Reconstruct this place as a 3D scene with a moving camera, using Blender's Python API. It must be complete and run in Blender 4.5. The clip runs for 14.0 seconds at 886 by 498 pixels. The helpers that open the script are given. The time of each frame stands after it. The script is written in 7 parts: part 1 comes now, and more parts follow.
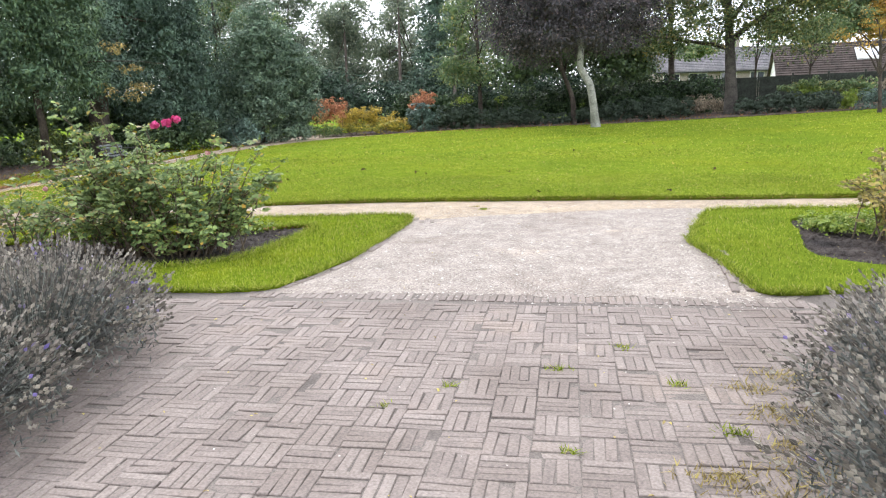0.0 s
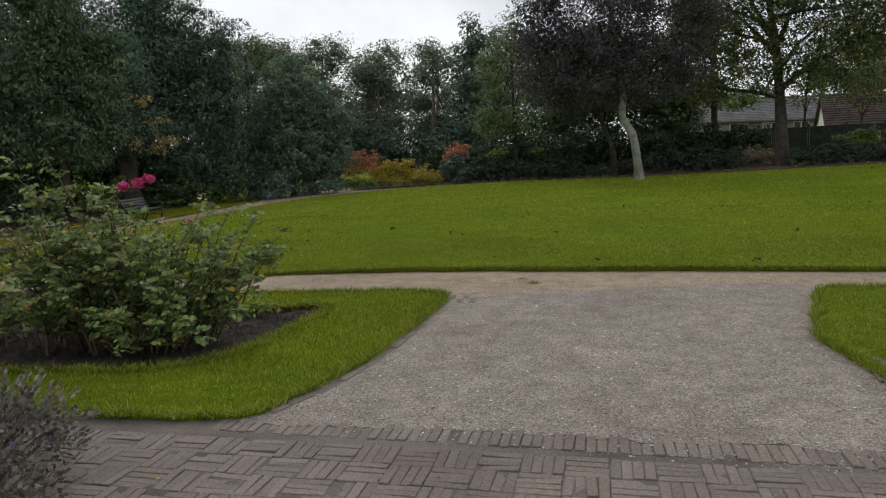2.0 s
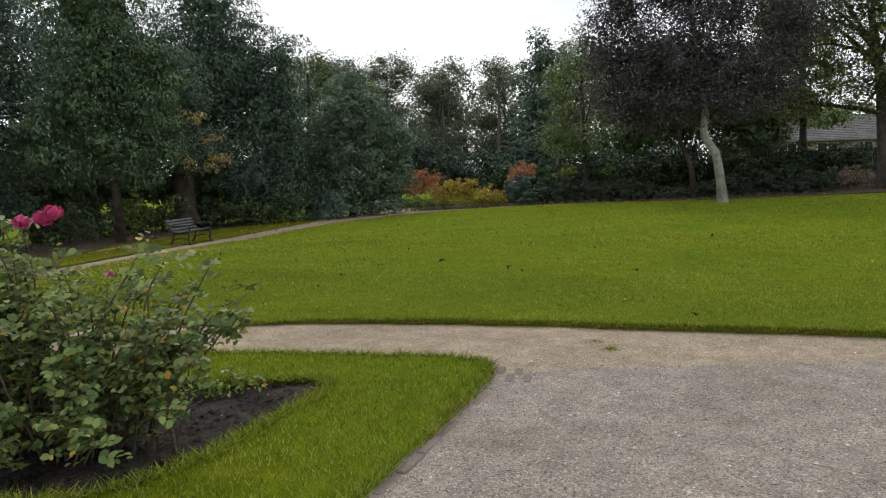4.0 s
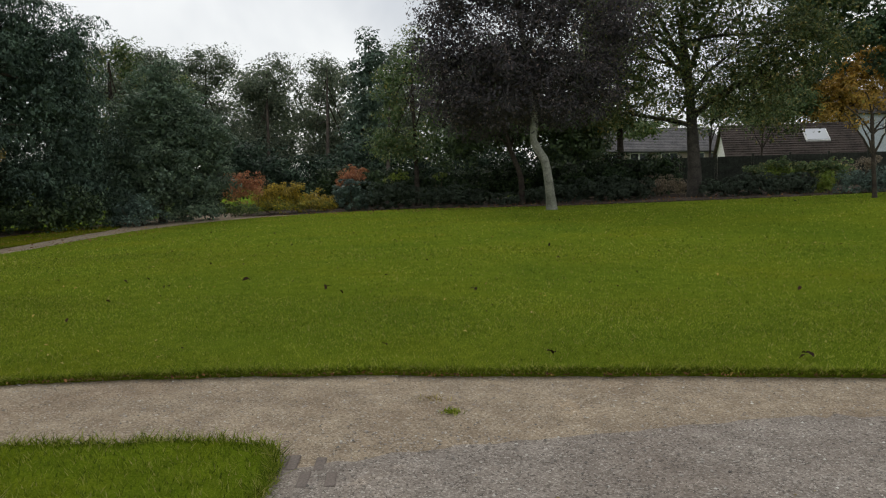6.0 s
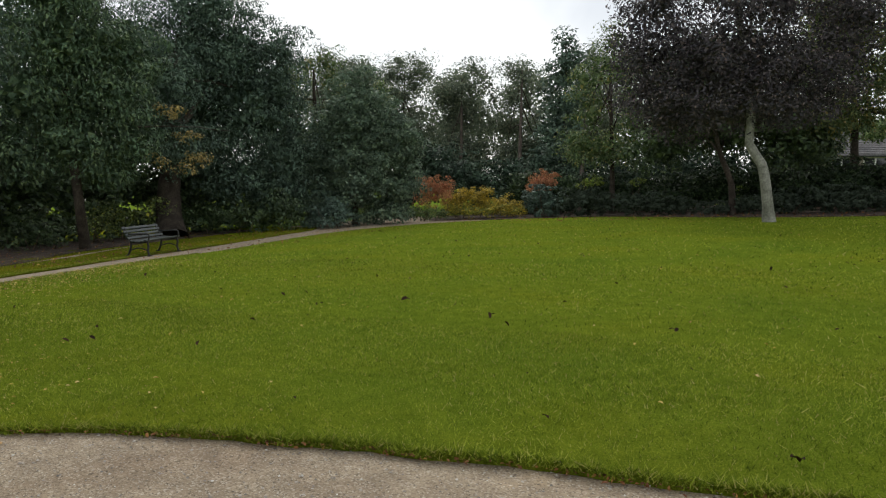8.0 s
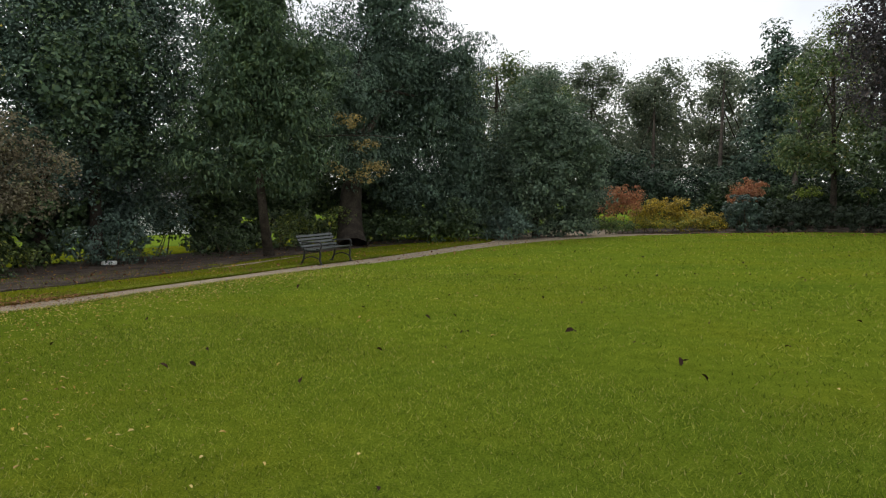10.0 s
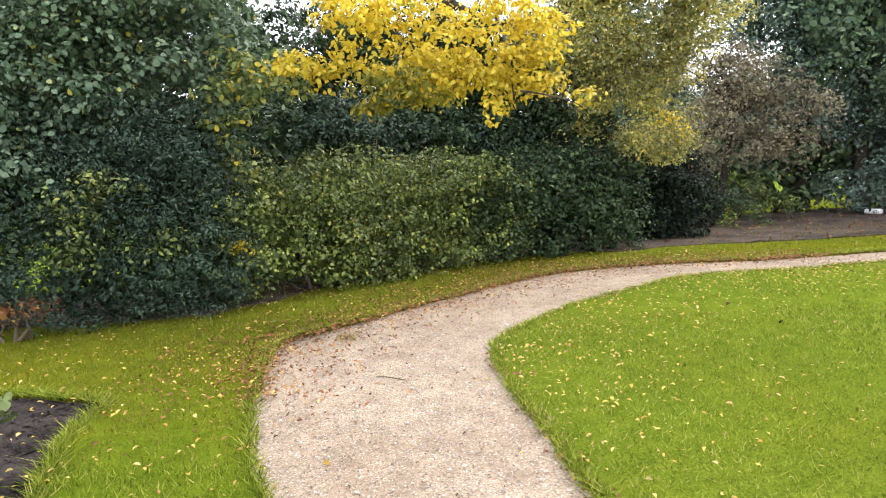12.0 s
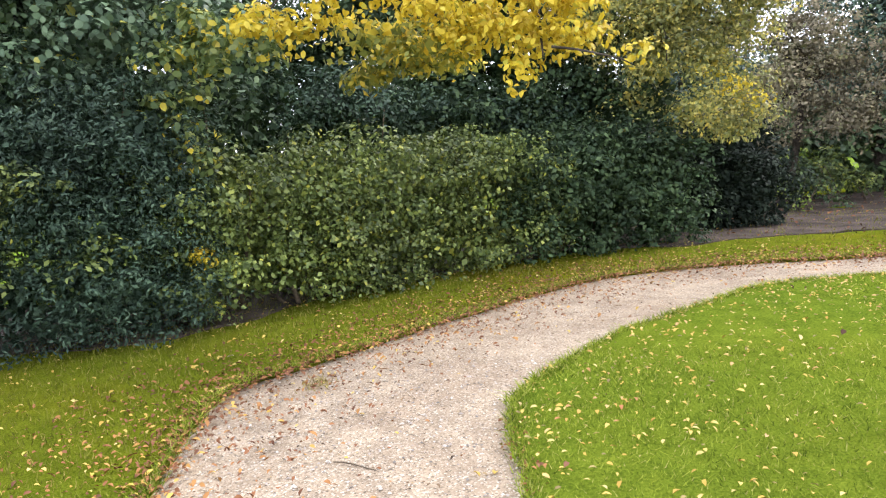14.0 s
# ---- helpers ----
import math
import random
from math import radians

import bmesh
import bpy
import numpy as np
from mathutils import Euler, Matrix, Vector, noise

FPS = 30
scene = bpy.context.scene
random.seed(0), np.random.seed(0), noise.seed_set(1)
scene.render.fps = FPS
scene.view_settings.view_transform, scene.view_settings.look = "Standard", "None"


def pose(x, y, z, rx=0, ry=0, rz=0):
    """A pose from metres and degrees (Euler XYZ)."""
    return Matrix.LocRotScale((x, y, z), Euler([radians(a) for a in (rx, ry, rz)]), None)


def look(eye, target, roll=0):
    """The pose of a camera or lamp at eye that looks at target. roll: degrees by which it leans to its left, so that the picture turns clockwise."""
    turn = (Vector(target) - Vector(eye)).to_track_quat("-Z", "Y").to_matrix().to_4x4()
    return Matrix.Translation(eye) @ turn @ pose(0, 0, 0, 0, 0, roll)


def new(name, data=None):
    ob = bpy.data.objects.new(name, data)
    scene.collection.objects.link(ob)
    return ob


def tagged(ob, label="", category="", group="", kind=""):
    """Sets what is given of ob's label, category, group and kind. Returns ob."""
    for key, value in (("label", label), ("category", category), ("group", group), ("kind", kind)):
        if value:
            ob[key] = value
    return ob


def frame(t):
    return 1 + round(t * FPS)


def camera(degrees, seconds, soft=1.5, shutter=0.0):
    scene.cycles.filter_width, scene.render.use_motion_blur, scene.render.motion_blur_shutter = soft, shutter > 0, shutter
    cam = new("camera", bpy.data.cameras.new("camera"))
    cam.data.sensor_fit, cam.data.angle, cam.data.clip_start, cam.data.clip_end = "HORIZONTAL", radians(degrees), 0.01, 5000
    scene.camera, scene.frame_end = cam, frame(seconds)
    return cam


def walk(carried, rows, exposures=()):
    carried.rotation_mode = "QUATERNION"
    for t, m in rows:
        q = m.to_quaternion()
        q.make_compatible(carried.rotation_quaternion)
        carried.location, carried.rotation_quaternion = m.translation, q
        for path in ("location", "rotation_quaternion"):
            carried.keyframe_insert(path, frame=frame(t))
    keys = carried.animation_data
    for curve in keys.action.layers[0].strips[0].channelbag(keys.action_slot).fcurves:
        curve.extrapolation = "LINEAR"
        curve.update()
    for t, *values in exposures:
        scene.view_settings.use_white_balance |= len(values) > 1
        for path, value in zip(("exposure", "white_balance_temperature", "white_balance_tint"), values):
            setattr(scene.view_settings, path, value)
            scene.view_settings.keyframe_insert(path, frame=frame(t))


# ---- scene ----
cam = camera(63.2, 14.0, soft=1.2)
PATH = [
    (0, (0.332, 0.869, 1.412), (-0.147, 2.769, 1.013), -1.8),
    (0.5, (0.17, 1.233, 1.426), (-0.234, 3.163, 1.094), -1.4),
    (1, (0.103, 1.645, 1.418), (-0.259, 3.591, 1.131), -1.5),
    (1.5, (-0.032, 2.02, 1.439), (-0.499, 3.95, 1.2), -1.4),
    (2, (-0.153, 2.443, 1.433), (-0.721, 4.343, 1.174), -2.0),
    (2.5, (-0.232, 2.879, 1.488), (-1.003, 4.709, 1.244), -1.5),
    (2.7, (-0.309, 3.025, 1.491), (-1.09, 4.853, 1.274), -0.9),
    (4.8, (-0.653, 4.998, 1.444), (-1.371, 6.854, 1.249), -2.0),
    (5, (-0.703, 5.129, 1.448), (-1.391, 6.997, 1.248), -1.1),
    (5.5, (-0.791, 5.569, 1.419), (-1.309, 7.491, 1.222), -1.0),
    (6, (-0.85, 6.009, 1.408), (-1.148, 7.976, 1.211), -0.9),
    (6.5, (-0.862, 6.438, 1.427), (-1.095, 8.415, 1.235), -0.3),
    (7, (-0.95, 6.83, 1.396), (-1.239, 8.798, 1.19), -0.6),
    (7.5, (-0.93, 7.175, 1.411), (-1.483, 9.087, 1.212), -1.2),
    (7.6, (-0.93, 7.231, 1.42), (-1.546, 9.124, 1.232), -1.0),
    (7.7, (-0.953, 7.301, 1.453), (-1.631, 9.174, 1.269), -0.8),
    (9.8, (-1.52, 8.889, 1.405), (-2.645, 10.537, 1.265), -0.1),
    (10, (-1.602, 9.044, 1.372), (-2.85, 10.601, 1.227), -0.2),
    (10.5, (-1.798, 9.322, 1.393), (-3.346, 10.572, 1.198), 0.6),
    (11, (-2.08, 9.567, 1.404), (-3.796, 10.573, 1.191), 0.4),
    (11.4, (-2.344, 9.698, 1.398), (-4.271, 10.18, 1.171), -0.7),
    (11.5, (-2.424, 9.732, 1.394), (-4.385, 10.057, 1.169), -0.8),
    (12, (-2.786, 9.78, 1.445), (-4.762, 9.603, 1.193), -3.0),
    (12.5, (-3.185, 9.828, 1.428), (-5.16, 9.659, 1.158), -3.6),
    (13, (-3.6, 9.91, 1.442), (-5.568, 9.681, 1.167), -3.3),
    (13.5, (-4.016, 9.885, 1.425), (-5.984, 9.677, 1.139), -4.0),
    (14, (-4.43, 9.914, 1.405), (-6.386, 9.609, 1.115), -4.3),
]
walk(cam, [(t, look(eye, target, roll)) for t, eye, target, roll in PATH],
     exposures=[(0, 1.91, 6000, 13), (0.5, 1.68, 6060, 13), (1.0, 0.95, 6150, 12), (1.5, 0.13, 6330, 11), (2.0, 0.09, 6330, 11), (2.5, 0.5, 6350, 11), (5.0, 0.44, 6380, 9), (6.5, -0.14, 6420, 8.5), (7.0, -0.1, 6400, 8.5), (7.5, 0.21, 6400, 8),
                (10.0, 0.44, 6420, 9), (10.5, 0.38, 6450, 9.5), (11.0, 0.87, 6680, 13), (11.5, 1.5, 6640, 16), (12.0, 1.98, 6220, 17), (12.5, 2.09, 6050, 17), (14.0, 2.06, 5960, 17)])

# ---- daylight: bright overcast sky with a soft sun behind the cloud ----
SUN_EL, SUN_AZ = radians(42), radians(-35)      # ahead and to the west of the walk
world = bpy.data.worlds.new("overcast_sky")
scene.world = world
world.use_nodes = True
wt = world.node_tree
wt.nodes.clear()
w_out = wt.nodes.new("ShaderNodeOutputWorld")
w_sky = wt.nodes.new("ShaderNodeTexSky")
w_sky.sky_type = "NISHITA"
w_sky.sun_disc = False
w_sky.sun_elevation, w_sky.sun_rotation = SUN_EL, SUN_AZ
w_bg = wt.nodes.new("ShaderNodeBackground")
w_bg.inputs[1].default_value = 0.09
wt.links.new(w_sky.outputs[0], w_bg.inputs[0])
w_noise = wt.nodes.new("ShaderNodeTexNoise")
w_noise.inputs["Scale"].default_value = 3.2
w_noise.inputs["Detail"].default_value = 5.0
w_noise.inputs["Distortion"].default_value = 0.4
w_ramp = wt.nodes.new("ShaderNodeValToRGB")
w_ramp.color_ramp.elements[0].position, w_ramp.color_ramp.elements[0].color = 0.36, (0.68, 0.69, 0.715, 1)
w_ramp.color_ramp.elements[1].position, w_ramp.color_ramp.elements[1].color = 0.62, (1.0, 0.99, 0.97, 1)
wt.links.new(w_noise.outputs[0], w_ramp.inputs[0])
w_cloud = wt.nodes.new("ShaderNodeBackground")
w_cloud.inputs[1].default_value = 1.0
wt.links.new(w_ramp.outputs[0], w_cloud.inputs[0])
w_mix = wt.nodes.new("ShaderNodeMixShader")
w_mix.inputs[0].default_value = 0.85
wt.links.new(w_bg.outputs[0], w_mix.inputs[1])
wt.links.new(w_cloud.outputs[0], w_mix.inputs[2])
wt.links.new(w_mix.outputs[0], w_out.inputs[0])
sun_data = bpy.data.lights.new("sun", "SUN")
sun_data.energy, sun_data.angle, sun_data.color = 0.9, radians(14), (1.0, 0.94, 0.85)
sun = new("sun", sun_data)
sun.matrix_world = look((60 * math.sin(SUN_AZ), 60 * math.cos(SUN_AZ), 60 * math.tan(SUN_EL)), (0, 0, 0))
tagged(sun, kind="structure")

# ---- materials ----
def mat_nodes(name, rough=0.8, spec=0.3):
    m = bpy.data.materials.new(name)
    m.use_nodes = True
    nt = m.node_tree
    b = nt.nodes["Principled BSDF"]
    b.inputs["Roughness"].default_value = rough
    b.inputs["Specular IOR Level"].default_value = spec
    return m, nt, b


def noise_node(nt, scale, detail=4.0, kind="object", rough=0.55):
    tc = nt.nodes.new("ShaderNodeTexCoord")
    n = nt.nodes.new("ShaderNodeTexNoise")
    n.inputs["Scale"].default_value = scale
    n.inputs["Detail"].default_value = detail
    n.inputs["Roughness"].default_value = rough
    nt.links.new(tc.outputs["Object"], n.inputs["Vector"])
    return n


def ramp_node(nt, source, stops):
    r = nt.nodes.new("ShaderNodeValToRGB")
    el = r.color_ramp.elements
    el[0].position, el[0].color = stops[0][0], (*stops[0][1], 1)
    el[1].position, el[1].color = stops[-1][0], (*stops[-1][1], 1)
    for p, c in stops[1:-1]:
        e = el.new(p)
        e.color = (*c, 1)
    nt.links.new(source, r.inputs[0])
    return r


def mix_node(nt, a, b, fac, mode="MIX"):
    m = nt.nodes.new("ShaderNodeMix")
    m.data_type, m.blend_type = "RGBA", mode
    if isinstance(fac, float):
        m.inputs[0].default_value = fac
    else:
        nt.links.new(fac, m.inputs[0])
    for slot, v in ((6, a), (7, b)):
        if isinstance(v, tuple):
            m.inputs[slot].default_value = (*v, 1)
        else:
            nt.links.new(v, m.inputs[slot])
    return m.outputs[2]


def bump_node(nt, bsdf, height, strength, distance):
    b = nt.nodes.new("ShaderNodeBump")
    b.inputs["Strength"].default_value = strength
    b.inputs["Distance"].default_value = distance
    nt.links.new(height, b.inputs["Height"])
    nt.links.new(b.outputs[0], bsdf.inputs["Normal"])
    return b


def leaf_mat(name, stops, patch=0.25, rough=0.55, clear=0.25, spec=0.3, scale=0.9):
    """Leaves: a colour for each leaf out of a ramp, a slow drift over the crown, some light through the blade."""
    m, nt, b = mat_nodes(name, rough, spec)
    geo = nt.nodes.new("ShaderNodeNewGeometry")
    ramp = ramp_node(nt, geo.outputs["Random Per Island"], stops)
    slow = ramp_node(nt, noise_node(nt, scale, 2.0).outputs[0], [(0.3, (1 - patch, 1 - patch, 1 - patch)), (0.7, (1 + patch, 1 + patch, 1 + patch * 0.6))])
    col = mix_node(nt, ramp.outputs[0], slow.outputs[0], 1.0, "MULTIPLY")
    nt.links.new(col, b.inputs["Base Color"])
    if clear > 0:
        tr = nt.nodes.new("ShaderNodeBsdfTranslucent")
        nt.links.new(col, tr.inputs[0])
        mx = nt.nodes.new("ShaderNodeMixShader")
        mx.inputs[0].default_value = clear
        nt.links.new(b.outputs[0], mx.inputs[1])
        nt.links.new(tr.outputs[0], mx.inputs[2])
        nt.links.new(mx.outputs[0], nt.nodes["Material Output"].inputs[0])
    return m


def rough_mat(name, dark, light, scale, fine, rough=0.9, bump=0.6, dist=0.01, spec=0.2, mid=None):
    """A plain uneven surface: slow stains and fine grain, with the grain as relief."""
    m, nt, b = mat_nodes(name, rough, spec)
    slow = noise_node(nt, scale, 4.0)
    grain = noise_node(nt, fine, 5.0)
    stops = [(0.32, dark), (0.68, light)] if mid is None else [(0.3, dark), (0.5, mid), (0.7, light)]
    c = ramp_node(nt, slow.outputs[0], stops)
    g = ramp_node(nt, grain.outputs[0], [(0.3, (0.62, 0.62, 0.62)), (0.7, (1.32, 1.32, 1.32))])
    nt.links.new(mix_node(nt, c.outputs[0], g.outputs[0], 1.0, "MULTIPLY"), b.inputs["Base Color"])
    bump_node(nt, b, grain.outputs[0], bump, dist)
    return m


def gravel_mat(name, stops, stain, chip=95.0, chip_mix=0.5, dust=(0.36, 0.30, 0.24)):
    m, nt, b = mat_nodes(name, 0.9, 0.2)
    tc = nt.nodes.new("ShaderNodeTexCoord")
    v = nt.nodes.new("ShaderNodeTexVoronoi")
    v.inputs["Scale"].default_value = chip
    nt.links.new(tc.outputs["Object"], v.inputs["Vector"])
    sep = nt.nodes.new("ShaderNodeSeparateColor")
    nt.links.new(v.outputs["Color"], sep.inputs[0])
    chips = ramp_node(nt, sep.outputs[0], stops)
    slow = ramp_node(nt, noise_node(nt, 0.9, 6.0, rough=0.65).outputs[0], [(0.3, stain), (0.52, (1, 1, 1)), (0.62, (1.04, 1.03, 1.02)), (0.7, (1.28, 1.22, 1.14))])
    damp = ramp_node(nt, noise_node(nt, 5.0, 5.0).outputs[0], [(0.38, (0.86, 0.85, 0.85)), (0.62, (1.1, 1.1, 1.1))])
    fines = noise_node(nt, 40.0, 6.0)
    base = mix_node(nt, chips.outputs[0], dust, ramp_node(nt, fines.outputs[0], [(0.42, (chip_mix - 0.35,) * 3), (0.6, (chip_mix + 0.3,) * 3)]).outputs[0])
    col = mix_node(nt, base, slow.outputs[0], 1.0, "MULTIPLY")
    col = mix_node(nt, col, damp.outputs[0], 1.0, "MULTIPLY")
    nt.links.new(col, b.inputs["Base Color"])
    bump_node(nt, b, v.outputs["Distance"], 0.8, 0.007)
    return m


def grass_mat(name, stops, worn, fine=70.0, east_stops=None):
    m, nt, b = mat_nodes(name, 1.0, 0.0)
    blades = noise_node(nt, fine, 6.0, rough=0.7)
    tuft = noise_node(nt, 6.0, 4.0)
    slow = noise_node(nt, 0.35, 5.0, rough=0.6)
    c = ramp_node(nt, blades.outputs[0], stops)
    base = c.outputs[0]
    if east_stops:                                              # greener towards the east end of the patch
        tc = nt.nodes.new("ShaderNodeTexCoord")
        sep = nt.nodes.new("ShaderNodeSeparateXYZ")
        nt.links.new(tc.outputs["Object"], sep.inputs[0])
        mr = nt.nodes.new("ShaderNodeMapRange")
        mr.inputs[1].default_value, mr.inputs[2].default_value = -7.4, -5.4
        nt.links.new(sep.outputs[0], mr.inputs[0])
        base = mix_node(nt, base, ramp_node(nt, blades.outputs[0], east_stops).outputs[0], mr.outputs[0])
    t = ramp_node(nt, tuft.outputs[0], [(0.35, (0.82, 0.86, 0.8)), (0.65, (1.12, 1.1, 1.05))])
    col = mix_node(nt, base, t.outputs[0], 1.0, "MULTIPLY")
    s = ramp_node(nt, slow.outputs[0], [(0.33, (0.80, 0.88, 0.92)), (0.5, (1, 1, 1)), (0.68, worn)])
    col = mix_node(nt, col, s.outputs[0], 1.0, "MULTIPLY")
    nt.links.new(col, b.inputs["Base Color"])
    bump_node(nt, b, blades.outputs[0], 0.9, 0.03)
    return m


GRASS = grass_mat("lawn_grass", [(0.3, (0.06, 0.088, 0.010)), (0.5, (0.133, 0.179, 0.016)), (0.72, (0.222, 0.266, 0.03))], (1.12, 1.0, 0.9))
VERGE = grass_mat("verge_grass", [(0.3, (0.06, 0.08, 0.008)), (0.5, (0.125, 0.15, 0.010)), (0.72, (0.19, 0.195, 0.025))], (1.3, 1.02, 0.8), east_stops=[(0.3, (0.0688, 0.106, 0.0078)), (0.5, (0.138, 0.194, 0.013)), (0.72, (0.225, 0.281, 0.0234))])
FIELD = grass_mat("field_grass", [(0.3, (0.07, 0.11, 0.014)), (0.5, (0.12, 0.18, 0.02)), (0.72, (0.17, 0.23, 0.035))], (1.2, 1.06, 0.9), 20.0)
BLADE = leaf_mat("grass_blade", [(0.0, (0.066, 0.10, 0.012)), (0.4, (0.166, 0.226, 0.018)), (0.85, (0.305, 0.358, 0.046)), (1.0, (0.428, 0.378, 0.142))], 0.2, 0.9, 0.3, 0.05, 0.5)
GRAVEL = gravel_mat("path_gravel", [(0.0, (0.075, 0.063, 0.05)), (0.22, (0.232, 0.183, 0.126)), (0.75, (0.335, 0.27, 0.188)), (1.0, (0.55, 0.50, 0.42))], (0.8, 0.75, 0.72), 115.0, 0.42, (0.318, 0.252, 0.174))
APRON = gravel_mat("apron_gravel", [(0.0, (0.075, 0.066, 0.058)), (0.25, (0.18, 0.154, 0.13)), (0.75, (0.29, 0.253, 0.215)), (1.0, (0.52, 0.48, 0.43))], (0.84, 0.81, 0.79), 120.0, 0.36, (0.275, 0.24, 0.205))
SOIL = rough_mat("bed_soil", (0.0204, 0.017, 0.0153), (0.0765, 0.0629, 0.0544), 3.0, 60.0, 0.95, 1.0, 0.03)
BARK_MULCH = rough_mat("bark_mulch", (0.035, 0.026, 0.02), (0.12, 0.09, 0.07), 2.0, 45.0, 0.95, 1.0, 0.03)
BED_SAND = rough_mat("joint_sand", (0.09, 0.078, 0.068), (0.17, 0.148, 0.128), 2.0, 80.0, 0.95, 0.6, 0.01)
BARK = rough_mat("tree_bark", (0.028, 0.0224, 0.0176), (0.088, 0.072, 0.056), 3.0, 22.0, 0.9, 1.0, 0.03)
OAK_BARK = rough_mat("oak_bark", (0.035, 0.032, 0.027), (0.10, 0.09, 0.076), 3.0, 22.0, 0.9, 1.0, 0.03)
PALE_BARK = rough_mat("pale_bark", (0.15, 0.15, 0.125), (0.34, 0.34, 0.29), 2.5, 18.0, 0.85, 0.5, 0.015)
TWIG = rough_mat("twig_bark", (0.06, 0.045, 0.03), (0.16, 0.125, 0.085), 8.0, 60.0, 0.85, 0.4, 0.004)


def brick_mat():
    m, nt, b = mat_nodes("paving_brick", 0.85, 0.2)
    info = nt.nodes.new("ShaderNodeObjectInfo")
    geo = nt.nodes.new("ShaderNodeNewGeometry")
    add = nt.nodes.new("ShaderNodeMath")
    add.operation = "ADD"
    nt.links.new(info.outputs["Random"], add.inputs[0])
    nt.links.new(geo.outputs["Random Per Island"], add.inputs[1])
    wrap = nt.nodes.new("ShaderNodeMath")
    wrap.operation = "FRACT"
    nt.links.new(add.outputs[0], wrap.inputs[0])
    c = ramp_node(nt, wrap.outputs[0], [(0.0, (0.164, 0.138, 0.121)), (0.4, (0.184, 0.154, 0.135)), (0.75, (0.196, 0.165, 0.144)), (1.0, (0.212, 0.181, 0.159))])
    tc = nt.nodes.new("ShaderNodeNewGeometry")
    pos = tc.outputs["Position"]
    grain = nt.nodes.new("ShaderNodeTexNoise")
    grain.inputs["Scale"].default_value, grain.inputs["Detail"].default_value = 85.0, 6.0
    slow = nt.nodes.new("ShaderNodeTexNoise")
    slow.inputs["Scale"].default_value, slow.inputs["Detail"].default_value = 1.3, 5.0
    for n in (grain, slow):
        nt.links.new(pos, n.inputs["Vector"])
    g = ramp_node(nt, grain.outputs[0], [(0.3, (0.72, 0.72, 0.72)), (0.7, (1.25, 1.25, 1.25))])
    s = ramp_node(nt, slow.outputs[0], [(0.32, (0.78, 0.76, 0.74)), (0.55, (1, 1, 1)), (0.72, (1.12, 1.08, 1.02))])
    col = mix_node(nt, c.outputs[0], g.outputs[0], 1.0, "MULTIPLY")
    col = mix_node(nt, col, s.outputs[0], 1.0, "MULTIPLY")
    nt.links.new(col, b.inputs["Base Color"])
    bump_node(nt, b, grain.outputs[0], 0.5, 0.004)
    return m


BRICK = brick_mat()
# yew, holly and cedar leaves: haze put into the colour, lighter and bluer
L_YEW = leaf_mat("yew_leaf", [(0.0, (0.052, 0.086, 0.065)), (0.6, (0.08, 0.13, 0.097)), (1.0, (0.135, 0.195, 0.135))], 0.3, 0.6, 0.08)
L_HOLLY = leaf_mat("holly_leaf", [(0.0, (0.05, 0.084, 0.07)), (0.6, (0.088, 0.143, 0.113)), (1.0, (0.15, 0.22, 0.178))], 0.3, 0.5, 0.1, 0.4)
L_CEDAR = leaf_mat("cedar_leaf", [(0.0, (0.055, 0.092, 0.058)), (0.6, (0.088, 0.148, 0.082)), (1.0, (0.15, 0.207, 0.0972))], 0.3, 0.6, 0.12)
L_GREEN = leaf_mat("broad_leaf", [(0.0, (0.0489, 0.0855, 0.0343)), (0.5, (0.11, 0.171, 0.0635)), (0.9, (0.195, 0.245, 0.0978)), (1.0, (0.343, 0.294, 0.0978))], 0.3, 0.55, 0.2)
L_COPPER = leaf_mat("copper_leaf", [(0.0, (0.046, 0.046, 0.054)), (0.5, (0.078, 0.071, 0.083)), (0.9, (0.118, 0.1, 0.11)), (1.0, (0.21, 0.16, 0.15))], 0.3, 0.65, 0.2, 0.15)
# haze of distance is mixed into this pale grey-green leaf colour
L_FAR = leaf_mat("hazed_far_leaf", [(0.0, (0.085, 0.112, 0.085)), (0.5, (0.14, 0.175, 0.125)), (1.0, (0.235, 0.26, 0.18))], 0.3, 0.6, 0.38)
L_OAK = leaf_mat("oak_leaf", [(0.0, (0.038, 0.0639, 0.0253)), (0.5, (0.0915, 0.128, 0.0465)), (0.85, (0.167, 0.182, 0.0634)), (1.0, (0.274, 0.218, 0.0634))], 0.3, 0.55, 0.3)
L_BROWN = leaf_mat("brown_leaf", [(0.0, (0.129, 0.109, 0.08)), (0.5, (0.259, 0.214, 0.153)), (1.0, (0.414, 0.336, 0.238))], 0.25, 0.6, 0.2)
L_YELLOW = leaf_mat("yellow_leaf", [(0.0, (0.46, 0.34, 0.02)), (0.5, (0.70, 0.55, 0.035)), (0.9, (0.78, 0.64, 0.09)), (1.0, (0.40, 0.43, 0.06))], 0.15, 0.5, 0.4)
L_OLIVE = leaf_mat("turning_leaf", [(0.0, (0.117, 0.15, 0.0336)), (0.4, (0.247, 0.26, 0.054)), (0.78, (0.442, 0.39, 0.06)), (1.0, (0.8, 0.572, 0.048))], 0.3, 0.5, 0.35)
L_ORANGE = leaf_mat("orange_leaf", [(0.0, (0.25, 0.105, 0.06)), (0.5, (0.50, 0.21, 0.115)), (1.0, (0.62, 0.36, 0.19))], 0.25, 0.6, 0.35)
L_GOLD = leaf_mat("gold_leaf", [(0.0, (0.17, 0.15, 0.035)), (0.5, (0.38, 0.29, 0.045)), (1.0, (0.68, 0.50, 0.06))], 0.25, 0.6, 0.3)
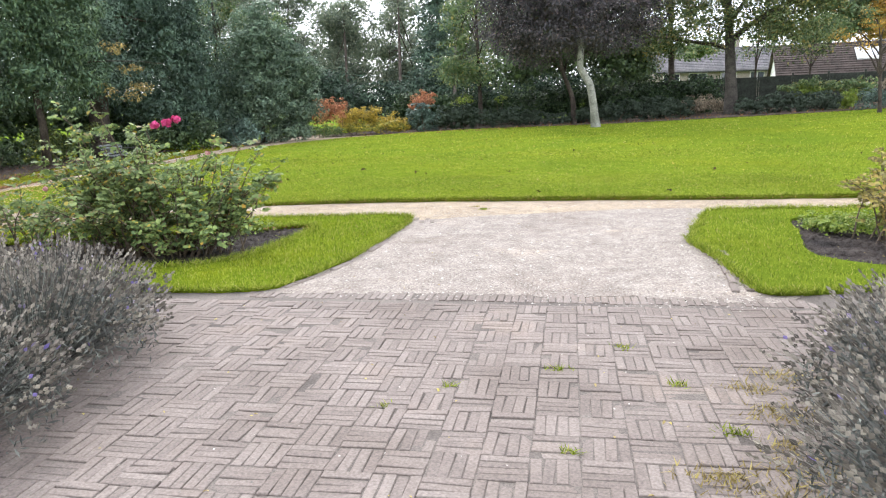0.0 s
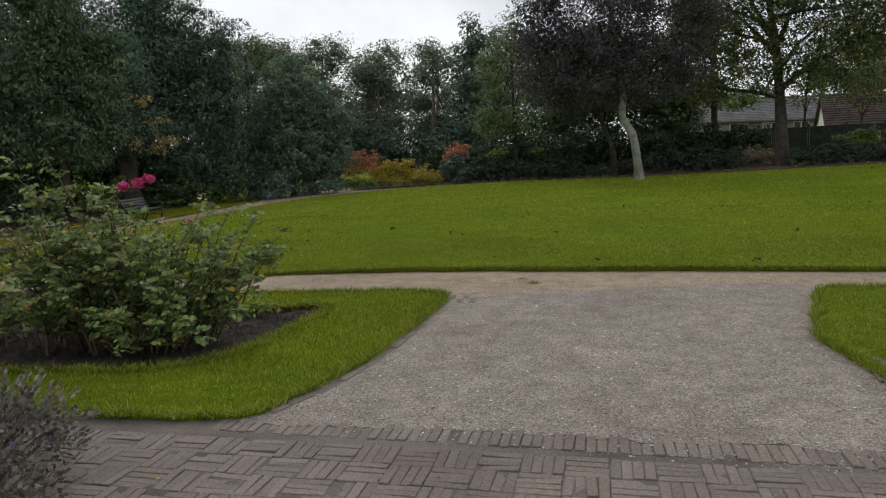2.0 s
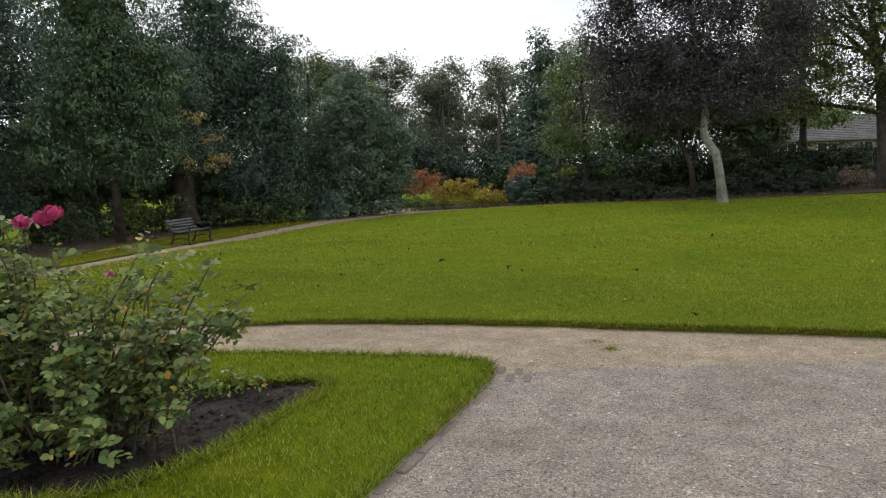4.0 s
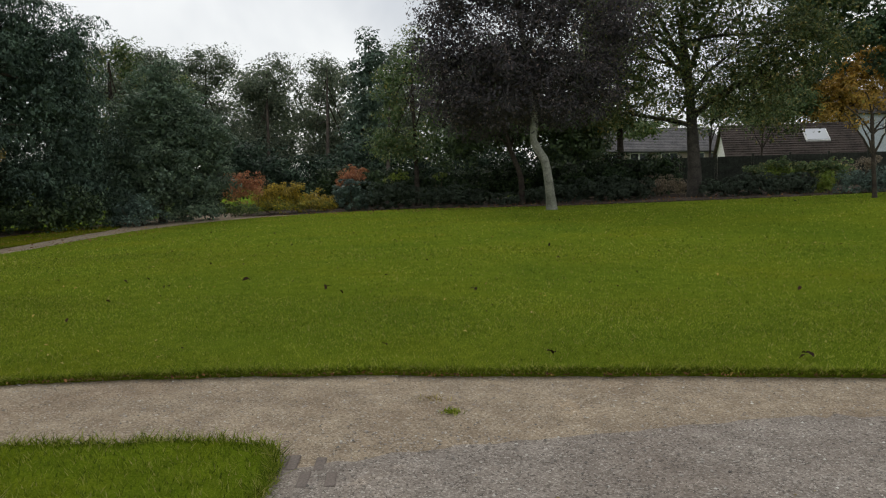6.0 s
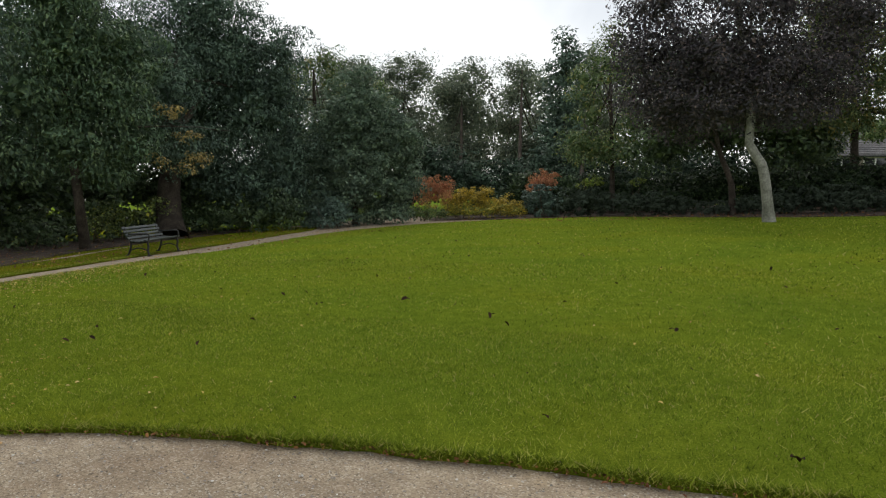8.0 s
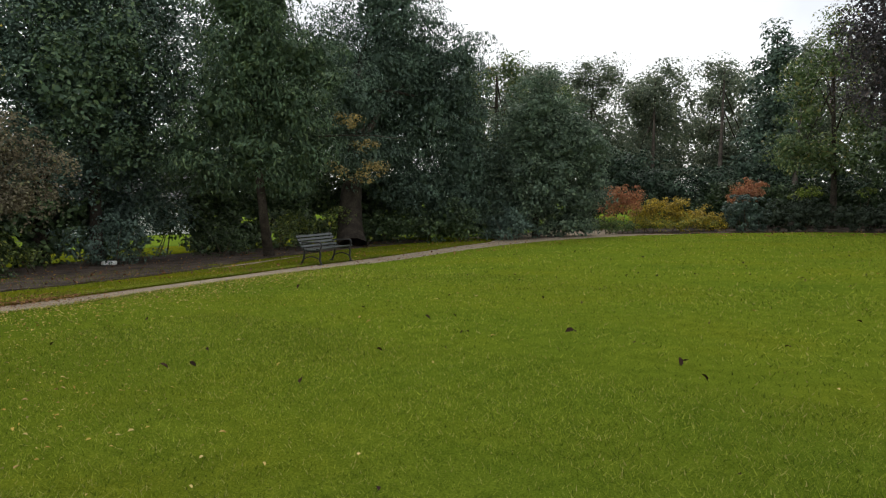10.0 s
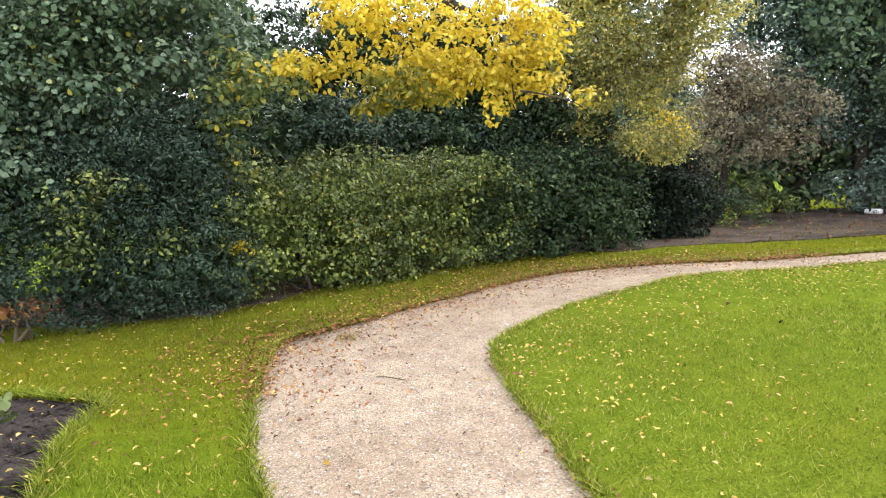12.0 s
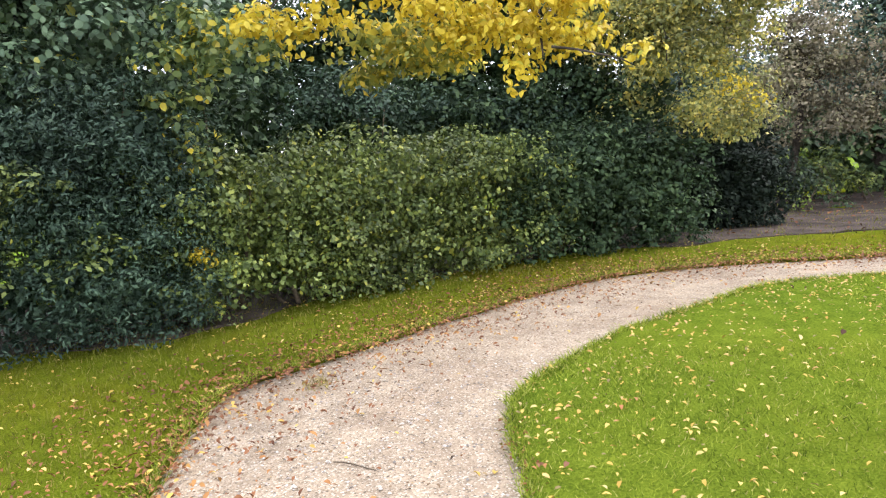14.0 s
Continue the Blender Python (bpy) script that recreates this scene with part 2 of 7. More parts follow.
L_PRIVET = leaf_mat("privet_leaf", [(0.0, (0.045, 0.07, 0.022)), (0.5, (0.118, 0.16, 0.043)), (0.93, (0.235, 0.285, 0.075)), (1.0, (0.43, 0.42, 0.06))], 0.35, 0.5, 0.2, 0.35)
L_GREY = leaf_mat("greygreen_leaf", [(0.0, (0.045, 0.078, 0.047)), (0.5, (0.10, 0.16, 0.092)), (0.965, (0.195, 0.275, 0.165)), (1.0, (0.6, 0.55, 0.08))], 0.25, 0.5, 0.2)
L_HEDGE = leaf_mat("dark_hedge_leaf", [(0.0, (0.0285, 0.0522, 0.0238)), (0.6, (0.0665, 0.109, 0.0475)), (1.0, (0.143, 0.203, 0.0831))], 0.3, 0.5, 0.1, 0.4)
L_ROSE = leaf_mat("rose_leaf", [(0.0, (0.07, 0.11, 0.045)), (0.5, (0.16, 0.22, 0.075)), (0.86, (0.28, 0.35, 0.12)), (0.93, (0.17, 0.12, 0.06)), (0.975, (0.40, 0.35, 0.075)), (1.0, (0.53, 0.304, 0.0552))], 0.3, 0.6, 0.3, 0.2)
L_ROSE_DRY = leaf_mat("yellowing_rose_leaf", [(0.0, (0.12, 0.10, 0.04)), (0.4, (0.22, 0.20, 0.06)), (0.8, (0.36, 0.30, 0.08)), (1.0, (0.46, 0.30, 0.10))], 0.3, 0.6, 0.3, 0.2)
L_LIME = leaf_mat("lime_leaf", [(0.0, (0.10, 0.16, 0.02)), (0.6, (0.20, 0.28, 0.04)), (1.0, (0.32, 0.36, 0.08))], 0.2, 0.5, 0.3)
L_LAV = leaf_mat("lavender_leaf", [(0.0, (0.05, 0.054, 0.047)), (0.6, (0.108, 0.113, 0.103)), (1.0, (0.22, 0.23, 0.2))], 0.2, 0.8, 0.1)
L_LAVHEAD = leaf_mat("lavender_head", [(0.0, (0.085, 0.076, 0.067)), (0.5, (0.185, 0.166, 0.146)), (0.982, (0.40, 0.365, 0.32)), (0.992, (0.23, 0.184, 0.45)), (1.0, (0.205, 0.159, 0.47))], 0.3, 0.85, 0.15, 0.2, 3.0)
CHIPS = leaf_mat("stone_chips", [(0.0, (0.12, 0.11, 0.10)), (0.5, (0.27, 0.24, 0.215)), (0.9, (0.40, 0.37, 0.33)), (1.0, (0.62, 0.60, 0.56))], 0.1, 0.85, 0.0)
L_MAPLE = leaf_mat("maple_leaf", [(0.0, (0.15, 0.17, 0.065)), (0.45, (0.30, 0.31, 0.105)), (0.85, (0.49, 0.44, 0.14)), (1.0, (0.75, 0.60, 0.12))], 0.3, 0.5, 0.4)
L_SPRAY = leaf_mat("spray_leaf", [(0.0, (0.09, 0.14, 0.05)), (0.55, (0.19, 0.25, 0.085)), (0.84, (0.30, 0.34, 0.10)), (0.9, (0.62, 0.52, 0.06)), (1.0, (0.72, 0.56, 0.05))], 0.25, 0.5, 0.3)
L_TAN = leaf_mat("tan_leaf", [(0.0, (0.12, 0.108, 0.08)), (0.5, (0.225, 0.20, 0.142)), (0.85, (0.33, 0.28, 0.195)), (1.0, (0.26, 0.27, 0.14))], 0.3, 0.8, 0.3, 0.08)
L_IVY = leaf_mat("ivy_leaf", [(0.0, (0.019, 0.035, 0.018)), (0.6, (0.038, 0.066, 0.03)), (1.0, (0.082, 0.122, 0.055))], 0.35, 0.6, 0.1, 0.15)
# laurel green raised and cooled, with the haze over it in the colour
L_LAUREL = leaf_mat("laurel_leaf", [(0.0, (0.075, 0.118, 0.085)), (0.6, (0.135, 0.20, 0.135)), (1.0, (0.22, 0.29, 0.19))], 0.25, 0.5, 0.3, 0.35)
L_AMBER = leaf_mat("amber_leaf", [(0.0, (0.22, 0.15, 0.04)), (0.5, (0.40, 0.25, 0.055)), (0.9, (0.55, 0.34, 0.06)), (1.0, (0.26, 0.26, 0.06))], 0.25, 0.6, 0.35)
L_CLIP = leaf_mat("clipped_leaf", [(0.0, (0.045, 0.062, 0.045)), (1.0, (0.075, 0.098, 0.07))], 0.15, 0.8, 0.08, 0.1)
L_PALE = leaf_mat("pale_yellow_leaf", [(0.0, (0.12, 0.11, 0.04)), (0.5, (0.27, 0.22, 0.09)), (1.0, (0.48, 0.36, 0.14))], 0.3, 0.6, 0.3)
L_BLACK = leaf_mat("black_yew_leaf", [(0.0, (0.008, 0.0128, 0.0088)), (0.6, (0.0176, 0.0272, 0.0192)), (1.0, (0.036, 0.0496, 0.0336))], 0.3, 0.7, 0.08, 0.1)
L_YEWHEDGE = leaf_mat("yew_hedge_leaf", [(0.0, (0.02, 0.036, 0.026)), (0.6, (0.042, 0.074, 0.05)), (1.0, (0.085, 0.132, 0.088))], 0.35, 0.6, 0.1, 0.18)
BLADE_WORN = leaf_mat("worn_grass_blade", [(0.0, (0.08, 0.09, 0.012)), (0.45, (0.16, 0.17, 0.022)), (0.85, (0.24, 0.235, 0.045)), (1.0, (0.34, 0.27, 0.08))], 0.25, 0.9, 0.25, 0.05, 0.6)
L_STRAW = leaf_mat("dry_grass", [(0.0, (0.18, 0.14, 0.06)), (0.6, (0.33, 0.26, 0.10)), (1.0, (0.42, 0.36, 0.10))], 0.2, 0.8, 0.2)
L_FALLEN = leaf_mat("fallen_yellow_leaf", [(0.0, (0.352, 0.213, 0.035)), (0.5, (0.484, 0.344, 0.063)), (0.8, (0.546, 0.426, 0.154)), (1.0, (0.308, 0.131, 0.042))], 0.15, 0.6, 0.1)
L_RUST = leaf_mat("fallen_rust_leaf", [(0.0, (0.10, 0.04, 0.02)), (0.5, (0.22, 0.09, 0.035)), (0.9, (0.34, 0.17, 0.05)), (1.0, (0.5, 0.36, 0.08))], 0.2, 0.7, 0.05)
L_SCRAP = leaf_mat("leaf_scrap", [(0.0, (0.06, 0.04, 0.025)), (0.5, (0.15, 0.10, 0.06)), (0.8, (0.28, 0.2, 0.1)), (1.0, (0.45, 0.4, 0.32))], 0.2, 0.8, 0.05)
L_DARKLEAF = leaf_mat("fallen_dark_leaf", [(0.0, (0.02, 0.014, 0.012)), (1.0, (0.06, 0.035, 0.025))], 0.2, 0.95, 0.0, 0.02)
L_PINK = leaf_mat("rose_petal", [(0.0, (0.42, 0.03, 0.13)), (1.0, (0.62, 0.09, 0.25))], 0.1, 0.5, 0.25)
L_DUSTPINK = leaf_mat("faded_rose_petal", [(0.0, (0.42, 0.18, 0.2)), (1.0, (0.55, 0.3, 0.3))], 0.1, 0.6, 0.25)

# ---- building tools ----
RNG = np.random.default_rng(7)


def step01(a, b, x):
    t = np.clip((x - a) / (b - a), 0, 1)
    return t * t * (3 - 2 * t)


def ground(x, y):
    """Height of the ground: level round the crossing, falling gently to the west, rising to the east."""
    d = np.hypot(x + 2, y - 8)
    return (0.031 * np.clip(x, -60, 0) + 0.037 * np.clip(x, 0, 40) + 0.0043 * (np.clip(y, -20, 60) - 10)) * step01(7, 22, d)


def lawn_top(x, y):
    return ground(x, y) + 0.03 + 0.028 * step01(-7, -2, x) * step01(9, 11, y)


def mesh_of(name, V, faces=None, quads=None, material=None, smooth=False):
    """A mesh from vertices and either a face list or an array of quads or triangles."""
    me = bpy.data.meshes.new(name)
    V = np.asarray(V, dtype=np.float32)
    if quads is None:
        me.from_pydata(V.tolist(), [], faces)
    else:
        Q = np.asarray(quads, dtype=np.int32)
        k = Q.shape[1]
        me.vertices.add(len(V))
        me.vertices.foreach_set("co", V.ravel())
        me.loops.add(Q.size)
        me.loops.foreach_set("vertex_index", Q.ravel())
        me.polygons.add(len(Q))
        me.polygons.foreach_set("loop_start", np.arange(0, Q.size, k, dtype=np.int32))
        me.update(calc_edges=True)
    if material:
        me.materials.append(material)
    if smooth:
        me.polygons.foreach_set("use_smooth", np.ones(len(me.polygons), dtype=bool))
    return me


def piece(name, mesh, parent=None, label="", category="", kind="", group=""):
    ob = new(name, mesh)
    if parent is not None:
        ob.parent = parent
    return tagged(ob, label, category, group, kind)


def empty(name, at, label, category, group=""):
    ob = new(name)
    ob.location = at
    return tagged(ob, label, category, group)


def shifted(V, at):
    return np.asarray(V, dtype=float) - np.asarray(at, dtype=float)


def smooth_line(pts, spacing, closed=True, wobble=0.0, seed=1):
    """A flowing line through the points (Catmull-Rom), with small unevenness."""
    P = [np.array(p, float) for p in pts]
    n = len(P)
    out = []
    for i in range(n if closed else n - 1):
        if closed:
            a, b, c, d = P[i - 1], P[i], P[(i + 1) % n], P[(i + 2) % n]
        else:
            a, b, c, d = P[max(i - 1, 0)], P[i], P[i + 1], P[min(i + 2, n - 1)]
        gap = np.linalg.norm(c - b)
        k = max(2, int(gap / spacing))
        if gap > 12:
            k = max(2, int(gap / 2))
        for s in range(k):
            t = s / k
            if gap > 12:
                out.append(b + (c - b) * t)
            else:
                out.append(0.5 * (2 * b + (c - a) * t + (2 * a - 5 * b + 4 * c - d) * t * t + (3 * b - a - 3 * c + d) * t ** 3))
    if not closed:
        out.append(P[-1])
    if wobble:
        r = np.random.default_rng(seed)
        out = [p + wobble * (np.array([noise.noise((p[0] * 2.1, p[1] * 2.1, seed)), noise.noise((p[0] * 2.1, p[1] * 2.1, seed + 9))]) + r.normal(0, 0.35, 2)) for p in out]
    return np.array(out)


def inside(poly, X, Y):
    """Which of the points lie inside the polygon."""
    px, py = poly[:, 0], poly[:, 1]
    qx, qy = np.roll(px, -1), np.roll(py, -1)
    res = np.zeros(len(X), dtype=bool)
    for a, b, c, d in zip(px, py, qx, qy):
        if b == d:
            continue
        res ^= ((b > Y) != (d > Y)) & (X < (c - a) * (Y - b) / (d - b) + a)
    return res


def sheet(name, outline, top, cell, material, holes=(), skirt=0.07, label="", kind="structure", bumpy=0.0):
    """A patch of ground with that outline, laid on the surface top(x, y), with a cut edge round it."""
    from mathutils.geometry import delaunay_2d_cdt
    lo, hi = outline.min(0), outline.max(0)
    gx, gy = np.meshgrid(np.arange(lo[0], hi[0], cell), np.arange(lo[1], hi[1], cell))
    gx, gy = gx.ravel() + RNG.normal(0, cell * 0.12, gx.size), gy.ravel() + RNG.normal(0, cell * 0.12, gy.size)
    ok = inside(outline, gx, gy)
    for h in holes:
        ok &= ~inside(h, gx, gy)
    pts, edges = [], []
    for ring in (outline, *holes):
        s = len(pts)
        pts += [Vector((float(p[0]), float(p[1]))) for p in ring]
        edges += [(s + i, s + (i + 1) % len(ring)) for i in range(len(ring))]
    pts += [Vector((float(a), float(b))) for a, b in zip(gx[ok], gy[ok])]
    v2, e2, f2, _, _, _ = delaunay_2d_cdt(pts, edges, [], 0, 1e-5)
    XY = np.array([(v.x, v.y) for v in v2])
    T = np.array([f for f in f2 if len(f) == 3])
    C = XY[T].mean(1)
    keep = inside(outline, C[:, 0], C[:, 1])
    for h in holes:
        keep &= ~inside(h, C[:, 0], C[:, 1])
    faces = T[keep].tolist()
    Z = top(XY[:, 0], XY[:, 1])
    if bumpy:
        Z = Z + bumpy * np.array([noise.noise((x * 4, y * 4, 3)) + 0.6 * noise.noise((x * 11, y * 11, 5)) for x, y in XY])
    V = np.column_stack((XY, Z)).tolist()
    for ring in (outline, *holes):
        s = len(V)
        z = top(ring[:, 0], ring[:, 1])
        V += [(p[0], p[1], zz) for p, zz in zip(ring, z)] + [(p[0], p[1], zz - skirt) for p, zz in zip(ring, z)]
        n = len(ring)
        faces += [(s + i, s + (i + 1) % n, s + n + (i + 1) % n, s + n + i) for i in range(n)]
    return piece(name, mesh_of(name, V, faces, material=material), None, label, "", kind)


def unit(v):
    return v / np.maximum(np.linalg.norm(v, axis=1, keepdims=True), 1e-6)


def leaf_verts(P, N, size, slim=0.55, fold=0.12, rng=RNG, droop=0.0, oval=False):
    """Slightly folded leaves at P that face N: pointed with four corners, or oval with six."""
    n = len(P)
    if np.isscalar(size):
        size = np.full(n, size)
    size = (size * rng.uniform(0.65, 1.3, n))[:, None]
    N = unit(N)
    A = rng.normal(0, 1, (n, 3))
    A[:, 2] -= droop
    A = unit(A - N * (A * N).sum(1, keepdims=True))
    Bv = np.cross(N, A)
    w = size * slim * 0.5
    if oval:
        steps = ((-0.5, 0.0, 0.0), (-0.2, 0.95, 1.0), (0.2, 0.85, 1.0), (0.52, 0.0, -0.6), (0.2, -0.85, 1.0), (-0.2, -0.95, 1.0))
    else:
        steps = ((-0.5, 0.0, 0.0), (0.0, 1.0, 1.0), (0.5, 0.0, 0.0), (0.0, -1.0, 1.0))
    V = np.empty((n, len(steps), 3))
    for k, (a, b, c) in enumerate(steps):
        V[:, k] = P + A * size * a + Bv * w * b + N * size * fold * c
    return V.reshape(-1, 3), np.arange(len(steps) * n).reshape(n, -1)


def cloud_points(blobs, per_area, twig, per_twig, rng, floor=None, gaps=0.0, shell=0.28, seed=0, group=4.0):
    """Leaf places: leafy boughs over the skin of each blob, thinned by noise so that gaps open. Each bough is a small dome of leaves. Returns places and ways out of the bough."""
    P, N = [], []
    per = int(per_twig * group)
    for bx, by, bz, rx, rz in blobs:
        area = 4 * math.pi * ((rx * rx * 2 * rz / 3 + rx * rx * rx / 3) / max(rx, 0.01))
        k = max(3, int(area * per_area / group))
        d = unit(rng.normal(0, 1, (k, 3)))
        r = 1 - np.abs(rng.normal(0, shell, k))
        lump = np.array([noise.noise((q[0] * 2.2 + bx, q[1] * 2.2 + by, q[2] * 2.2 + bz + seed)) for q in d])
        r = np.clip(r * (1 + 0.34 * lump), 0.15, 1.4)
        c = d * r[:, None] * np.array([rx, rx, rz]) + np.array([bx, by, bz])
        if gaps > 0:
            q = np.array([noise.noise((p[0] * 0.9, p[1] * 0.9, p[2] * 0.9 + seed)) for p in c])
            ok = q > gaps - 0.5
            c, d = c[ok], d[ok]
        m = len(c)
        if not m:
            continue
        w = unit(rng.normal(0, 1, (m * per, 3)) + np.repeat(d, per, 0) * 0.45 + np.array([0, 0, 0.5]))
        size = np.repeat(twig * 2.1 * rng.uniform(0.55, 1.35, m), per)[:, None] * (1 - np.abs(rng.normal(0, 0.25, (m * per, 1))))
        P.append(np.repeat(c, per, 0) + w * size * np.array([1, 1, 0.6]) + np.repeat(rng.normal(0, 0.15, (m, 3)) * twig, per, 0))
        N.append(w)
    P, N = np.concatenate(P), np.concatenate(N)
    if floor is not None:
        ok = P[:, 2] > ground(P[:, 0], P[:, 1]) + floor
        P, N = P[ok], N[ok]
    return P, N


def foliage(name, blobs, parent, material, leaf, per_area=6.0, twig=0.3, per_twig=10, slim=0.55, gaps=0.0, floor=0.05, seed=0, droop=0.0, up=0.7, shell=0.28, label="", core=0.14, group=4.0, oval=False):
    """A crown: many small leaves in sprigs."""
    rng = np.random.default_rng(100 + seed)
    P, N = cloud_points(blobs, per_area, twig, per_twig, rng, floor, gaps, shell, seed, group)
    N = N * 0.9 + np.array([0, 0, up * 0.5]) + rng.normal(0, 0.42, N.shape)
    V, Q = leaf_verts(P, N, leaf, slim, 0.1, rng, droop, oval)
    if core > 0:                                           # coarser, deeper leaf masses inside the crown
        W = np.array([b[3] * b[3] * b[4] for b in blobs])
        k = rng.choice(len(blobs), int(len(P) * core), p=W / W.sum())
        BB = np.array(blobs)[k]
        d = unit(rng.normal(0, 1, (len(k), 3))) * (0.6 * rng.uniform(0.05, 1, (len(k), 1)) ** 0.45)
        C = BB[:, :3] + d * BB[:, [3, 3, 4]]
        C = C[C[:, 2] > ground(C[:, 0], C[:, 1]) + (floor or 0) + leaf]
        V2, Q2 = leaf_verts(C, d[:len(C)] + rng.normal(0, 0.7, C.shape), leaf * 1.6, 0.7, 0.1, rng, 0.0, oval)
        V, Q = np.concatenate((V, V2)), np.concatenate((Q, Q2 + len(V)))
    return piece(name, mesh_of(name, shifted(V, parent.location), quads=Q, material=material), parent, label)


def tube_mesh(name, line, radii, sides, material, origin=(0, 0, 0), lump=0.0):
    """A tapered, slightly uneven limb along a line."""
    L = np.array(line, float)
    n = len(L)
    T = np.gradient(L, axis=0)
    T = unit(T)
    ref = np.array([0.31, 0.95, 0.05])
    A = unit(np.cross(T, ref))
    Bv = np.cross(T, A)
    a = np.arange(sides) * 2 * math.pi / sides
    R = np.asarray(radii, float)[:, None] * np.ones(sides)
    if lump:
        R = R * (1 + lump * RNG.normal(0, 1, R.shape))
    V = L[:, None] + R[..., None] * (np.cos(a)[None, :, None] * A[:, None] + np.sin(a)[None, :, None] * Bv[:, None])
    Q = [(i * sides + j, i * sides + (j + 1) % sides, (i + 1) * sides + (j + 1) % sides, (i + 1) * sides + j) for i in range(n - 1) for j in range(sides)]
    faces = Q + [tuple((n - 1) * sides + j for j in range(sides))]
    return mesh_of(name, V.reshape(-1, 3) - np.array(origin), faces, material=material, smooth=True)


def curve_line(a, b, n, sag=0.0, wander=0.0, rng=RNG):
    a, b = np.array(a, float), np.array(b, float)
    t = np.linspace(0, 1, n)[:, None]
    L = a + (b - a) * t
    L[:, 2] += sag * np.sin(np.pi * t[:, 0])
    if wander:
        w = rng.normal(0, wander, (n, 3))
        w = np.cumsum(w, 0) * np.sin(np.pi * np.clip(t, 0, 1) * 0.5)
        w[0] = 0
        L += w
    return L


def broken(blobs, k, seed):
    """Each rounded mass of a crown broken up into k smaller uneven ones."""
    rng = np.random.default_rng(seed)
    res = []
    for b in blobs:
        for _ in range(k):
            d = unit(rng.normal(0, 1, (1, 3)))[0] * rng.uniform(0.3, 0.85)
            s = rng.uniform(0.34, 0.6)
            res.append((b[0] + d[0] * b[3], b[1] + d[1] * b[3], b[2] + d[2] * b[4], b[3] * s, b[4] * s * rng.uniform(0.7, 1.1)))
    return res


def tree(name, base, trunk, r0, r1, blobs, leaf_material, leaf, bark, label, category="tree", limbs=5, seed=0, group="", limb_r=0.45, twigs=0, arms=(), limb_bark=None, **kw):
    """A tree: tapered trunk, limbs that reach into the crown, and the crown of leaves."""
    rng = np.random.default_rng(500 + seed)
    bz = float(ground(base[0], base[1]))
    t = empty(name, (base[0], base[1], bz), label, category, group)
    line = smooth_line([(base[0], base[1], bz - 0.05)] + list(trunk), 0.35, closed=False)
    n = len(line)
    s = np.linspace(0, 1, n)
    radii = r0 + (r1 - r0) * s + r0 * 0.3 * np.exp(-s * n * 0.35 / max(r0, 0.1) * 0.6)
    piece("trunk", tube_mesh("trunk", line, radii, 10, bark, t.location, 0.04), t)
    for pts, r in arms:
        L = smooth_line(pts, 0.4, closed=False)
        piece("limb", tube_mesh("limb", L, np.linspace(r, 0.02, len(L)), 7, bark, t.location, 0.05), t)
    order = sorted(blobs, key=lambda b: b[3] * b[4], reverse=True)[:limbs]
    for i, b in enumerate(order):
        k = int(n * rng.uniform(0.5, 0.92))
        end = np.array(b[:3]) + rng.normal(0, 0.25, 3) * np.array([b[3], b[3], b[4]])
        L = curve_line(line[min(k, n - 1)], end, 9, 0.1 * b[3], 0.05 * b[3], rng)
        rr = np.linspace(radii[min(k, n - 1)] * limb_r + 0.015, 0.012, 9)
        piece("limb", tube_mesh("limb", L, rr, 6, limb_bark or bark, t.location), t)
        for j in range(twigs):
            q = L[rng.integers(3, 8)]
            e2 = q + rng.normal(0, 0.6, 3) * np.array([b[3], b[3], b[4] * 0.8])
            M = curve_line(q, e2, 6, 0.05, 0.08, rng)
            piece("branch", tube_mesh("branch", M, np.linspace(rr[4] * 0.55, 0.008, 6), 5, bark, t.location), t)
    foliage("crown", blobs, t, leaf_material, leaf, seed=seed, **kw)
    return t


def shrub(name, blobs, leaf_material, leaf, label, category="shrub", seed=0, group="", stems=6, stem_mat=None, **kw):
    """A bush: stems from the ground and a skin of leaves, with darker twiggy depth behind."""
    rng = np.random.default_rng(900 + seed)
    cx, cy = float(np.mean([b[0] for b in blobs])), float(np.mean([b[1] for b in blobs]))
    gz = float(ground(cx, cy))
    t = empty(name, (cx, cy, gz), label, category, group)
    for i in range(stems):
        b = blobs[i % len(blobs)]
        foot = (b[0] + rng.normal(0, 0.2) * b[3], b[1] + rng.normal(0, 0.2) * b[3])
        fz = float(ground(*foot))
        end = np.array([b[0], b[1], b[2]]) + rng.normal(0, 0.35, 3) * np.array([b[3], b[3], b[4]])
        end[2] = max(end[2], fz + 0.3)
        L = curve_line((*foot, fz - 0.03), end, 6, 0.0, 0.03, rng)
        piece("stem", tube_mesh("stem", L, np.linspace(0.02 + 0.012 * b[3], 0.006, 6), 5, stem_mat or TWIG, t.location), t)
    foliage("leaves", blobs, t, leaf_material, leaf, seed=seed, **kw)
    return t


def hedge_blobs(pts, r, h, spacing, seed=0, low=0.5):
    """Overlapping lumps along a line of ground points, from the foot to the height h."""
    rng = np.random.default_rng(seed)
    L = smooth_line(pts, spacing, closed=False)
    out = []
    for x, y in L:
        z = float(ground(x, y))
        for k in range(max(1, int(round(h / (r * 1.1))))):
            zz = z + min(h - r * 0.75, r * 0.75 + k * r * 1.1)
            out.append((x + rng.normal(0, 0.1 * r), y + rng.normal(0, 0.1 * r), zz + rng.normal(0, 0.06), r * rng.uniform(0.85, 1.12), r * rng.uniform(0.8, 1.05)))
    return out

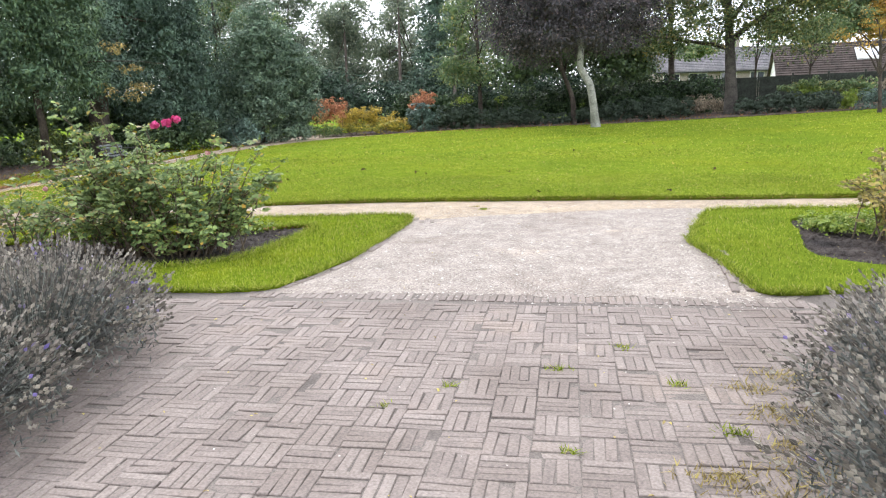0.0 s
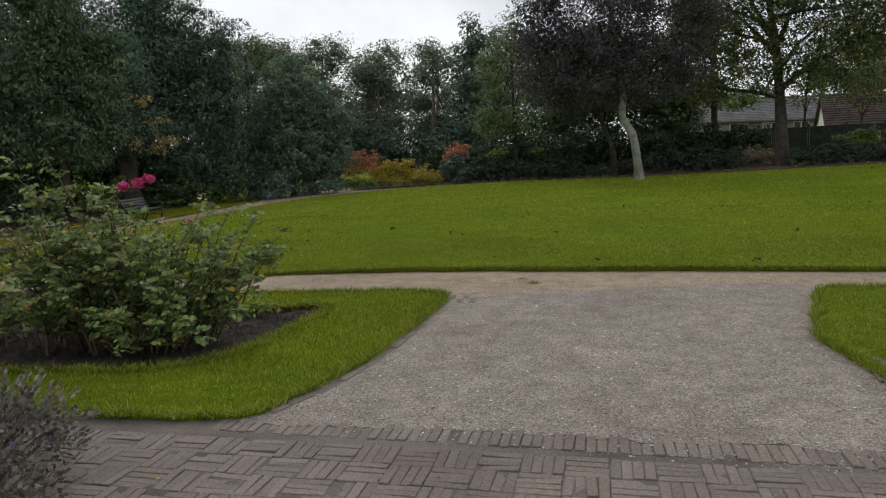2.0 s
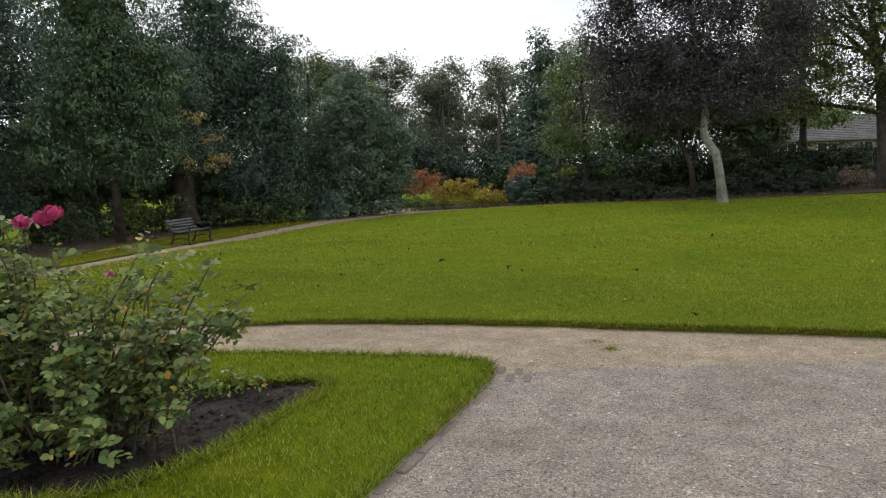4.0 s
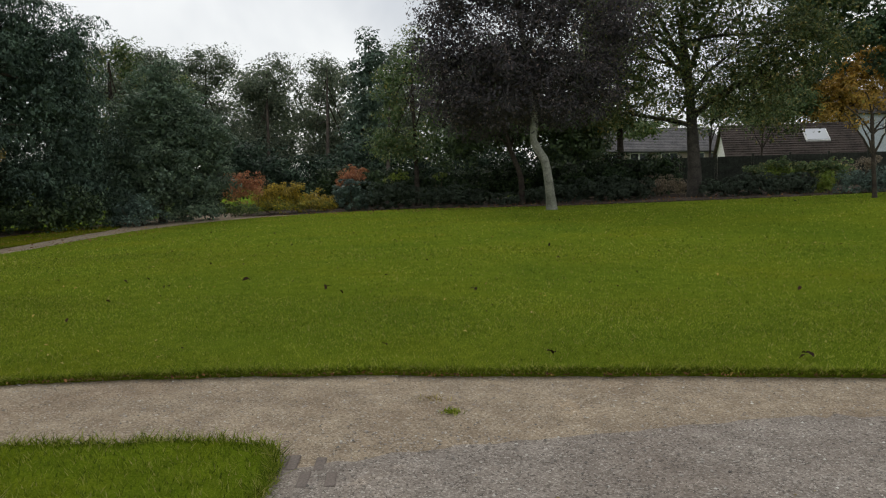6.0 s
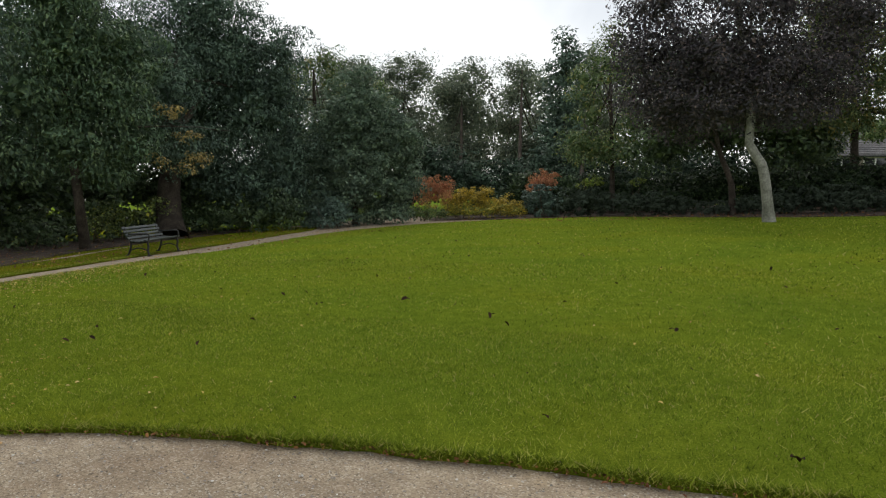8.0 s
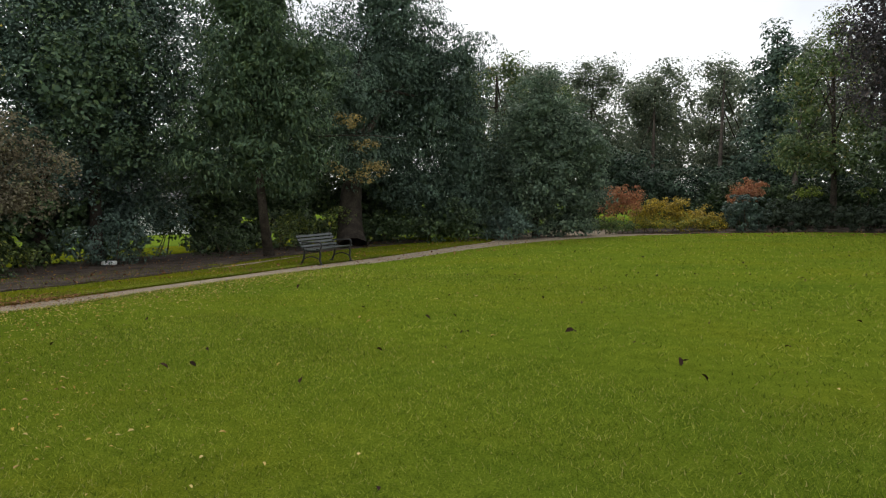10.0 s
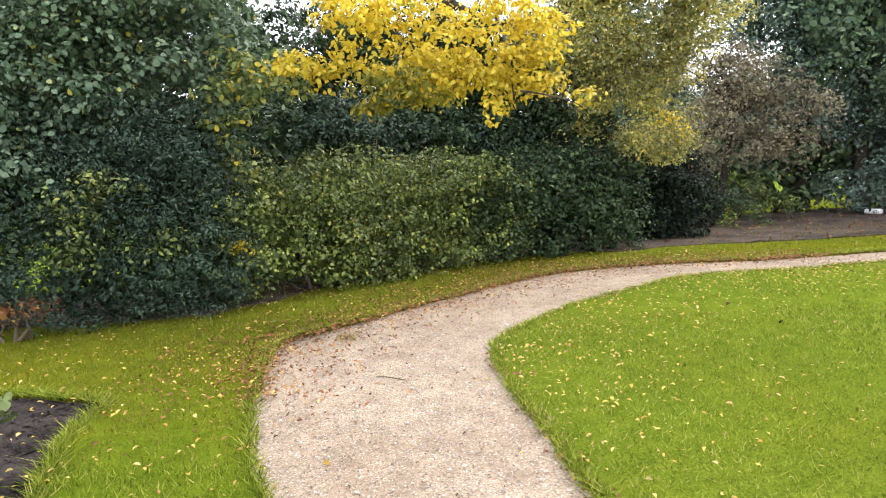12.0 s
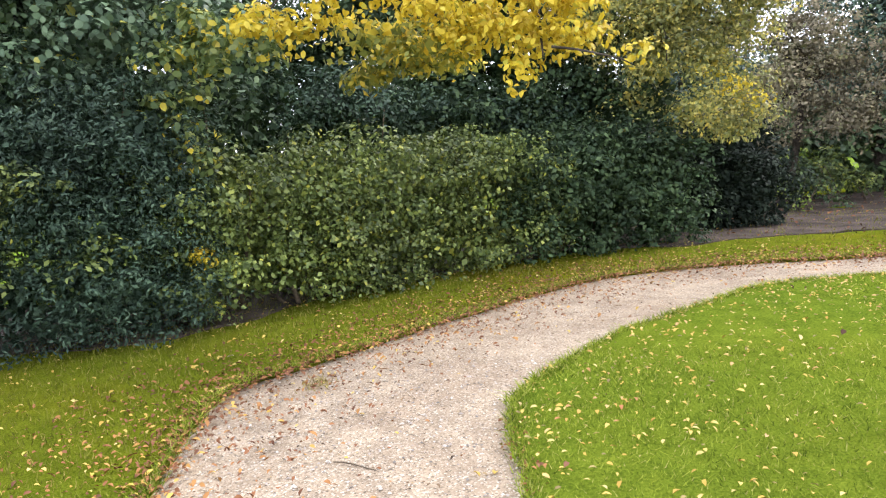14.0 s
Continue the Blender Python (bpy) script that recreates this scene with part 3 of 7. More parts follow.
# ---- the ground ----
def ground_sheet():
    xs = np.unique(np.concatenate((np.linspace(-30, 45, 51), [-2500, -900, -350, -160, -90, -60, -45, 60, 90, 160, 350, 900, 2500])))
    ys = np.unique(np.concatenate((np.linspace(-10, 60, 48), [-2500, -900, -350, -160, -90, -50, -25, 75, 100, 160, 350, 900, 2500])))
    X, Y = np.meshgrid(xs, ys)
    Z = ground(X, Y) - 0.06
    n, m = len(xs), len(ys)
    Q = [(j * n + i, j * n + i + 1, (j + 1) * n + i + 1, (j + 1) * n + i) for j in range(m - 1) for i in range(n - 1)]
    piece("ground", mesh_of("ground", np.column_stack((X.ravel(), Y.ravel(), Z.ravel())), quads=Q, material=FIELD, smooth=True), None, "rough green grass of the fields round the park", "", "structure")


ground_sheet()
PATH_AREA = np.array([(-3.2, 4.6), (1.5, 5.2), (40, 9), (40, 44), (-22, 46), (-22, 30), (-17, 18), (-14, 8), (-9, 6.2), (-5, 5.0)], float)

LAWN_LINE = smooth_line([(40, 15.6), (26, 14.2), (14, 12.75), (8, 12.0), (3.0, 11.36), (1.4, 11.2), (0.2, 11.13), (-1.3, 10.99), (-2.2, 10.93), (-3.4, 10.74), (-4.5, 10.5),
                         (-5.2, 10.22), (-6.25, 9.99), (-7.2, 9.76), (-8.05, 9.66), (-8.72, 9.92), (-9.5, 10.45), (-10.1, 11.0), (-10.72, 11.58), (-11.05, 12.4),
                         (-11.28, 13.4), (-12.45, 16.4), (-14.1, 20.9), (-15.0, 24.2), (-15.7, 27.3), (-16.1, 30.8), (-15.8, 34.0), (-14.7, 37.0), (-12.5, 39.3), (-9.5, 40.3),
                         (-6.8, 40.2), (-2.0, 37.2), (5.0, 35.7), (11.5, 35.6), (26, 37), (40, 38)], 0.11, True, 0.022, 3)
lawn = sheet("lawn", LAWN_LINE, lawn_top, 0.7, GRASS, label="wide mown green lawn strewn with a few leaves", bumpy=0.012)

BED_W_LINE = smooth_line([(-7.0, 7.17), (-6.4, 7.32), (-5.2, 7.85), (-3.9, 8.42), (-3.24, 8.66), (-3.1, 8.35), (-3.08, 7.7), (-3.18, 6.85), (-3.6, 6.47), (-4.45, 6.27), (-5.6, 6.0), (-7.1, 5.8)], 0.1, True, 0.02, 5)
WEST_LINE = smooth_line([(-2.36, 5.86), (-2.24, 6.2), (-2.12, 6.9), (-2.1, 7.9), (-2.13, 8.95), (-2.27, 9.4), (-2.6, 9.5), (-3.5, 9.36), (-4.5, 9.15), (-5.5, 8.75), (-6.4, 8.35), (-7.2, 8.12), (-7.9, 7.95), (-8.45, 7.97),
                         (-9.1, 8.45), (-10.2, 9.25), (-11.5, 10.32), (-12.05, 11.6), (-12.25, 13.0), (-12.7, 14.4), (-14.05, 17.4), (-15.9, 21.3), (-16.9, 26.0), (-17.8, 30.0), (-18.7, 33.6), (-21, 35.2), (-32, 36), (-34, 12), (-24, 2), (-9, 4.6), (-5.0, 5.35), (-3.75, 5.6), (-3.0, 5.72)], 0.11, True, 0.02, 8)
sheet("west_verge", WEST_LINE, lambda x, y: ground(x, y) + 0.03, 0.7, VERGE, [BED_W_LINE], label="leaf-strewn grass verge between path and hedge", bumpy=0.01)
sheet("west_bed", BED_W_LINE, lambda x, y: ground(x, y) - 0.01, 0.12, SOIL, label="dark bare soil of the rose bed", bumpy=0.022, skirt=0.04)
BED_E_LINE = smooth_line([(2.2, 9.5), (2.08, 8.7), (1.95, 7.6), (2.3, 7.2), (3.0, 7.1), (4.5, 7.3), (6.5, 7.8), (6.8, 9.6), (4.5, 9.7), (3.0, 9.7)], 0.1, True, 0.02, 6)
EAST_LINE = smooth_line([(1.42, 10.05), (1.2, 9.25), (1.0, 8.1), (1.17, 7.25), (1.24, 6.65), (1.38, 6.18), (2.2, 6.4), (4, 6.75), (12, 8), (26, 10), (40, 12), (40, 14.2), (26, 12.9), (14, 11.7), (6, 10.8), (2.96, 10.33), (1.95, 10.2)], 0.11, True, 0.02, 9)
sheet("east_verge", EAST_LINE, lambda x, y: ground(x, y) + 0.03, 0.6, GRASS, [BED_E_LINE], label="short green grass round the east flower bed", bumpy=0.01)
sheet("east_bed", BED_E_LINE, lambda x, y: ground(x, y) - 0.01, 0.12, SOIL, label="dark soil of the east flower bed", bumpy=0.022, skirt=0.04)
sheet("gravel_path", PATH_AREA, lambda x, y: ground(x, y), 1.0, GRAVEL, [BED_W_LINE, BED_E_LINE], skirt=0.05, label="beige gravel footpath with fallen leaves along its edges")
APRON_LINE = smooth_line([(-2.5, 5.88), (-1.0, 5.93), (0.2, 6.0), (1.5, 6.09), (1.5, 7.2), (1.35, 9.0), (1.7, 10.1), (0.9, 10.35), (-0.3, 10.0), (-1.4, 9.6), (-2.0, 9.3), (-2.4, 9.0), (-2.35, 7.2)], 0.1, True, 0.05, 12)
sheet("gravel_apron", APRON_LINE, lambda x, y: ground(x, y) + 0.006, 0.35, APRON, label="grey loose gravel between paving and path", skirt=0.004)
MULCH_LINE = smooth_line([(-13.6, 11.3), (-14.2, 12.3), (-15.2, 15.4), (-17.4, 19), (-19.6, 22.2), (-20.4, 25.2), (-21.0, 29), (-21.6, 33), (-25.5, 33.5), (-25.6, 27), (-25.6, 21), (-24.5, 16.0), (-21.0, 11.8), (-16.5, 9.8)], 0.25, True, 0.08, 14)
sheet("mulch_strip", MULCH_LINE, lambda x, y: ground(x, y) + 0.045, 0.5, BARK_MULCH, label="brown bark mulch and leaf litter under the trees", bumpy=0.03)
HEDGE_SOIL_LINE = smooth_line([(-9.2, 3.2), (-9.25, 5.4), (-9.45, 6.6), (-10.0, 7.2), (-11.0, 7.7), (-11.65, 8.4), (-12.8, 9.4), (-13.7, 10.6), (-13.9, 11.8), (-15.8, 11.6), (-15.4, 9.5), (-13.2, 7.3), (-11.5, 5.6), (-11, 3.2)], 0.2, True, 0.05, 15)
sheet("hedge_soil", HEDGE_SOIL_LINE, lambda x, y: ground(x, y) + 0.042, 0.4, BARK_MULCH, label="brown leaf litter under the hedge", bumpy=0.02)
BORDER_LINE = smooth_line([(-17, 41.5), (-12, 40.0), (-7, 40.9), (-2, 38.4), (5, 37.0), (12.5, 37.0), (40, 39.5), (40, 52), (-17, 54)], 0.4, True, 0.1, 16)
sheet("border_bed", BORDER_LINE, lambda x, y: ground(x, y) + 0.03, 1.2, BARK_MULCH, label="brown soil of the shrub border behind the lawn", bumpy=0.04)


def grass_field(name, outline, top, count, box, height, width, material, label, holes=(), edge=False, seed=0, lean=0.5):
    """Single blades of grass strewn over a patch."""
    rng = np.random.default_rng(seed)
    if edge:
        k = rng.integers(0, len(outline), count)
        u = rng.uniform(0, 1, (count, 1))
        P = outline[k] * (1 - u) + outline[(k + 1) % len(outline)] * u + rng.normal(0, 0.022, (count, 2))
        ok = (P[:, 0] > box[0]) & (P[:, 0] < box[2]) & (P[:, 1] > box[1]) & (P[:, 1] < box[3])
    else:
        P = np.column_stack((rng.uniform(box[0], box[2], count), rng.uniform(box[1], box[3], count)))
        ok = inside(outline, P[:, 0], P[:, 1])
    for h in holes:
        ok &= ~inside(h, P[:, 0], P[:, 1])
    P = P[ok]
    n = len(P)
    z = top(P[:, 0], P[:, 1]) - 0.006
    h = height * rng.uniform(0.5, 1.35, n)
    a = rng.uniform(0, 2 * math.pi, n)
    w = width * rng.uniform(0.6, 1.3, n)
    V = np.empty((n, 3, 3))
    V[:, 0] = np.column_stack((P[:, 0] - np.cos(a) * w, P[:, 1] - np.sin(a) * w, z))
    V[:, 1] = np.column_stack((P[:, 0] + np.cos(a) * w, P[:, 1] + np.sin(a) * w, z))
    tilt = rng.normal(0, lean, (n, 2)) * h[:, None]
    V[:, 2] = np.column_stack((P[:, 0] + tilt[:, 0], P[:, 1] + tilt[:, 1], z + h))
    piece(name, mesh_of(name, V.reshape(-1, 3), quads=np.arange(3 * n).reshape(-1, 3), material=material), None, label, "grass", "stuff")


west_top = lambda x, y: ground(x, y) + 0.03
grass_field("lawn_grass", LAWN_LINE, lawn_top, 165000, (-9, 9.5, 3.5, 14.0), 0.027, 0.0034, BLADE, "short green blades of mown lawn grass", seed=1, lean=0.7)
grass_field("lawn_grass", LAWN_LINE, lawn_top, 72000, (-13, 12, 6, 20.0), 0.033, 0.006, BLADE, "short green blades of mown lawn grass", seed=2, lean=0.8)
grass_field("lawn_grass", LAWN_LINE, lawn_top, 36000, (-16, 18, 12, 38.0), 0.045, 0.012, BLADE, "short green blades of mown lawn grass", seed=3, lean=0.9)
grass_field("lawn_edge_grass", LAWN_LINE, lawn_top, 60000, (-16, 9, 6, 22), 0.04, 0.004, BLADE, "ragged grass along the lawn's edge", edge=True, seed=4, lean=0.9)
grass_field("lawn_fringe", LAWN_LINE, lambda x, y: lawn_top(x, y) - 0.022, 60000, (-13, 9, 5, 15), 0.03, 0.0035, BLADE, "short grass hanging over the cut edge of the lawn", edge=True, seed=24, lean=0.8)
grass_field("verge_grass", WEST_LINE, west_top, 50000, (-6.0, 5.5, -2.0, 9.6), 0.034, 0.004, BLADE, "green blades of grass round the rose bed", [BED_W_LINE], seed=5)
grass_field("verge_grass", WEST_LINE, west_top, 42000, (-12.5, 5.5, -6, 12), 0.036, 0.0045, BLADE_WORN, "green blades of verge grass", [BED_W_LINE], seed=6)
grass_field("verge_grass", WEST_LINE, west_top, 20000, (-20, 9, -11, 33), 0.05, 0.008, BLADE_WORN, "green blades of verge grass", seed=7)
grass_field("verge_edge_grass", WEST_LINE, west_top, 40000, (-17, 5.4, -2, 25), 0.05, 0.004, BLADE, "ragged grass along the verge's edge", edge=True, seed=8, lean=0.9)
grass_field("bed_edge_grass", BED_W_LINE, west_top, 12000, (-8, 5, -2, 9), 0.055, 0.004, BLADE, "grass hanging over the edge of the rose bed", edge=True, seed=9, lean=1.0)
grass_field("east_grass", EAST_LINE, west_top, 30000, (0.9, 6.0, 5.0, 10.9), 0.034, 0.004, BLADE, "green blades of grass round the east bed", [BED_E_LINE], seed=10)
grass_field("east_edge_grass", EAST_LINE, west_top, 22000, (0.8, 6.0, 6.0, 11.5), 0.055, 0.004, BLADE, "ragged grass along the edge of the east verge", edge=True, seed=11, lean=0.9)

# ---- trees and bushes beyond the lawn ----
tree("copper_beech", (-0.82, 33.81), [(-0.95, 33.54, 1.16), (-1.12, 33.54, 2.04), (-1.52, 33.53, 2.71), (-1.48, 33.53, 3.56), (-1.80, 33.62, 5.53), (-2.02, 33.61, 7.57)], 0.185, 0.09,
     [(1.0, 34.3, 5.6, 1.3, 1.6), (0.6, 34.4, 4.3, 1.1, 0.8), (1.5, 34.4, 7.3, 1.3, 1.6), (-5.0, 34.0, 4.3, 0.9, 1.0), (-3.7, 34.6, 3.6, 1.1, 0.6), (-0.9, 34.9, 3.7, 1.0, 0.55), (-5.3, 33.8, 6.6, 0.7, 1.5), (-2.6, 33.6, 5.5, 2.56, 2.13), (-4.3, 33.4, 6.2, 1.28, 1.92), (-1.0, 33.6, 5.1, 1.81, 1.81), (-3.9, 33.5, 4.1, 1.49, 0.96), (-2.2, 33.6, 3.9, 1.49, 0.85), (-0.3, 33.6, 3.9, 0.96, 0.75), (-2.8, 33.6, 8.8, 2.77, 2.13), (-0.8, 33.6, 7.5, 1.71, 1.92), (-4.6, 33.4, 7.6, 0.96, 1.28), (-2.4, 33.6, 10.8, 2.13, 1.71), (-5.0, 33.3, 5.3, 0.53, 1.28)],
     L_COPPER, 0.115, PALE_BARK, "copper beech with a pale crooked trunk and dark purple leaves", seed=1, limbs=5, limb_bark=BARK, per_area=8.5, twig=0.34, per_twig=15, floor=2.3, droop=1.0, shell=0.34)
tree("forked_tree", (-2.24, 40.52), [(-2.29, 40.41, 1.36), (-2.76, 40.38, 2.68), (-3.08, 40.37, 4.12)], 0.16, 0.07,
     [(-4.0, 41.8, 4.2, 2.09, 1.53), (-1.8, 41.9, 4.1, 1.67, 1.39), (-0.2, 41.9, 3.2, 1.39, 1.25), (-5.4, 41.6, 3.0, 1.39, 1.11), (-3.2, 41.9, 6.0, 2.79, 1.95), (0.5, 41.9, 4.3, 1.25, 1.39), (1.2, 41.9, 3.0, 0.84, 1.11)],
     L_HEDGE, 0.2, BARK, "dark forked tree in the shade behind the beech", seed=2, limbs=4, per_area=7, twig=0.35, per_twig=14, floor=1.8)
tree("slender_tree", (-7.80, 43.18), [(-7.81, 43.19, 1.96), (-7.89, 43.17, 4.26), (-7.97, 43.16, 7.38)], 0.15, 0.04,
     [(-8.9, 43.0, 4.7, 1.17, 1.32), (-7.9, 43.2, 6.8, 1.12, 1.47), (-8.3, 43.1, 3.1, 1.61, 0.88), (-7.0, 43.3, 5.1, 0.73, 1.76), (-9.0, 42.9, 6.2, 0.88, 1.03), (-7.6, 43.2, 8.2, 0.82, 0.88), (-9.3, 42.9, 3.4, 0.88, 1.03), (-7.1, 43.3, 3.3, 0.82, 1.03)],
     L_GREEN, 0.14, BARK, "slender green tree with drooping sprays of leaves", seed=3, limbs=6, per_area=9, twig=0.32, per_twig=12, gaps=0.35, floor=1.2, droop=0.8)
tree("spire_conifer", (-13.15, 54.37), [(-12.71, 52.95, 3.97), (-12.67, 52.96, 10.47)], 0.22, 0.03,
     [(-12.7, 53.0, 10.2, 0.53, 0.60), (-12.7, 53.0, 9.2, 0.83, 0.75), (-12.8, 52.9, 8.0, 0.90, 1.05), (-12.9, 52.9, 6.3, 1.13, 1.28), (-13.0, 52.9, 4.5, 1.36, 1.36), (-13.2, 52.8, 2.5, 1.66, 1.51)],
     L_YEW, 0.24, BARK, "dark narrow conifer rising above the other trees", seed=4, limbs=2, per_area=7, twig=0.4, per_twig=12, floor=0.6)
FAR = "row of tall trees behind the park"
for i, (foot, top, blobs) in enumerate((
        ((-18.55, 49.74), (-20.43, 54.61, 8.73), [(-20.4, 54.6, 8.3, 2.04, 1.47), (-21.5, 54.2, 7.4, 1.22, 1.43), (-19.4, 55.0, 6.8, 1.55, 1.63), (-20.9, 54.4, 5.5, 2.04, 1.84), (-19.9, 54.8, 9.1, 1.43, 0.90), (-19.0, 55.2, 4.5, 1.22, 1.63), (-21.4, 54.2, 3.4, 2.45, 1.84), (-19.6, 55.0, 2.2, 2.04, 1.63)]),
        ((-13.69, 46.51), (-16.50, 56.03, 9.23), [(-16.5, 56.0, 9.0, 1.55, 1.22), (-17.3, 55.8, 7.7, 1.14, 1.22), (-15.6, 56.3, 7.5, 1.22, 1.55), (-16.2, 56.1, 5.7, 1.84, 1.84), (-17.2, 55.8, 4.0, 1.63, 1.63), (-15.5, 56.3, 3.4, 1.84, 2.04), (-16.5, 56.0, 1.8, 2.04, 1.63)]),
        ((-25.06, 54.13), (-25.84, 56.56, 9.92), [(-25.9, 56.5, 10.0, 1.67, 1.05), (-25.0, 57.0, 9.2, 1.10, 1.10), (-26.7, 56.1, 9.1, 1.10, 0.97), (-25.9, 56.5, 7.9, 2.11, 1.32), (-25.3, 56.8, 5.9, 2.20, 1.76), (-26.9, 56.0, 5.1, 2.20, 2.20), (-24.8, 57.0, 3.5, 2.20, 2.20)]),
        ((-32.78, 59.31), (-28.40, 52.89, 9.40), [(-29.3, 52.4, 9.5, 1.69, 1.19), (-27.6, 53.3, 9.5, 1.61, 1.19), (-28.4, 52.9, 7.9, 3.18, 1.91), (-30.0, 51.9, 8.2, 1.27, 1.48), (-26.9, 53.7, 7.2, 1.27, 1.91), (-28.7, 52.7, 4.9, 3.39, 2.12)]),
        ((-9.57, 43.74), (-12.81, 60.12, 8.93), [(-12.8, 60.1, 9.8, 1.51, 1.73), (-13.2, 60.0, 7.3, 1.73, 2.16), (-12.2, 60.2, 4.8, 1.94, 2.16), (-14.1, 59.8, 2.6, 1.73, 1.73), (-10.7, 60.5, 10.2, 1.73, 1.73), (-9.7, 60.7, 8.5, 1.73, 2.59)]))):
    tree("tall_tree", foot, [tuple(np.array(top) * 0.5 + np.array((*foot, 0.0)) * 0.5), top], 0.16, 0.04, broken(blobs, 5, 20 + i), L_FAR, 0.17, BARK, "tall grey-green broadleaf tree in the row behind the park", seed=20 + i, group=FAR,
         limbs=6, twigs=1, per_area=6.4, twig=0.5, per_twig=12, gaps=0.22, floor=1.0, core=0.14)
for i, (x, y, h) in enumerate(((-33, 66, 11.0), (-27, 70, 11.5), (-21, 72, 12.0), (-14, 71, 11.0), (-8, 69, 11.5), (-38, 60, 10.5))):
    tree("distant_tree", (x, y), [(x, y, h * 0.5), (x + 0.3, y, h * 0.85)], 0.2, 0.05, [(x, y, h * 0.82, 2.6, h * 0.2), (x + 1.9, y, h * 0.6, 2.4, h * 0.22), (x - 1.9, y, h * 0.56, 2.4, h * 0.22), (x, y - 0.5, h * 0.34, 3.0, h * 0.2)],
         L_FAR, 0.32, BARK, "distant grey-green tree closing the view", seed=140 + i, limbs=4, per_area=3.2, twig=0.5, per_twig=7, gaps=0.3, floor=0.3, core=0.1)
for i, (x, y, h) in enumerate(((-78, 8, 9.0), (-80, 22, 10.0), (-82, 36, 9.5), (-80, 50, 10.5), (-72, 64, 10.0), (-76, -6, 9.0))):
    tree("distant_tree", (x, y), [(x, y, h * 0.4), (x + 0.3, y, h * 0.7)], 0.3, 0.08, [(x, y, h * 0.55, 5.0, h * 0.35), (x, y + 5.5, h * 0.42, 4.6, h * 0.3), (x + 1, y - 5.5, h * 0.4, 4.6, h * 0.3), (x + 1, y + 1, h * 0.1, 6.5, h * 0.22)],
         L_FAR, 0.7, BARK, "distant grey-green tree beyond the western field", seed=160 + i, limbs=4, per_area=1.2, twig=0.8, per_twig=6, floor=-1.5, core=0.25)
for i, blobs in enumerate(([(-20.3, 45.9, 1.1, 1.73, 1.21), (-18.3, 46.8, 2.1, 2.07, 1.38), (-16.6, 47.5, 1.4, 2.07, 1.21), (-14.7, 48.2, 1.7, 1.73, 1.38), (-12.8, 48.8, 1.4, 1.38, 1.38), (-19.4, 46.3, 2.7, 1.38, 1.38)],
                           [(-10.8, 49.3, 1.4, 1.73, 1.21), (-8.8, 49.7, 1.7, 1.55, 1.55), (-11.5, 49.1, 2.7, 1.38, 1.04), (-7.5, 49.9, 1.4, 1.55, 1.21), (-6.1, 50.1, 2.4, 1.38, 1.38), (-4.8, 50.3, 1.7, 1.55, 1.55), (-3.0, 50.4, 2.0, 1.55, 1.73), (-1.0, 50.4, 2.0, 1.73, 1.73), (0.8, 50.4, 2.3, 1.38, 1.73)])):
    shrub("thicket", blobs, L_YEWHEDGE, 0.2, "dark thicket under the tall trees", seed=30 + i, per_area=6, twig=0.4, per_twig=12, stems=4)
tree("spreading_oak", (5.58, 40.02), [(5.52, 40.04, 1.83), (5.39, 40.06, 3.60), (5.22, 40.09, 5.60), (4.86, 40.16, 7.84)], 0.32, 0.13,
     [(3.3, 40.4, 7.9, 1.88, 1.34), (1.8, 40.5, 6.7, 1.48, 1.21), (5.4, 40.0, 8.5, 2.15, 1.61), (7.7, 39.5, 7.6, 2.15, 1.48), (2.3, 40.5, 5.2, 1.34, 0.94), (7.3, 39.6, 6.0, 1.88, 0.94), (9.1, 39.2, 6.3, 1.88, 1.21), (4.8, 40.2, 6.4, 1.61, 1.07), (10.1, 38.9, 7.4, 1.88, 1.48), (1.0, 40.6, 8.5, 1.34, 1.61), (6.3, 39.9, 10.6, 3.22, 1.88), (3.2, 40.4, 10.9, 2.95, 1.61), (8.7, 39.3, 5.0, 1.07, 0.67), (4.3, 40.2, 4.9, 1.07, 0.67), (1.6, 40.5, 4.1, 1.21, 0.54)] + [(7.8, 38.9, 4.3, 1.28, 0.69), (8.6, 38.7, 3.6, 0.96, 0.48), (4.6, 39.6, 4.2, 1.20, 0.59), (2.6, 39.8, 4.4, 1.20, 0.59), (6.1, 39.3, 4.8, 1.20, 0.64)],
     L_OAK, 0.135, OAK_BARK, "wide spreading tree with dark limbs and thinning autumn leaves", seed=5, limbs=9, twigs=3, arms=[([(5.36, 40.07, 3.55), (4.72, 40.99, 3.87), (3.13, 40.61, 4.12), (1.58, 40.35, 4.43), (0.80, 40.20, 4.81)], 0.13), ([(5.45, 40.05, 3.97), (6.32, 40.90, 4.66), (7.54, 40.41, 5.47), (8.82, 39.86, 5.86), (10.24, 39.21, 6.09)], 0.17), ([(5.28, 40.08, 5.35), (4.44, 41.24, 6.79), (3.14, 41.21, 8.09), (2.31, 40.89, 9.57)], 0.13), ([(5.22, 40.09, 5.85), (5.89, 40.98, 7.47), (6.75, 40.60, 9.10), (7.07, 40.12, 10.66)], 0.13)], limb_r=0.5, per_area=5.5, twig=0.42, per_twig=19, gaps=0.15, core=0.08, floor=2.2)
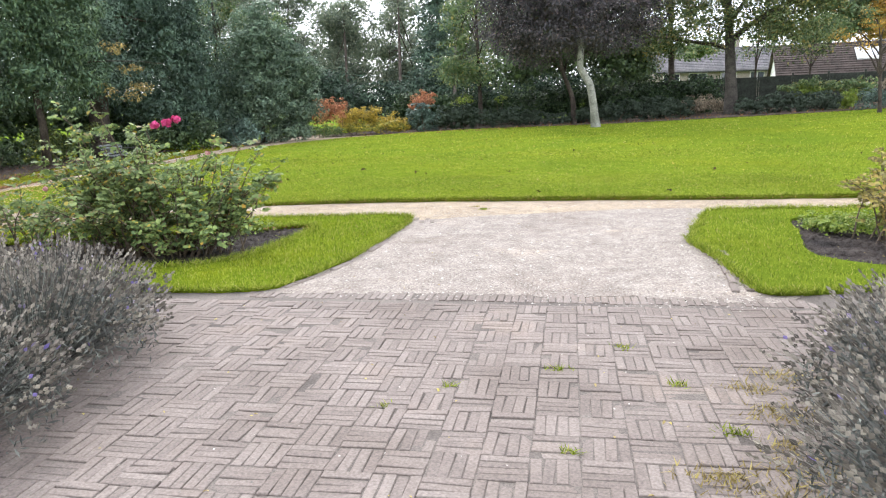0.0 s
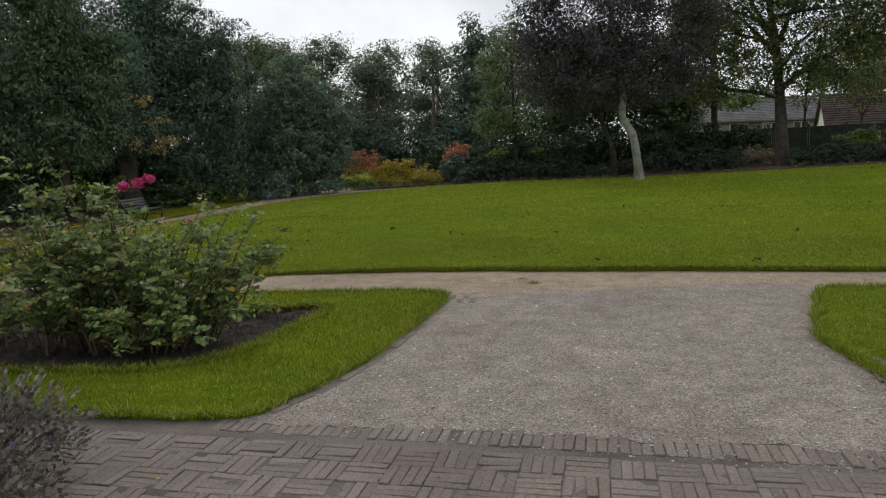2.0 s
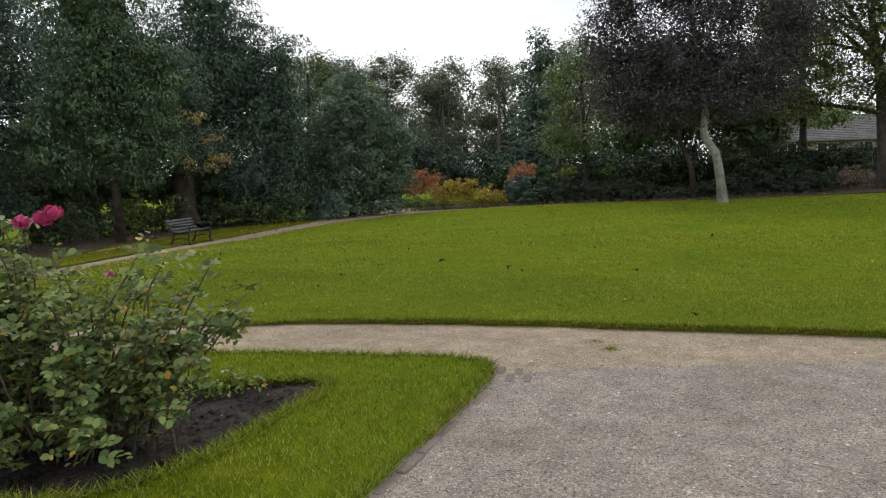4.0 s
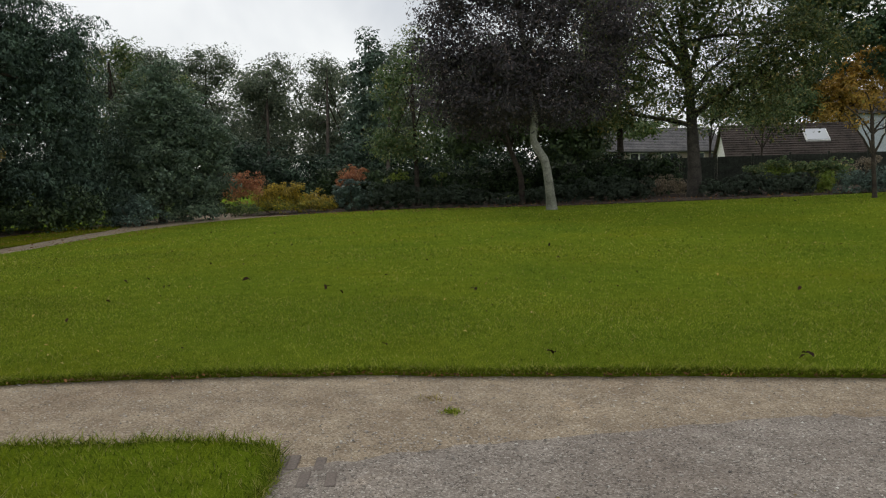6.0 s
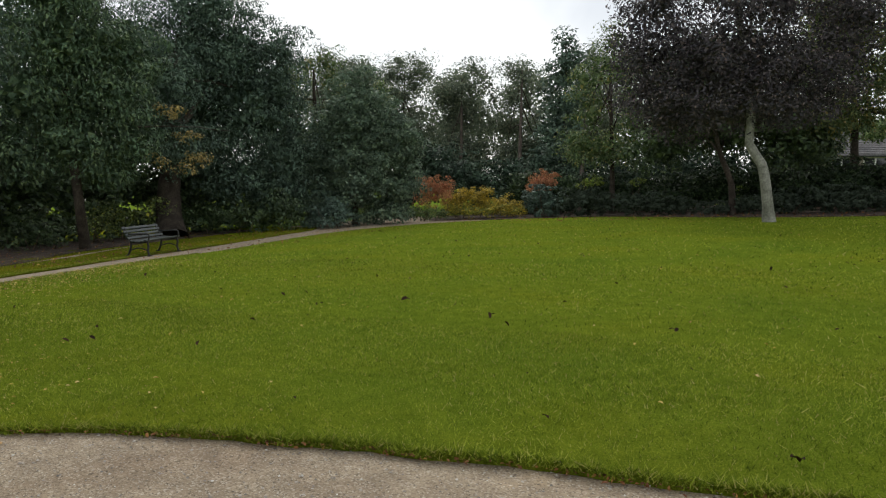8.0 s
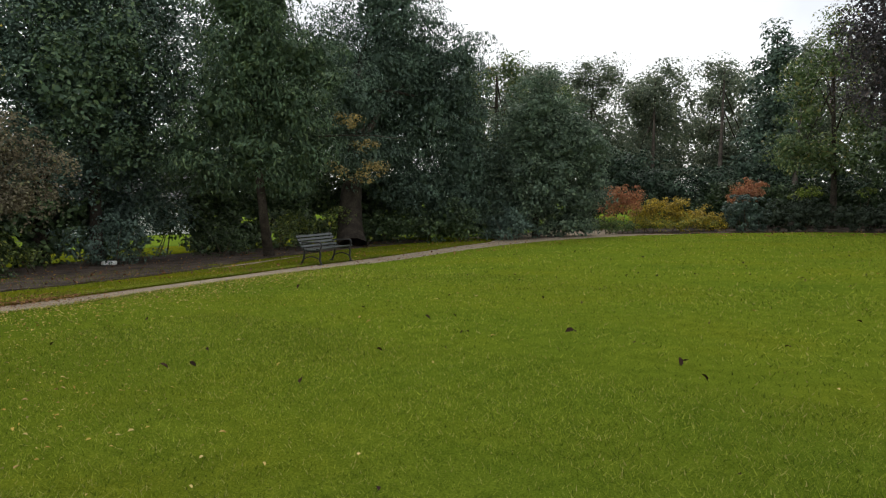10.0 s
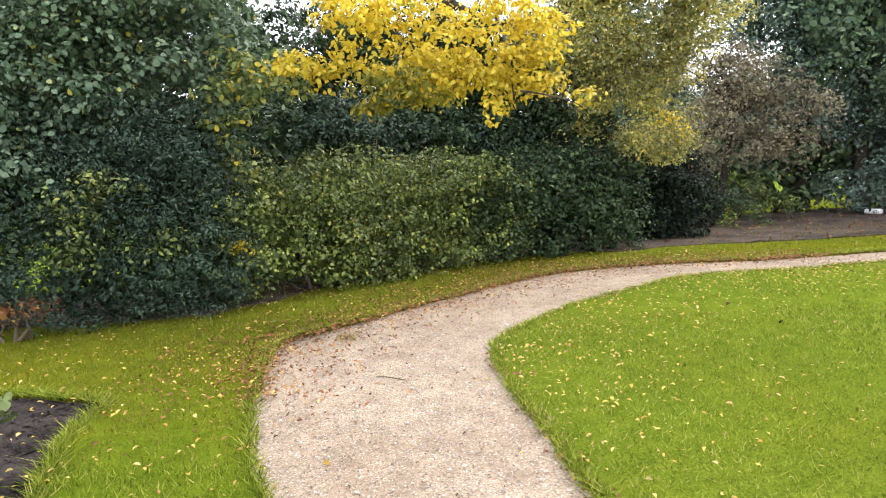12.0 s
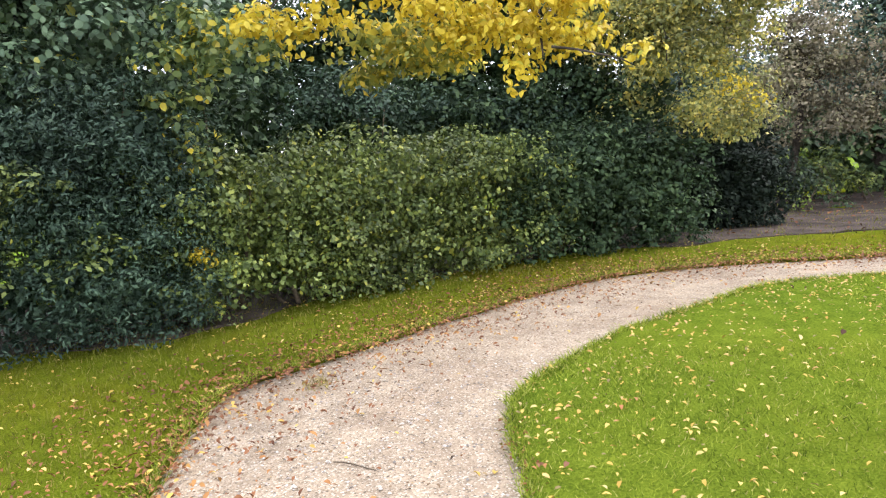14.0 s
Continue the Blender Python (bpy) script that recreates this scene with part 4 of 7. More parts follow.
tree("young_tree", (9.82, 31.96), [(9.77, 32.02, 1.51), (9.70, 32.05, 2.63), (9.67, 32.06, 3.28)], 0.075, 0.05,
     [(9.1, 32.3, 3.4, 0.75, 0.42), (9.8, 32.0, 3.7, 0.9, 0.5), (10.4, 31.8, 3.4, 0.76, 0.5), (9.4, 32.2, 3.0, 0.6, 0.3), (10.2, 31.8, 2.9, 0.54, 0.30), (8.6, 32.4, 3.2, 0.4, 0.3)],
     L_AMBER, 0.085, BARK, "young tree with thin trunk and sparse yellowing leaves", seed=6, limbs=5, twigs=2, arms=[([(9.72, 32.04, 2.59), (9.33, 32.09, 3.16), (8.89, 32.15, 3.58)], 0.035), ([(9.70, 32.05, 2.67), (9.94, 31.84, 3.13), (10.33, 31.56, 3.42)], 0.035), ([(9.70, 32.04, 2.91), (9.54, 32.00, 3.74), (9.40, 31.95, 4.0)], 0.03)], per_area=7, twig=0.2, per_twig=9, gaps=0.4, floor=1.8)
tree("amber_tree", (22.0, 66.0), [(20.70, 64.57, 3.76), (20.52, 64.63, 8.42)], 0.2, 0.06,
     [(18.7, 65.3, 7.7, 2.19, 1.95), (20.9, 64.5, 8.4, 2.43, 1.95), (22.6, 63.9, 9.9, 2.19, 1.95), (19.2, 65.1, 6.0, 1.95, 1.22), (23.9, 63.3, 8.2, 1.95, 1.95), (21.3, 64.3, 6.3, 2.19, 1.22), (17.2, 65.7, 7.3, 1.46, 1.46)],
     L_AMBER, 0.22, BARK, "broad tree with amber autumn leaves", seed=7, limbs=5, per_area=6, twig=0.4, per_twig=12, gaps=0.3, floor=1.8)
for i, (foot, top, blobs) in enumerate((
        ((3.52, 52.23, 2.01)[:2], (3.05, 52.27, 10.25), [(2.7, 52.3, 9.9, 2.53, 2.53), (1.4, 52.4, 7.2, 1.80, 2.17), (4.1, 52.2, 7.2, 1.62, 1.80), (2.0, 52.4, 13.7, 3.61, 2.89), (3.0, 52.3, 5.0, 1.62, 1.08), (1.1, 52.4, 4.8, 1.44, 1.44)]),
        ((17.32, 42.07, 1.78)[:2], (16.25, 42.59, 8.50), [(13.5, 43.8, 8.8, 2.35, 1.88), (15.1, 43.1, 7.6, 1.88, 1.73), (12.4, 44.2, 7.6, 1.57, 1.41), (14.1, 43.5, 11.4, 3.77, 2.51), (16.2, 42.6, 8.8, 2.20, 2.82), (15.5, 42.9, 6.3, 1.26, 0.78), (11.6, 44.4, 9.6, 1.57, 1.88)]),
        ((14.51, 64.43, 2.10)[:2], (14.32, 64.48, 8.52), [(14.3, 64.5, 8.1, 2.35, 1.65), (15.9, 64.0, 6.3, 2.35, 1.41), (12.4, 65.0, 6.9, 2.12, 1.41), (7.0, 65.9, 5.1, 2.12, 1.04), (17.4, 63.6, 6.7, 1.88, 1.88), (14.8, 64.4, 5.7, 2.35, 1.04)]))):
    tree("park_tree", foot, [tuple(np.array(top) * 0.5 + np.array((*foot, 0.0)) * 0.5), top], 0.26, 0.07, broken(blobs, 5, 40 + i), L_GREEN if i != 1 else L_CEDAR, 0.24, BARK, "dark green park tree behind the border", seed=40 + i, limbs=5, twigs=1,
         per_area=6.5, twig=0.4, per_twig=9, gaps=0.25, floor=2.2)

tree("hazel_tree", (1.2, 46.0), [(1.2, 46.0, 1.5), (1.1, 46.1, 4.6)], 0.1, 0.03, [(1.3, 46.2, 4.3, 1.1, 0.9), (0.5, 46.1, 5.6, 1.2, 1.0), (1.6, 46.2, 3.0, 0.9, 0.7), (0.3, 46.1, 3.6, 1.0, 0.9), (1.0, 46.1, 6.9, 1.0, 0.9)],
     L_OAK, 0.13, BARK, "small tree with olive brown leaves before the fence", seed=72, limbs=5, twigs=1, per_area=9, twig=0.3, per_twig=11, gaps=0.2, floor=1.2)
for k, (x, y, z) in enumerate(((8.1, 49.4, 4.6), (12.3, 54.5, 5.2))):
    tree("garden_tree", (x, y), [(x, y, 1.8), (x + 0.1, y, z)], 0.09, 0.03, [(x, y, z, 0.9, 0.8), (x + 0.6, y, z + 0.9, 1.0, 0.7), (x - 0.5, y, z - 0.7, 0.7, 0.6), (x + 0.9, y, z - 0.3, 0.8, 0.6), (x + 1.7, y, z + 0.6, 0.8, 0.5)],
         L_GREEN, 0.13, BARK, "thin green garden tree between fence and houses", seed=73 + k, limbs=5, twigs=2, per_area=7, twig=0.3, per_twig=9, gaps=0.3, floor=1.2)

# border shrubs along the far side of the lawn
def border(name, blobs, mat, leaf, label, seed, **kw):
    kw = dict(dict(per_area=26, twig=0.12, per_twig=9, floor=0.03, stems=4), **kw)
    return shrub(name, blobs, mat, leaf, label, seed=seed, **kw)


border("orange_shrub", [(-16.6, 40.2, 1.1, 0.47, 0.76), (-16.1, 40.4, 1.1, 0.53, 0.76), (-15.6, 40.6, 1.1, 0.44, 0.70), (-16.3, 40.3, 1.5, 0.26, 0.35), (-15.4, 40.7, 1.3, 0.23, 0.35)], L_ORANGE, 0.09, "upright shrub with orange-red autumn leaves", 50, droop=-1.5, slim=0.35)
border("low_shrub", [(-16.4, 39.8, 0.0, 0.64, 0.35), (-15.7, 40.1, -0.1, 0.58, 0.29)], L_GREEN, 0.08, "low dull green shrub at the lawn edge", 51)
border("yellow_shrub", [(-15.3, 41.4, 0.6, 0.77, 0.59), (-14.2, 41.8, 0.7, 0.83, 0.59), (-13.2, 42.2, 0.4, 0.83, 0.50), (-12.5, 42.4, 0.2, 0.59, 0.44), (-14.0, 41.9, 1.1, 0.36, 0.27), (-14.9, 41.5, 0.9, 0.47, 0.36)], L_GOLD, 0.09, "broad shrub with golden yellow autumn leaves", 52)
border("low_shrub", [(-14.9, 40.9, 0.1, 0.88, 0.29), (-13.7, 41.4, 0.1, 0.99, 0.32), (-12.5, 41.8, 0.1, 0.76, 0.29)], L_OLIVE, 0.07, "olive green foliage in front of the yellow shrub", 53)
border("orange_shrub", [(-11.3, 43.0, 1.5, 0.72, 0.54), (-10.8, 43.1, 1.8, 0.27, 0.51), (-11.7, 42.9, 1.4, 0.42, 0.42), (-11.2, 43.0, 1.9, 0.24, 0.30)], L_ORANGE, 0.09, "dull orange shrub above a round green bush", 54, droop=-1.5, slim=0.35)
border("round_shrub", [(-10.7, 41.7, 0.6, 1.03, 0.80), (-11.1, 41.6, 0.8, 0.75, 0.63)], L_HOLLY, 0.1, "rounded dark green clipped bush", 55, per_area=30, shell=0.1, twig=0.07, up=0.9)
border("clipped_hedge", [(-9.4, 41.4, 0.5, 0.73, 0.62), (-8.6, 41.6, 0.6, 0.79, 0.68), (-7.8, 41.8, 0.5, 0.62, 0.62)], L_CLIP, 0.1, "dark clipped hedge in the border", 56, per_area=30, shell=0.1, twig=0.07, up=0.9)
border("clipped_hedge", [(-6.5, 41.0, 0.5, 0.77, 0.52), (-5.5, 41.1, 0.5, 0.88, 0.58), (-4.4, 41.3, 0.4, 0.71, 0.52)], L_CLIP, 0.1, "dark clipped mound of hedge in the border", 57, per_area=30, shell=0.1, twig=0.07, up=0.9)
border("clipped_hedge", [(-2.8, 40.9, 0.3, 0.92, 0.32), (-1.6, 40.9, 0.5, 0.97, 0.38)], L_CLIP, 0.1, "low dark hedge behind the beech", 58, per_area=30, shell=0.1, twig=0.07, up=0.9)
border("clipped_hedge", [(-0.1, 40.3, 0.7, 0.90, 0.53), (1.1, 40.3, 0.8, 1.01, 0.59), (2.2, 40.2, 0.8, 0.96, 0.56), (3.2, 40.1, 0.7, 0.69, 0.53)], L_CLIP, 0.1, "dark clipped hedge in front of the fence", 59, per_area=30, shell=0.1, twig=0.07, up=0.9)
shade = hedge_blobs([(-13.5, 45.5), (-9, 45.2), (-4, 44.6), (1.0, 44.4), (4.5, 44.0)], 0.9, 2.0, 1.1, 9, 0.4)
shrub("evergreen_screen", shade, L_IVY, 0.17, "dark evergreen bushes in the shade behind the border", "hedge", seed=69, per_area=8, twig=0.3, per_twig=11, stems=6, core=0.3)
border("lime_shrub", [(-8.8, 42.6, 1.5, 0.64, 0.35), (-6.6, 43.0, 1.4, 0.41, 0.29)], L_LIME, 0.08, "bright yellow-green shrub deep in the border", 60, per_area=14)
border("brown_shrub", [(4.3, 41.5, 0.9, 0.84, 0.50), (5.2, 41.4, 0.8, 0.67, 0.39)], L_BROWN, 0.07, "withered brown shrub by the tree", 61)
border("clipped_hedge", [(6.4, 39.2, 0.8, 0.79, 0.40), (7.3, 39.0, 0.9, 0.79, 0.45), (8.4, 38.7, 0.9, 0.90, 0.47), (9.4, 38.4, 0.9, 0.84, 0.47), (9.9, 38.3, 0.8, 0.42, 0.37)], L_CLIP, 0.1, "dark low hedge along the border", 62, per_area=30, shell=0.1, twig=0.07, up=0.9)
border("leafy_perennial", [(8.4, 40.6, 1.5, 0.72, 0.39), (9.3, 40.3, 1.6, 0.89, 0.44), (10.3, 40.0, 1.6, 0.94, 0.39), (11.3, 39.7, 1.6, 0.83, 0.44)], L_GREEN, 0.14, "broad-leaved green border plants", 63, per_area=14)
border("lime_perennial", [(8.8, 40.1, 1.4, 0.55, 0.25), (9.3, 39.9, 1.4, 0.55, 0.25)], L_LIME, 0.09, "yellow-green flowering border plants", 64)
border("golden_grass", [(10.2, 37.8, 0.9, 0.26, 0.52), (10.4, 37.7, 0.9, 0.29, 0.52)], L_LIME, 0.22, "upright clump of golden grass", 65, slim=0.08, droop=-3.0, up=0.0)
border("dark_shrub", [(11.1, 37.1, 0.9, 0.72, 0.52), (11.8, 36.8, 1.0, 0.77, 0.57), (12.6, 36.4, 1.0, 0.83, 0.62), (13.3, 36.1, 1.0, 0.77, 0.57)], L_HOLLY, 0.08, "dark glossy shrub beside the young tree", 66)
border("rust_shrub", [(12.9, 40.3, 1.8, 0.46, 0.34), (12.1, 40.6, 1.5, 0.52, 0.29)], L_BROWN, 0.08, "rust brown shrub by the house", 67)

# ---- trees on the west side ----
tree("great_yew", (-22.14, 28.90), [(-22.98, 29.67, 0.89), (-22.78, 29.88, 3.71), (-22.70, 29.96, 6.68)], 0.52, 0.2,
     [(-22.0, 33.3, 4.7, 2.43, 2.68), (-23.2, 32.3, 6.5, 2.68, 2.43), (-20.6, 34.4, 3.1, 1.22, 1.95), (-22.2, 33.1, 6.9, 1.82, 2.19), (-23.4, 32.1, 3.2, 1.95, 1.46), (-22.2, 33.1, 1.8, 2.19, 1.22), (-20.5, 34.5, 1.1, 1.22, 1.09), (-23.2, 32.2, 9.2, 2.19, 2.19), (-24.1, 31.4, 5.2, 1.95, 2.19), (-20.4, 34.6, 4.2, 0.78, 1.34), (-21.2, 34.0, 0.7, 1.70, 0.85), (-24.8, 30.6, 4.3, 1.46, 1.70), (-25.1, 30.4, 7.1, 1.70, 2.19), (-21.8, 28.6, 5.0, 1.40, 1.94), (-21.3, 28.9, 2.9, 1.17, 0.81), (-21.7, 28.1, 2.5, 0.85, 0.55), (-20.8, 34.0, 5.8, 1.2, 1.6), (-20.6, 34.2, 7.4, 1.0, 1.2), (-20.9, 34.0, 2.8, 1.2, 1.2)],
     L_YEW, 0.16, BARK, "great dark yew with a thick trunk", seed=8, limbs=6, per_area=7.2, twig=0.36, per_twig=17, floor=0.75, droop=1.8, slim=0.36)
tree("weeping_cedar", (-20.87, 23.92), [(-20.06, 23.09, 0.98), (-20.16, 22.96, 3.22), (-20.24, 22.85, 5.91)], 0.17, 0.07,
     [(-20.2, 23.1, 5.6, 1.60, 1.42), (-20.8, 22.2, 4.1, 1.33, 1.24), (-19.7, 23.8, 4.2, 1.42, 1.24), (-20.2, 23.1, 2.7, 1.60, 0.98), (-19.2, 24.3, 3.0, 0.89, 0.80), (-21.0, 22.0, 2.4, 0.98, 0.80), (-20.3, 22.9, 7.4, 1.77, 1.42), (-19.2, 24.4, 5.6, 0.98, 1.06), (-21.4, 21.2, 2.7, 0.71, 1.06), (-19.6, 23.9, 1.8, 0.71, 0.44)],
     L_CEDAR, 0.15, BARK, "green conifer with drooping branches behind the bench", seed=9, limbs=7, per_area=12, twig=0.28, per_twig=22, gaps=0.2, floor=1.3, droop=2.0, slim=0.34)
foliage_home = empty("yellow_spray", (-18.36, 25.10, 2.78), "spray of pale yellow leaves hanging in front of the yew", "branch")
piece("twig", tube_mesh("twig", curve_line((-19.45, 24.03, 3.22), (-17.05, 26.23, 3.33), 8, 0.1, 0.03), np.linspace(0.03, 0.008, 8), 5, BARK, foliage_home.location), foliage_home)
foliage("leaves", [(-18.3, 25.0, 3.8, 0.39, 0.25), (-17.8, 25.5, 2.9, 0.35, 0.21), (-17.7, 25.6, 2.2, 0.46, 0.18), (-18.4, 24.9, 2.2, 0.28, 0.18), (-17.1, 26.2, 3.3, 0.16, 0.21), (-17.6, 25.7, 2.5, 0.39, 0.25), (-17.9, 25.4, 1.9, 0.21, 0.14)], foliage_home, L_PALE, 0.10, per_area=20, twig=0.13, per_twig=7, gaps=0.25, core=0.0, floor=1.0, seed=70)
tree("holly_tree", (-25.57, 18.70), [(-25.35, 18.69, 0.70), (-25.30, 18.84, 3.37), (-25.22, 19.04, 6.17)], 0.27, 0.12,
     [(-25.1, 19.4, 5.6, 2.16, 1.77), (-25.7, 17.8, 5.9, 1.37, 1.57), (-24.4, 20.8, 4.0, 1.77, 1.37), (-25.4, 18.7, 3.5, 1.67, 1.18), (-24.9, 19.9, 2.2, 1.57, 1.08), (-25.6, 17.9, 2.2, 0.98, 0.88), (-25.1, 19.4, 7.8, 2.55, 1.77), (-24.3, 21.1, 6.0, 1.57, 1.57), (-24.1, 21.4, 2.3, 0.98, 1.08), (-25.8, 17.5, 4.8, 0.98, 0.98), (-24.4, 20.8, 0.9, 0.98, 0.78), (-23.9, 21.8, 0.9, 0.78, 0.88), (-23.6, 22.2, 5.4, 1.1, 1.5), (-23.3, 22.6, 3.6, 1.0, 1.2), (-23.8, 22.0, 7.6, 1.3, 1.4)],
     L_HOLLY, 0.12, BARK, "tall dark glossy-leaved evergreen tree", seed=10, limbs=7, per_area=13, twig=0.3, per_twig=15, gaps=0.1, floor=1.0)
tree("brown_tree", (-21.30, 14.97), [(-20.87, 15.15, 0.99), (-20.82, 15.32, 2.62)], 0.12, 0.04,
     [(-20.9, 15.2, 2.8, 0.85, 0.5), (-20.6, 16.0, 2.4, 0.8, 0.36), (-20.3, 16.6, 2.7, 0.6, 0.2), (-20.1, 17.0, 2.3, 0.45, 0.16), (-20.7, 15.6, 1.7, 0.9, 0.36), (-21.0, 14.8, 2.2, 0.85, 0.55), (-20.9, 14.9, 3.3, 0.62, 0.36), (-20.4, 16.6, 1.9, 0.6, 0.22), (-21.1, 14.5, 1.3, 0.75, 0.34), (-21.0, 14.8, 3.9, 0.5, 0.38), (-21.3, 14.2, 4.5, 0.6, 0.6), (-21.2, 14.0, 3.4, 0.6, 0.6), (-20.5, 15.9, 1.15, 0.8, 0.3), (-20.9, 14.6, 0.85, 0.7, 0.3), (-20.3, 16.4, 1.4, 0.6, 0.24), (-20.6, 15.6, 3.2, 0.75, 0.3)],
     L_TAN, 0.085, BARK, "small tree with layered sprays of dull brown withering leaves", seed=11, limbs=8, twigs=2, per_area=15, twig=0.22, per_twig=15, gaps=0.12, floor=0.75)
tree("laurel_mound", (-18.63, 36.97), [(-18.69, 37.07, 1.44), (-18.59, 37.13, 4.26)], 0.16, 0.05,
     [(-18.7, 37.1, 1.6, 2.20, 1.68), (-19.8, 36.4, 0.9, 1.42, 1.17), (-17.1, 38.0, 1.1, 1.29, 1.29), (-18.5, 37.2, 3.6, 1.68, 1.55), (-17.5, 37.8, 3.0, 1.42, 1.42), (-18.5, 37.2, 5.0, 1.17, 0.91), (-19.4, 36.7, 3.0, 1.17, 1.17), (-16.8, 38.1, 2.7, 0.78, 1.55), (-20.2, 36.1, 0.1, 0.91, 0.65), (-17.6, 37.7, 0.1, 1.42, 0.57), (-18.5, 37.2, 6.2, 0.8, 0.9), (-19.4, 36.8, 4.9, 1.1, 1.1), (-17.6, 37.9, 4.5, 1.1, 1.2), (-20.3, 36.2, 2.6, 1.0, 1.4), (-16.6, 38.3, 3.4, 0.8, 1.0)],
     L_LAUREL, 0.15, BARK, "big rounded evergreen bush as tall as a tree", seed=12, limbs=4, per_area=11, twig=0.28, per_twig=14, floor=0.03)
tree("linden_tree", (-22.6, 39.6), [(-22.6, 39.6, 3.0), (-22.5, 39.5, 7.4)], 0.2, 0.05,
     broken([(-23.0, 37.9, 7.0, 1.3, 1.3), (-22.3, 39.9, 7.1, 1.3, 1.2), (-21.4, 40.4, 5.5, 1.7, 1.7), (-23.5, 37.5, 5.2, 1.4, 1.6), (-22.2, 39.5, 4.0, 1.8, 1.6), (-20.0, 40.6, 6.2, 1.2, 1.2)], 4, 71),
     L_GREEN, 0.14, BARK, "broadleaf tree with yellowing leaves beside the great yew", seed=71, limbs=6, twigs=2, per_area=8, twig=0.34, per_twig=11, gaps=0.2, floor=0.8)
for i, (blobs, m, lf) in enumerate((
        # lime leaf colour stands in for the sunlit field seen through this gap
        ([(-22.8, 15.4, -0.0, 0.27, 0.47), (-22.7, 15.6, 0.4, 0.24, 0.24)], L_LIME, 0.09),
        ([(-22.4, 16.4, 0.1, 0.64, 0.47), (-22.2, 17.1, -0.2, 0.51, 0.37)], L_PRIVET, 0.09),
        ([(-23.1, 18.9, -0.1, 0.72, 0.54), (-22.7, 19.7, 0.1, 0.81, 0.72), (-22.4, 20.3, 0.0, 0.72, 0.72), (-23.0, 19.2, -0.5, 0.54, 0.27)], L_HOLLY, 0.1),
        ([(-26.4, 23.4, 0.5, 0.77, 0.88), (-25.8, 24.4, 1.0, 0.88, 0.99), (-26.2, 23.8, 2.0, 0.88, 0.77)], L_HEDGE, 0.13),
        ([(-22.9, 23.5, 0.0, 0.59, 0.63), (-23.2, 23.0, -0.3, 0.49, 0.43), (-22.4, 24.1, -0.2, 0.43, 0.43)], L_HEDGE, 0.1),
        ([(-23.2, 26.4, 0.1, 0.64, 0.53), (-22.6, 27.1, 0.3, 0.85, 0.64), (-22.1, 27.7, 0.5, 0.64, 0.53)], L_PRIVET, 0.1),
        ([(-22.1, 30.6, -0.1, 0.91, 0.46), (-21.3, 31.3, 0.1, 0.91, 0.57), (-20.6, 31.9, 0.1, 0.91, 0.64), (-19.8, 32.5, 0.3, 0.91, 0.91), (-19.3, 32.9, 0.1, 0.50, 0.68)], L_HEDGE, 0.11),
        # lime again: brightness of the field beyond, put into the leaves
        ([(-20.6, 14.2, -0.3, 0.38, 0.30), (-20.4, 14.6, -0.2, 0.36, 0.33), (-20.3, 15.0, -0.4, 0.27, 0.22)], L_LIME, 0.075),
        ([(-21.2, 14.7, 0.1, 0.57, 0.40), (-21.0, 15.3, -0.0, 0.43, 0.37), (-20.8, 15.8, -0.4, 0.34, 0.26)], L_HEDGE, 0.085),
        ([(-18.8, 34.5, 0.1, 1.06, 0.66), (-18.2, 34.9, 0.3, 0.94, 0.82)], L_HOLLY, 0.11))):
    shrub("undergrowth", blobs, m, lf, "leafy undergrowth beneath the tall trees", seed=80 + i, per_area=12, twig=0.2, per_twig=10, gaps=0.25, floor=0.05, stems=5)

boundary = hedge_blobs([(-18.5, 11.5), (-21.5, 13.5)], 0.9, 2.0, 1.0, 5) + hedge_blobs([(-24.2, 15.5), (-25.0, 17.0), (-25.6, 21.2)], 0.85, 2.5, 1.0, 6) + hedge_blobs([(-25.3, 24.4), (-25.4, 27), (-25.2, 30), (-24.5, 34), (-24, 38), (-22, 41)], 1.0, 3.1, 1.2, 7)
shrub("boundary_hedge", boundary, L_HEDGE, 0.22, "dark overgrown hedge along the park's western boundary", "hedge", seed=108, per_area=4.6, twig=0.27, per_twig=11, core=0.15, stems=8)
for i, (x, y, w, h) in enumerate(((-24.5, 20.0, 2.6, 8.0), (-27.0, 27.0, 3.2, 9.5), (-26.0, 33.5, 3.0, 9.0), (-28.0, 14.0, 2.4, 7.0))):
    tree("boundary_tree", (x, y), [(x, y, h * 0.4), (x + 0.2, y, h * 0.8)], 0.22, 0.08, [(x, y, h * 0.78, w, h * 0.22), (x + 1.2, y - 0.9, h * 0.55, w * 0.8, h * 0.2), (x - 0.8, y + 1.1, h * 0.5, w * 0.8, h * 0.2), (x + 0.5, y + 0.8, h * 0.36, w * 0.7, h * 0.14)],
         L_HOLLY if i % 2 else L_CEDAR, 0.15, BARK, "dark evergreen tree on the park's western boundary", seed=120 + i, limbs=4, per_area=5, twig=0.35, per_twig=10, floor=1.2, core=0.2)

